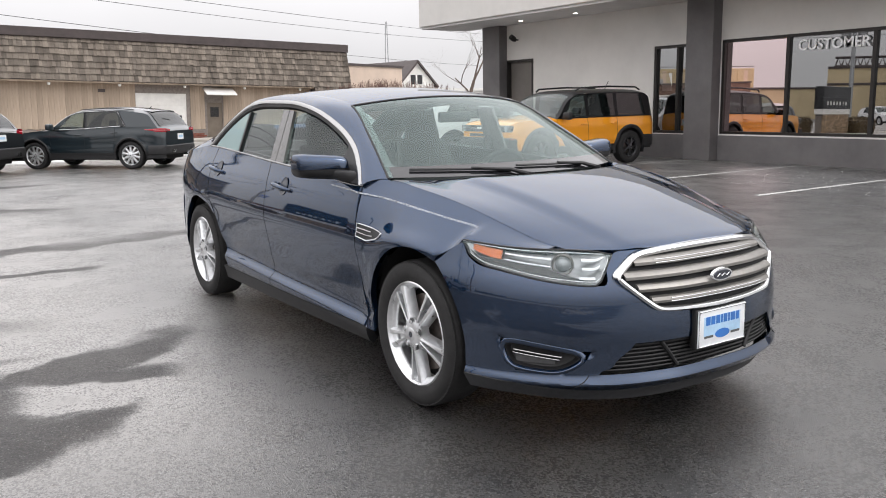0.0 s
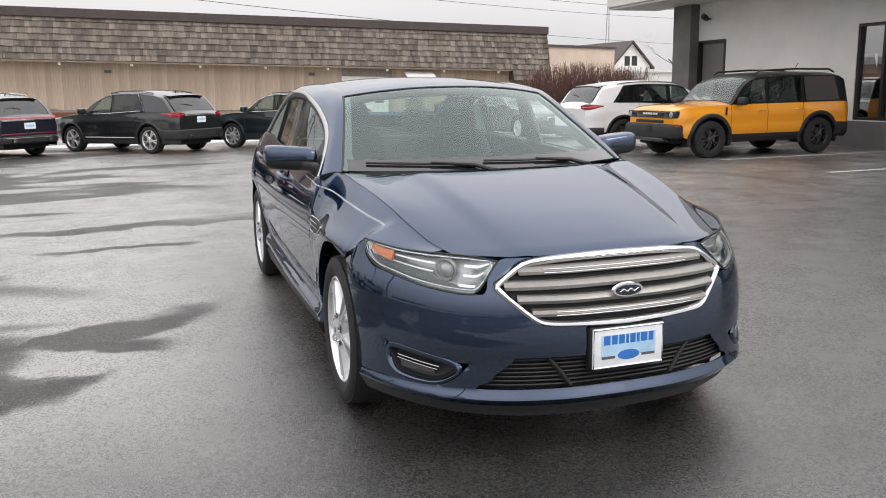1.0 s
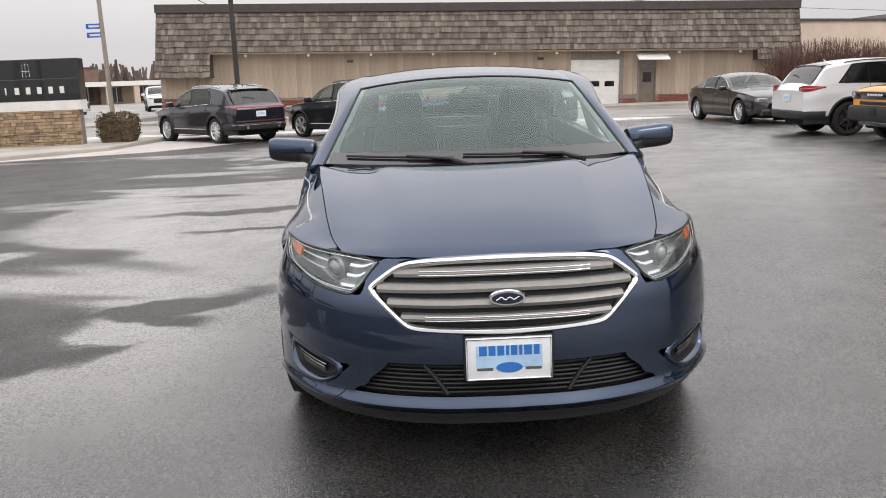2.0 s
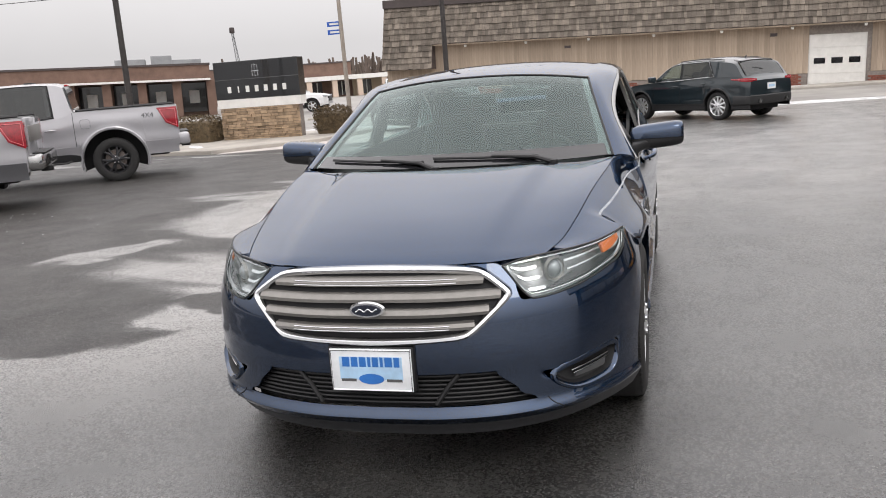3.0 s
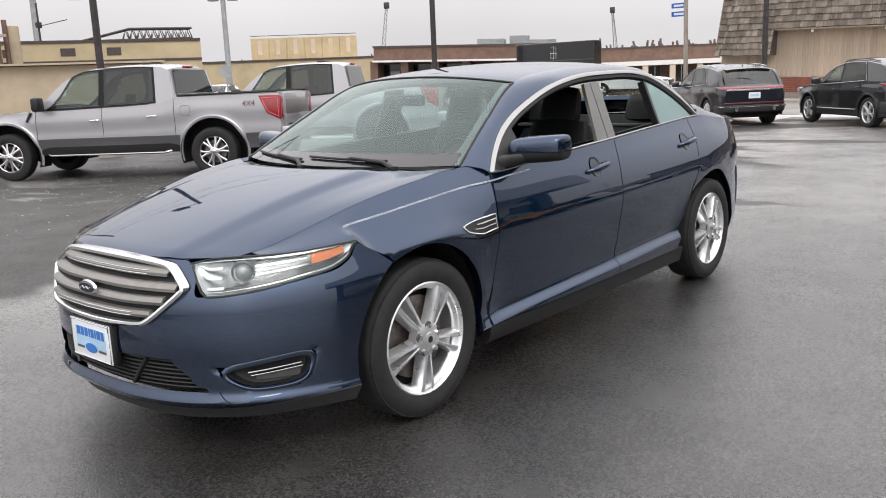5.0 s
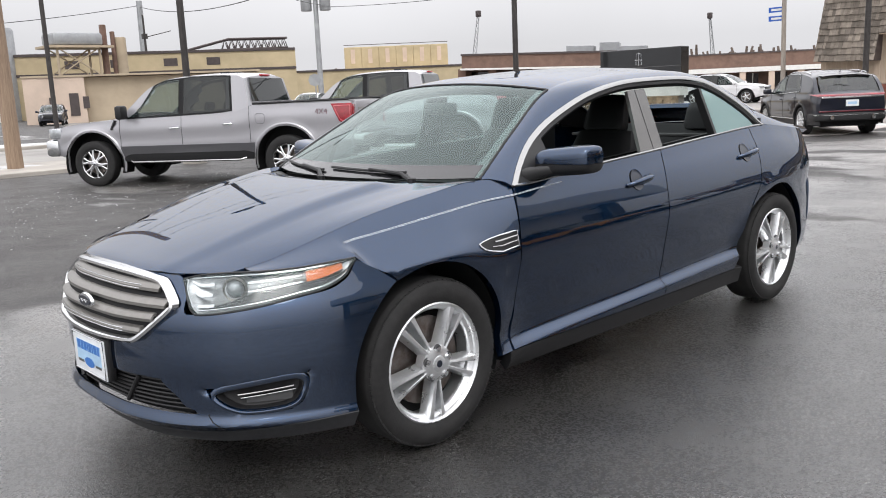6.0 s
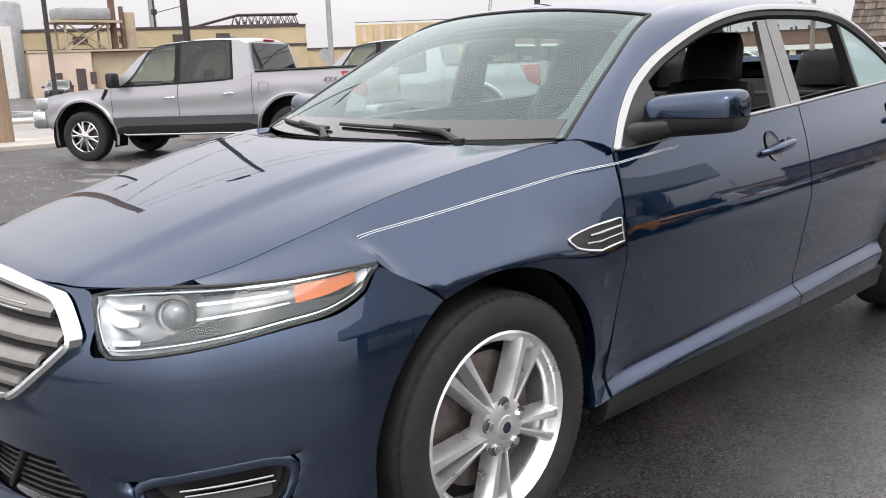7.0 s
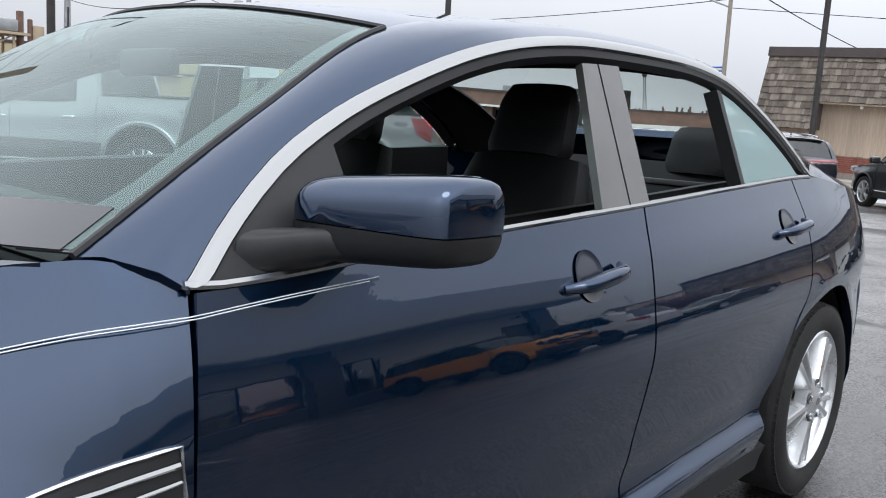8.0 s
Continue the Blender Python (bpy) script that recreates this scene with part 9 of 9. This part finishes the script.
        part("tailgate", box(xr - 0.03, xr + 0.02, -0.775, 0.775, 0.78, 1.34, bevel=0.02), M_SILVER, car)
        part("tailgate_panel", box(xr - 0.04, xr - 0.03, -0.68, 0.68, 0.98, 1.22, bevel=0.006), M_SATIN if two else M_SILVER, car)
        part("rear_bumper", box(xr - 0.20, xr + 0.02, -0.95, 0.95, 0.58, 0.80, bevel=0.05), M_TRIMBRIGHT if two else M_SILVER, car, "wraparound rear bumper")
        part("bumper_step", box(xr - 0.20, xr - 0.02, -0.6, 0.6, 0.80, 0.82, bevel=0.005), M_BLACK, car)
        part("hitch", box(xr - 0.22, xr - 0.05, -0.06, 0.06, 0.50, 0.58, bevel=0.01), M_BLACK, car)
        part("front_bumper", box(2.57, 2.84, -0.93, 0.95, 0.55, 0.85, bevel=0.06), M_CHROME if two else M_SILVER, car)
        part("front_grille", box(2.68, 2.77, -0.66, 0.66, 0.82, 1.07, bevel=0.03), M_BLACK, car)
        for y_ in (0.25, -0.25, 0.0):
            part("roof_marker", box(-0.55, -0.40, y_ - 0.05, y_ + 0.05, 1.89, 1.925, bevel=0.01), M_BLACK, car)
    # far traffic, parked
    suv("suv", pose(-20.6, -66.4, 0, 0, 0, 66), "dark SUV standing far off by the outbuilding", M_NAVYBLACK)
    suv("suv", pose(-31.9, -47.6, 0, 0, 0, 35), "white SUV parked far off beyond the trucks", M_WHITEPAINT, trim=None)
    suv("suv", pose(-40.5, -20.2, 0, 0, 0, 100), "white SUV standing on the far street", M_WHITEPAINT, trim=None)
    suv("suv", pose(-52.6, -17.6, 0, 0, 0, 20), "white SUV parked far off beside the brick building", M_WHITEPAINT, trim=None)


M_MIXALLOY = mat("dark_machined_alloy", (0.07, 0.07, 0.075), 0.3, 0.7, vary=0.3, scale=12)
M_PINK = mat("pale_lamp_line", (0.70, 0.14, 0.16), 0.2, 0, vary=0.05, scale=30, coat=0.5)
M_DECAL = mat("decal_red_grey", (0.16, 0.03, 0.04), 0.4, 0, vary=0.2, scale=14, color2=(0.10, 0.10, 0.11))
build_parked()
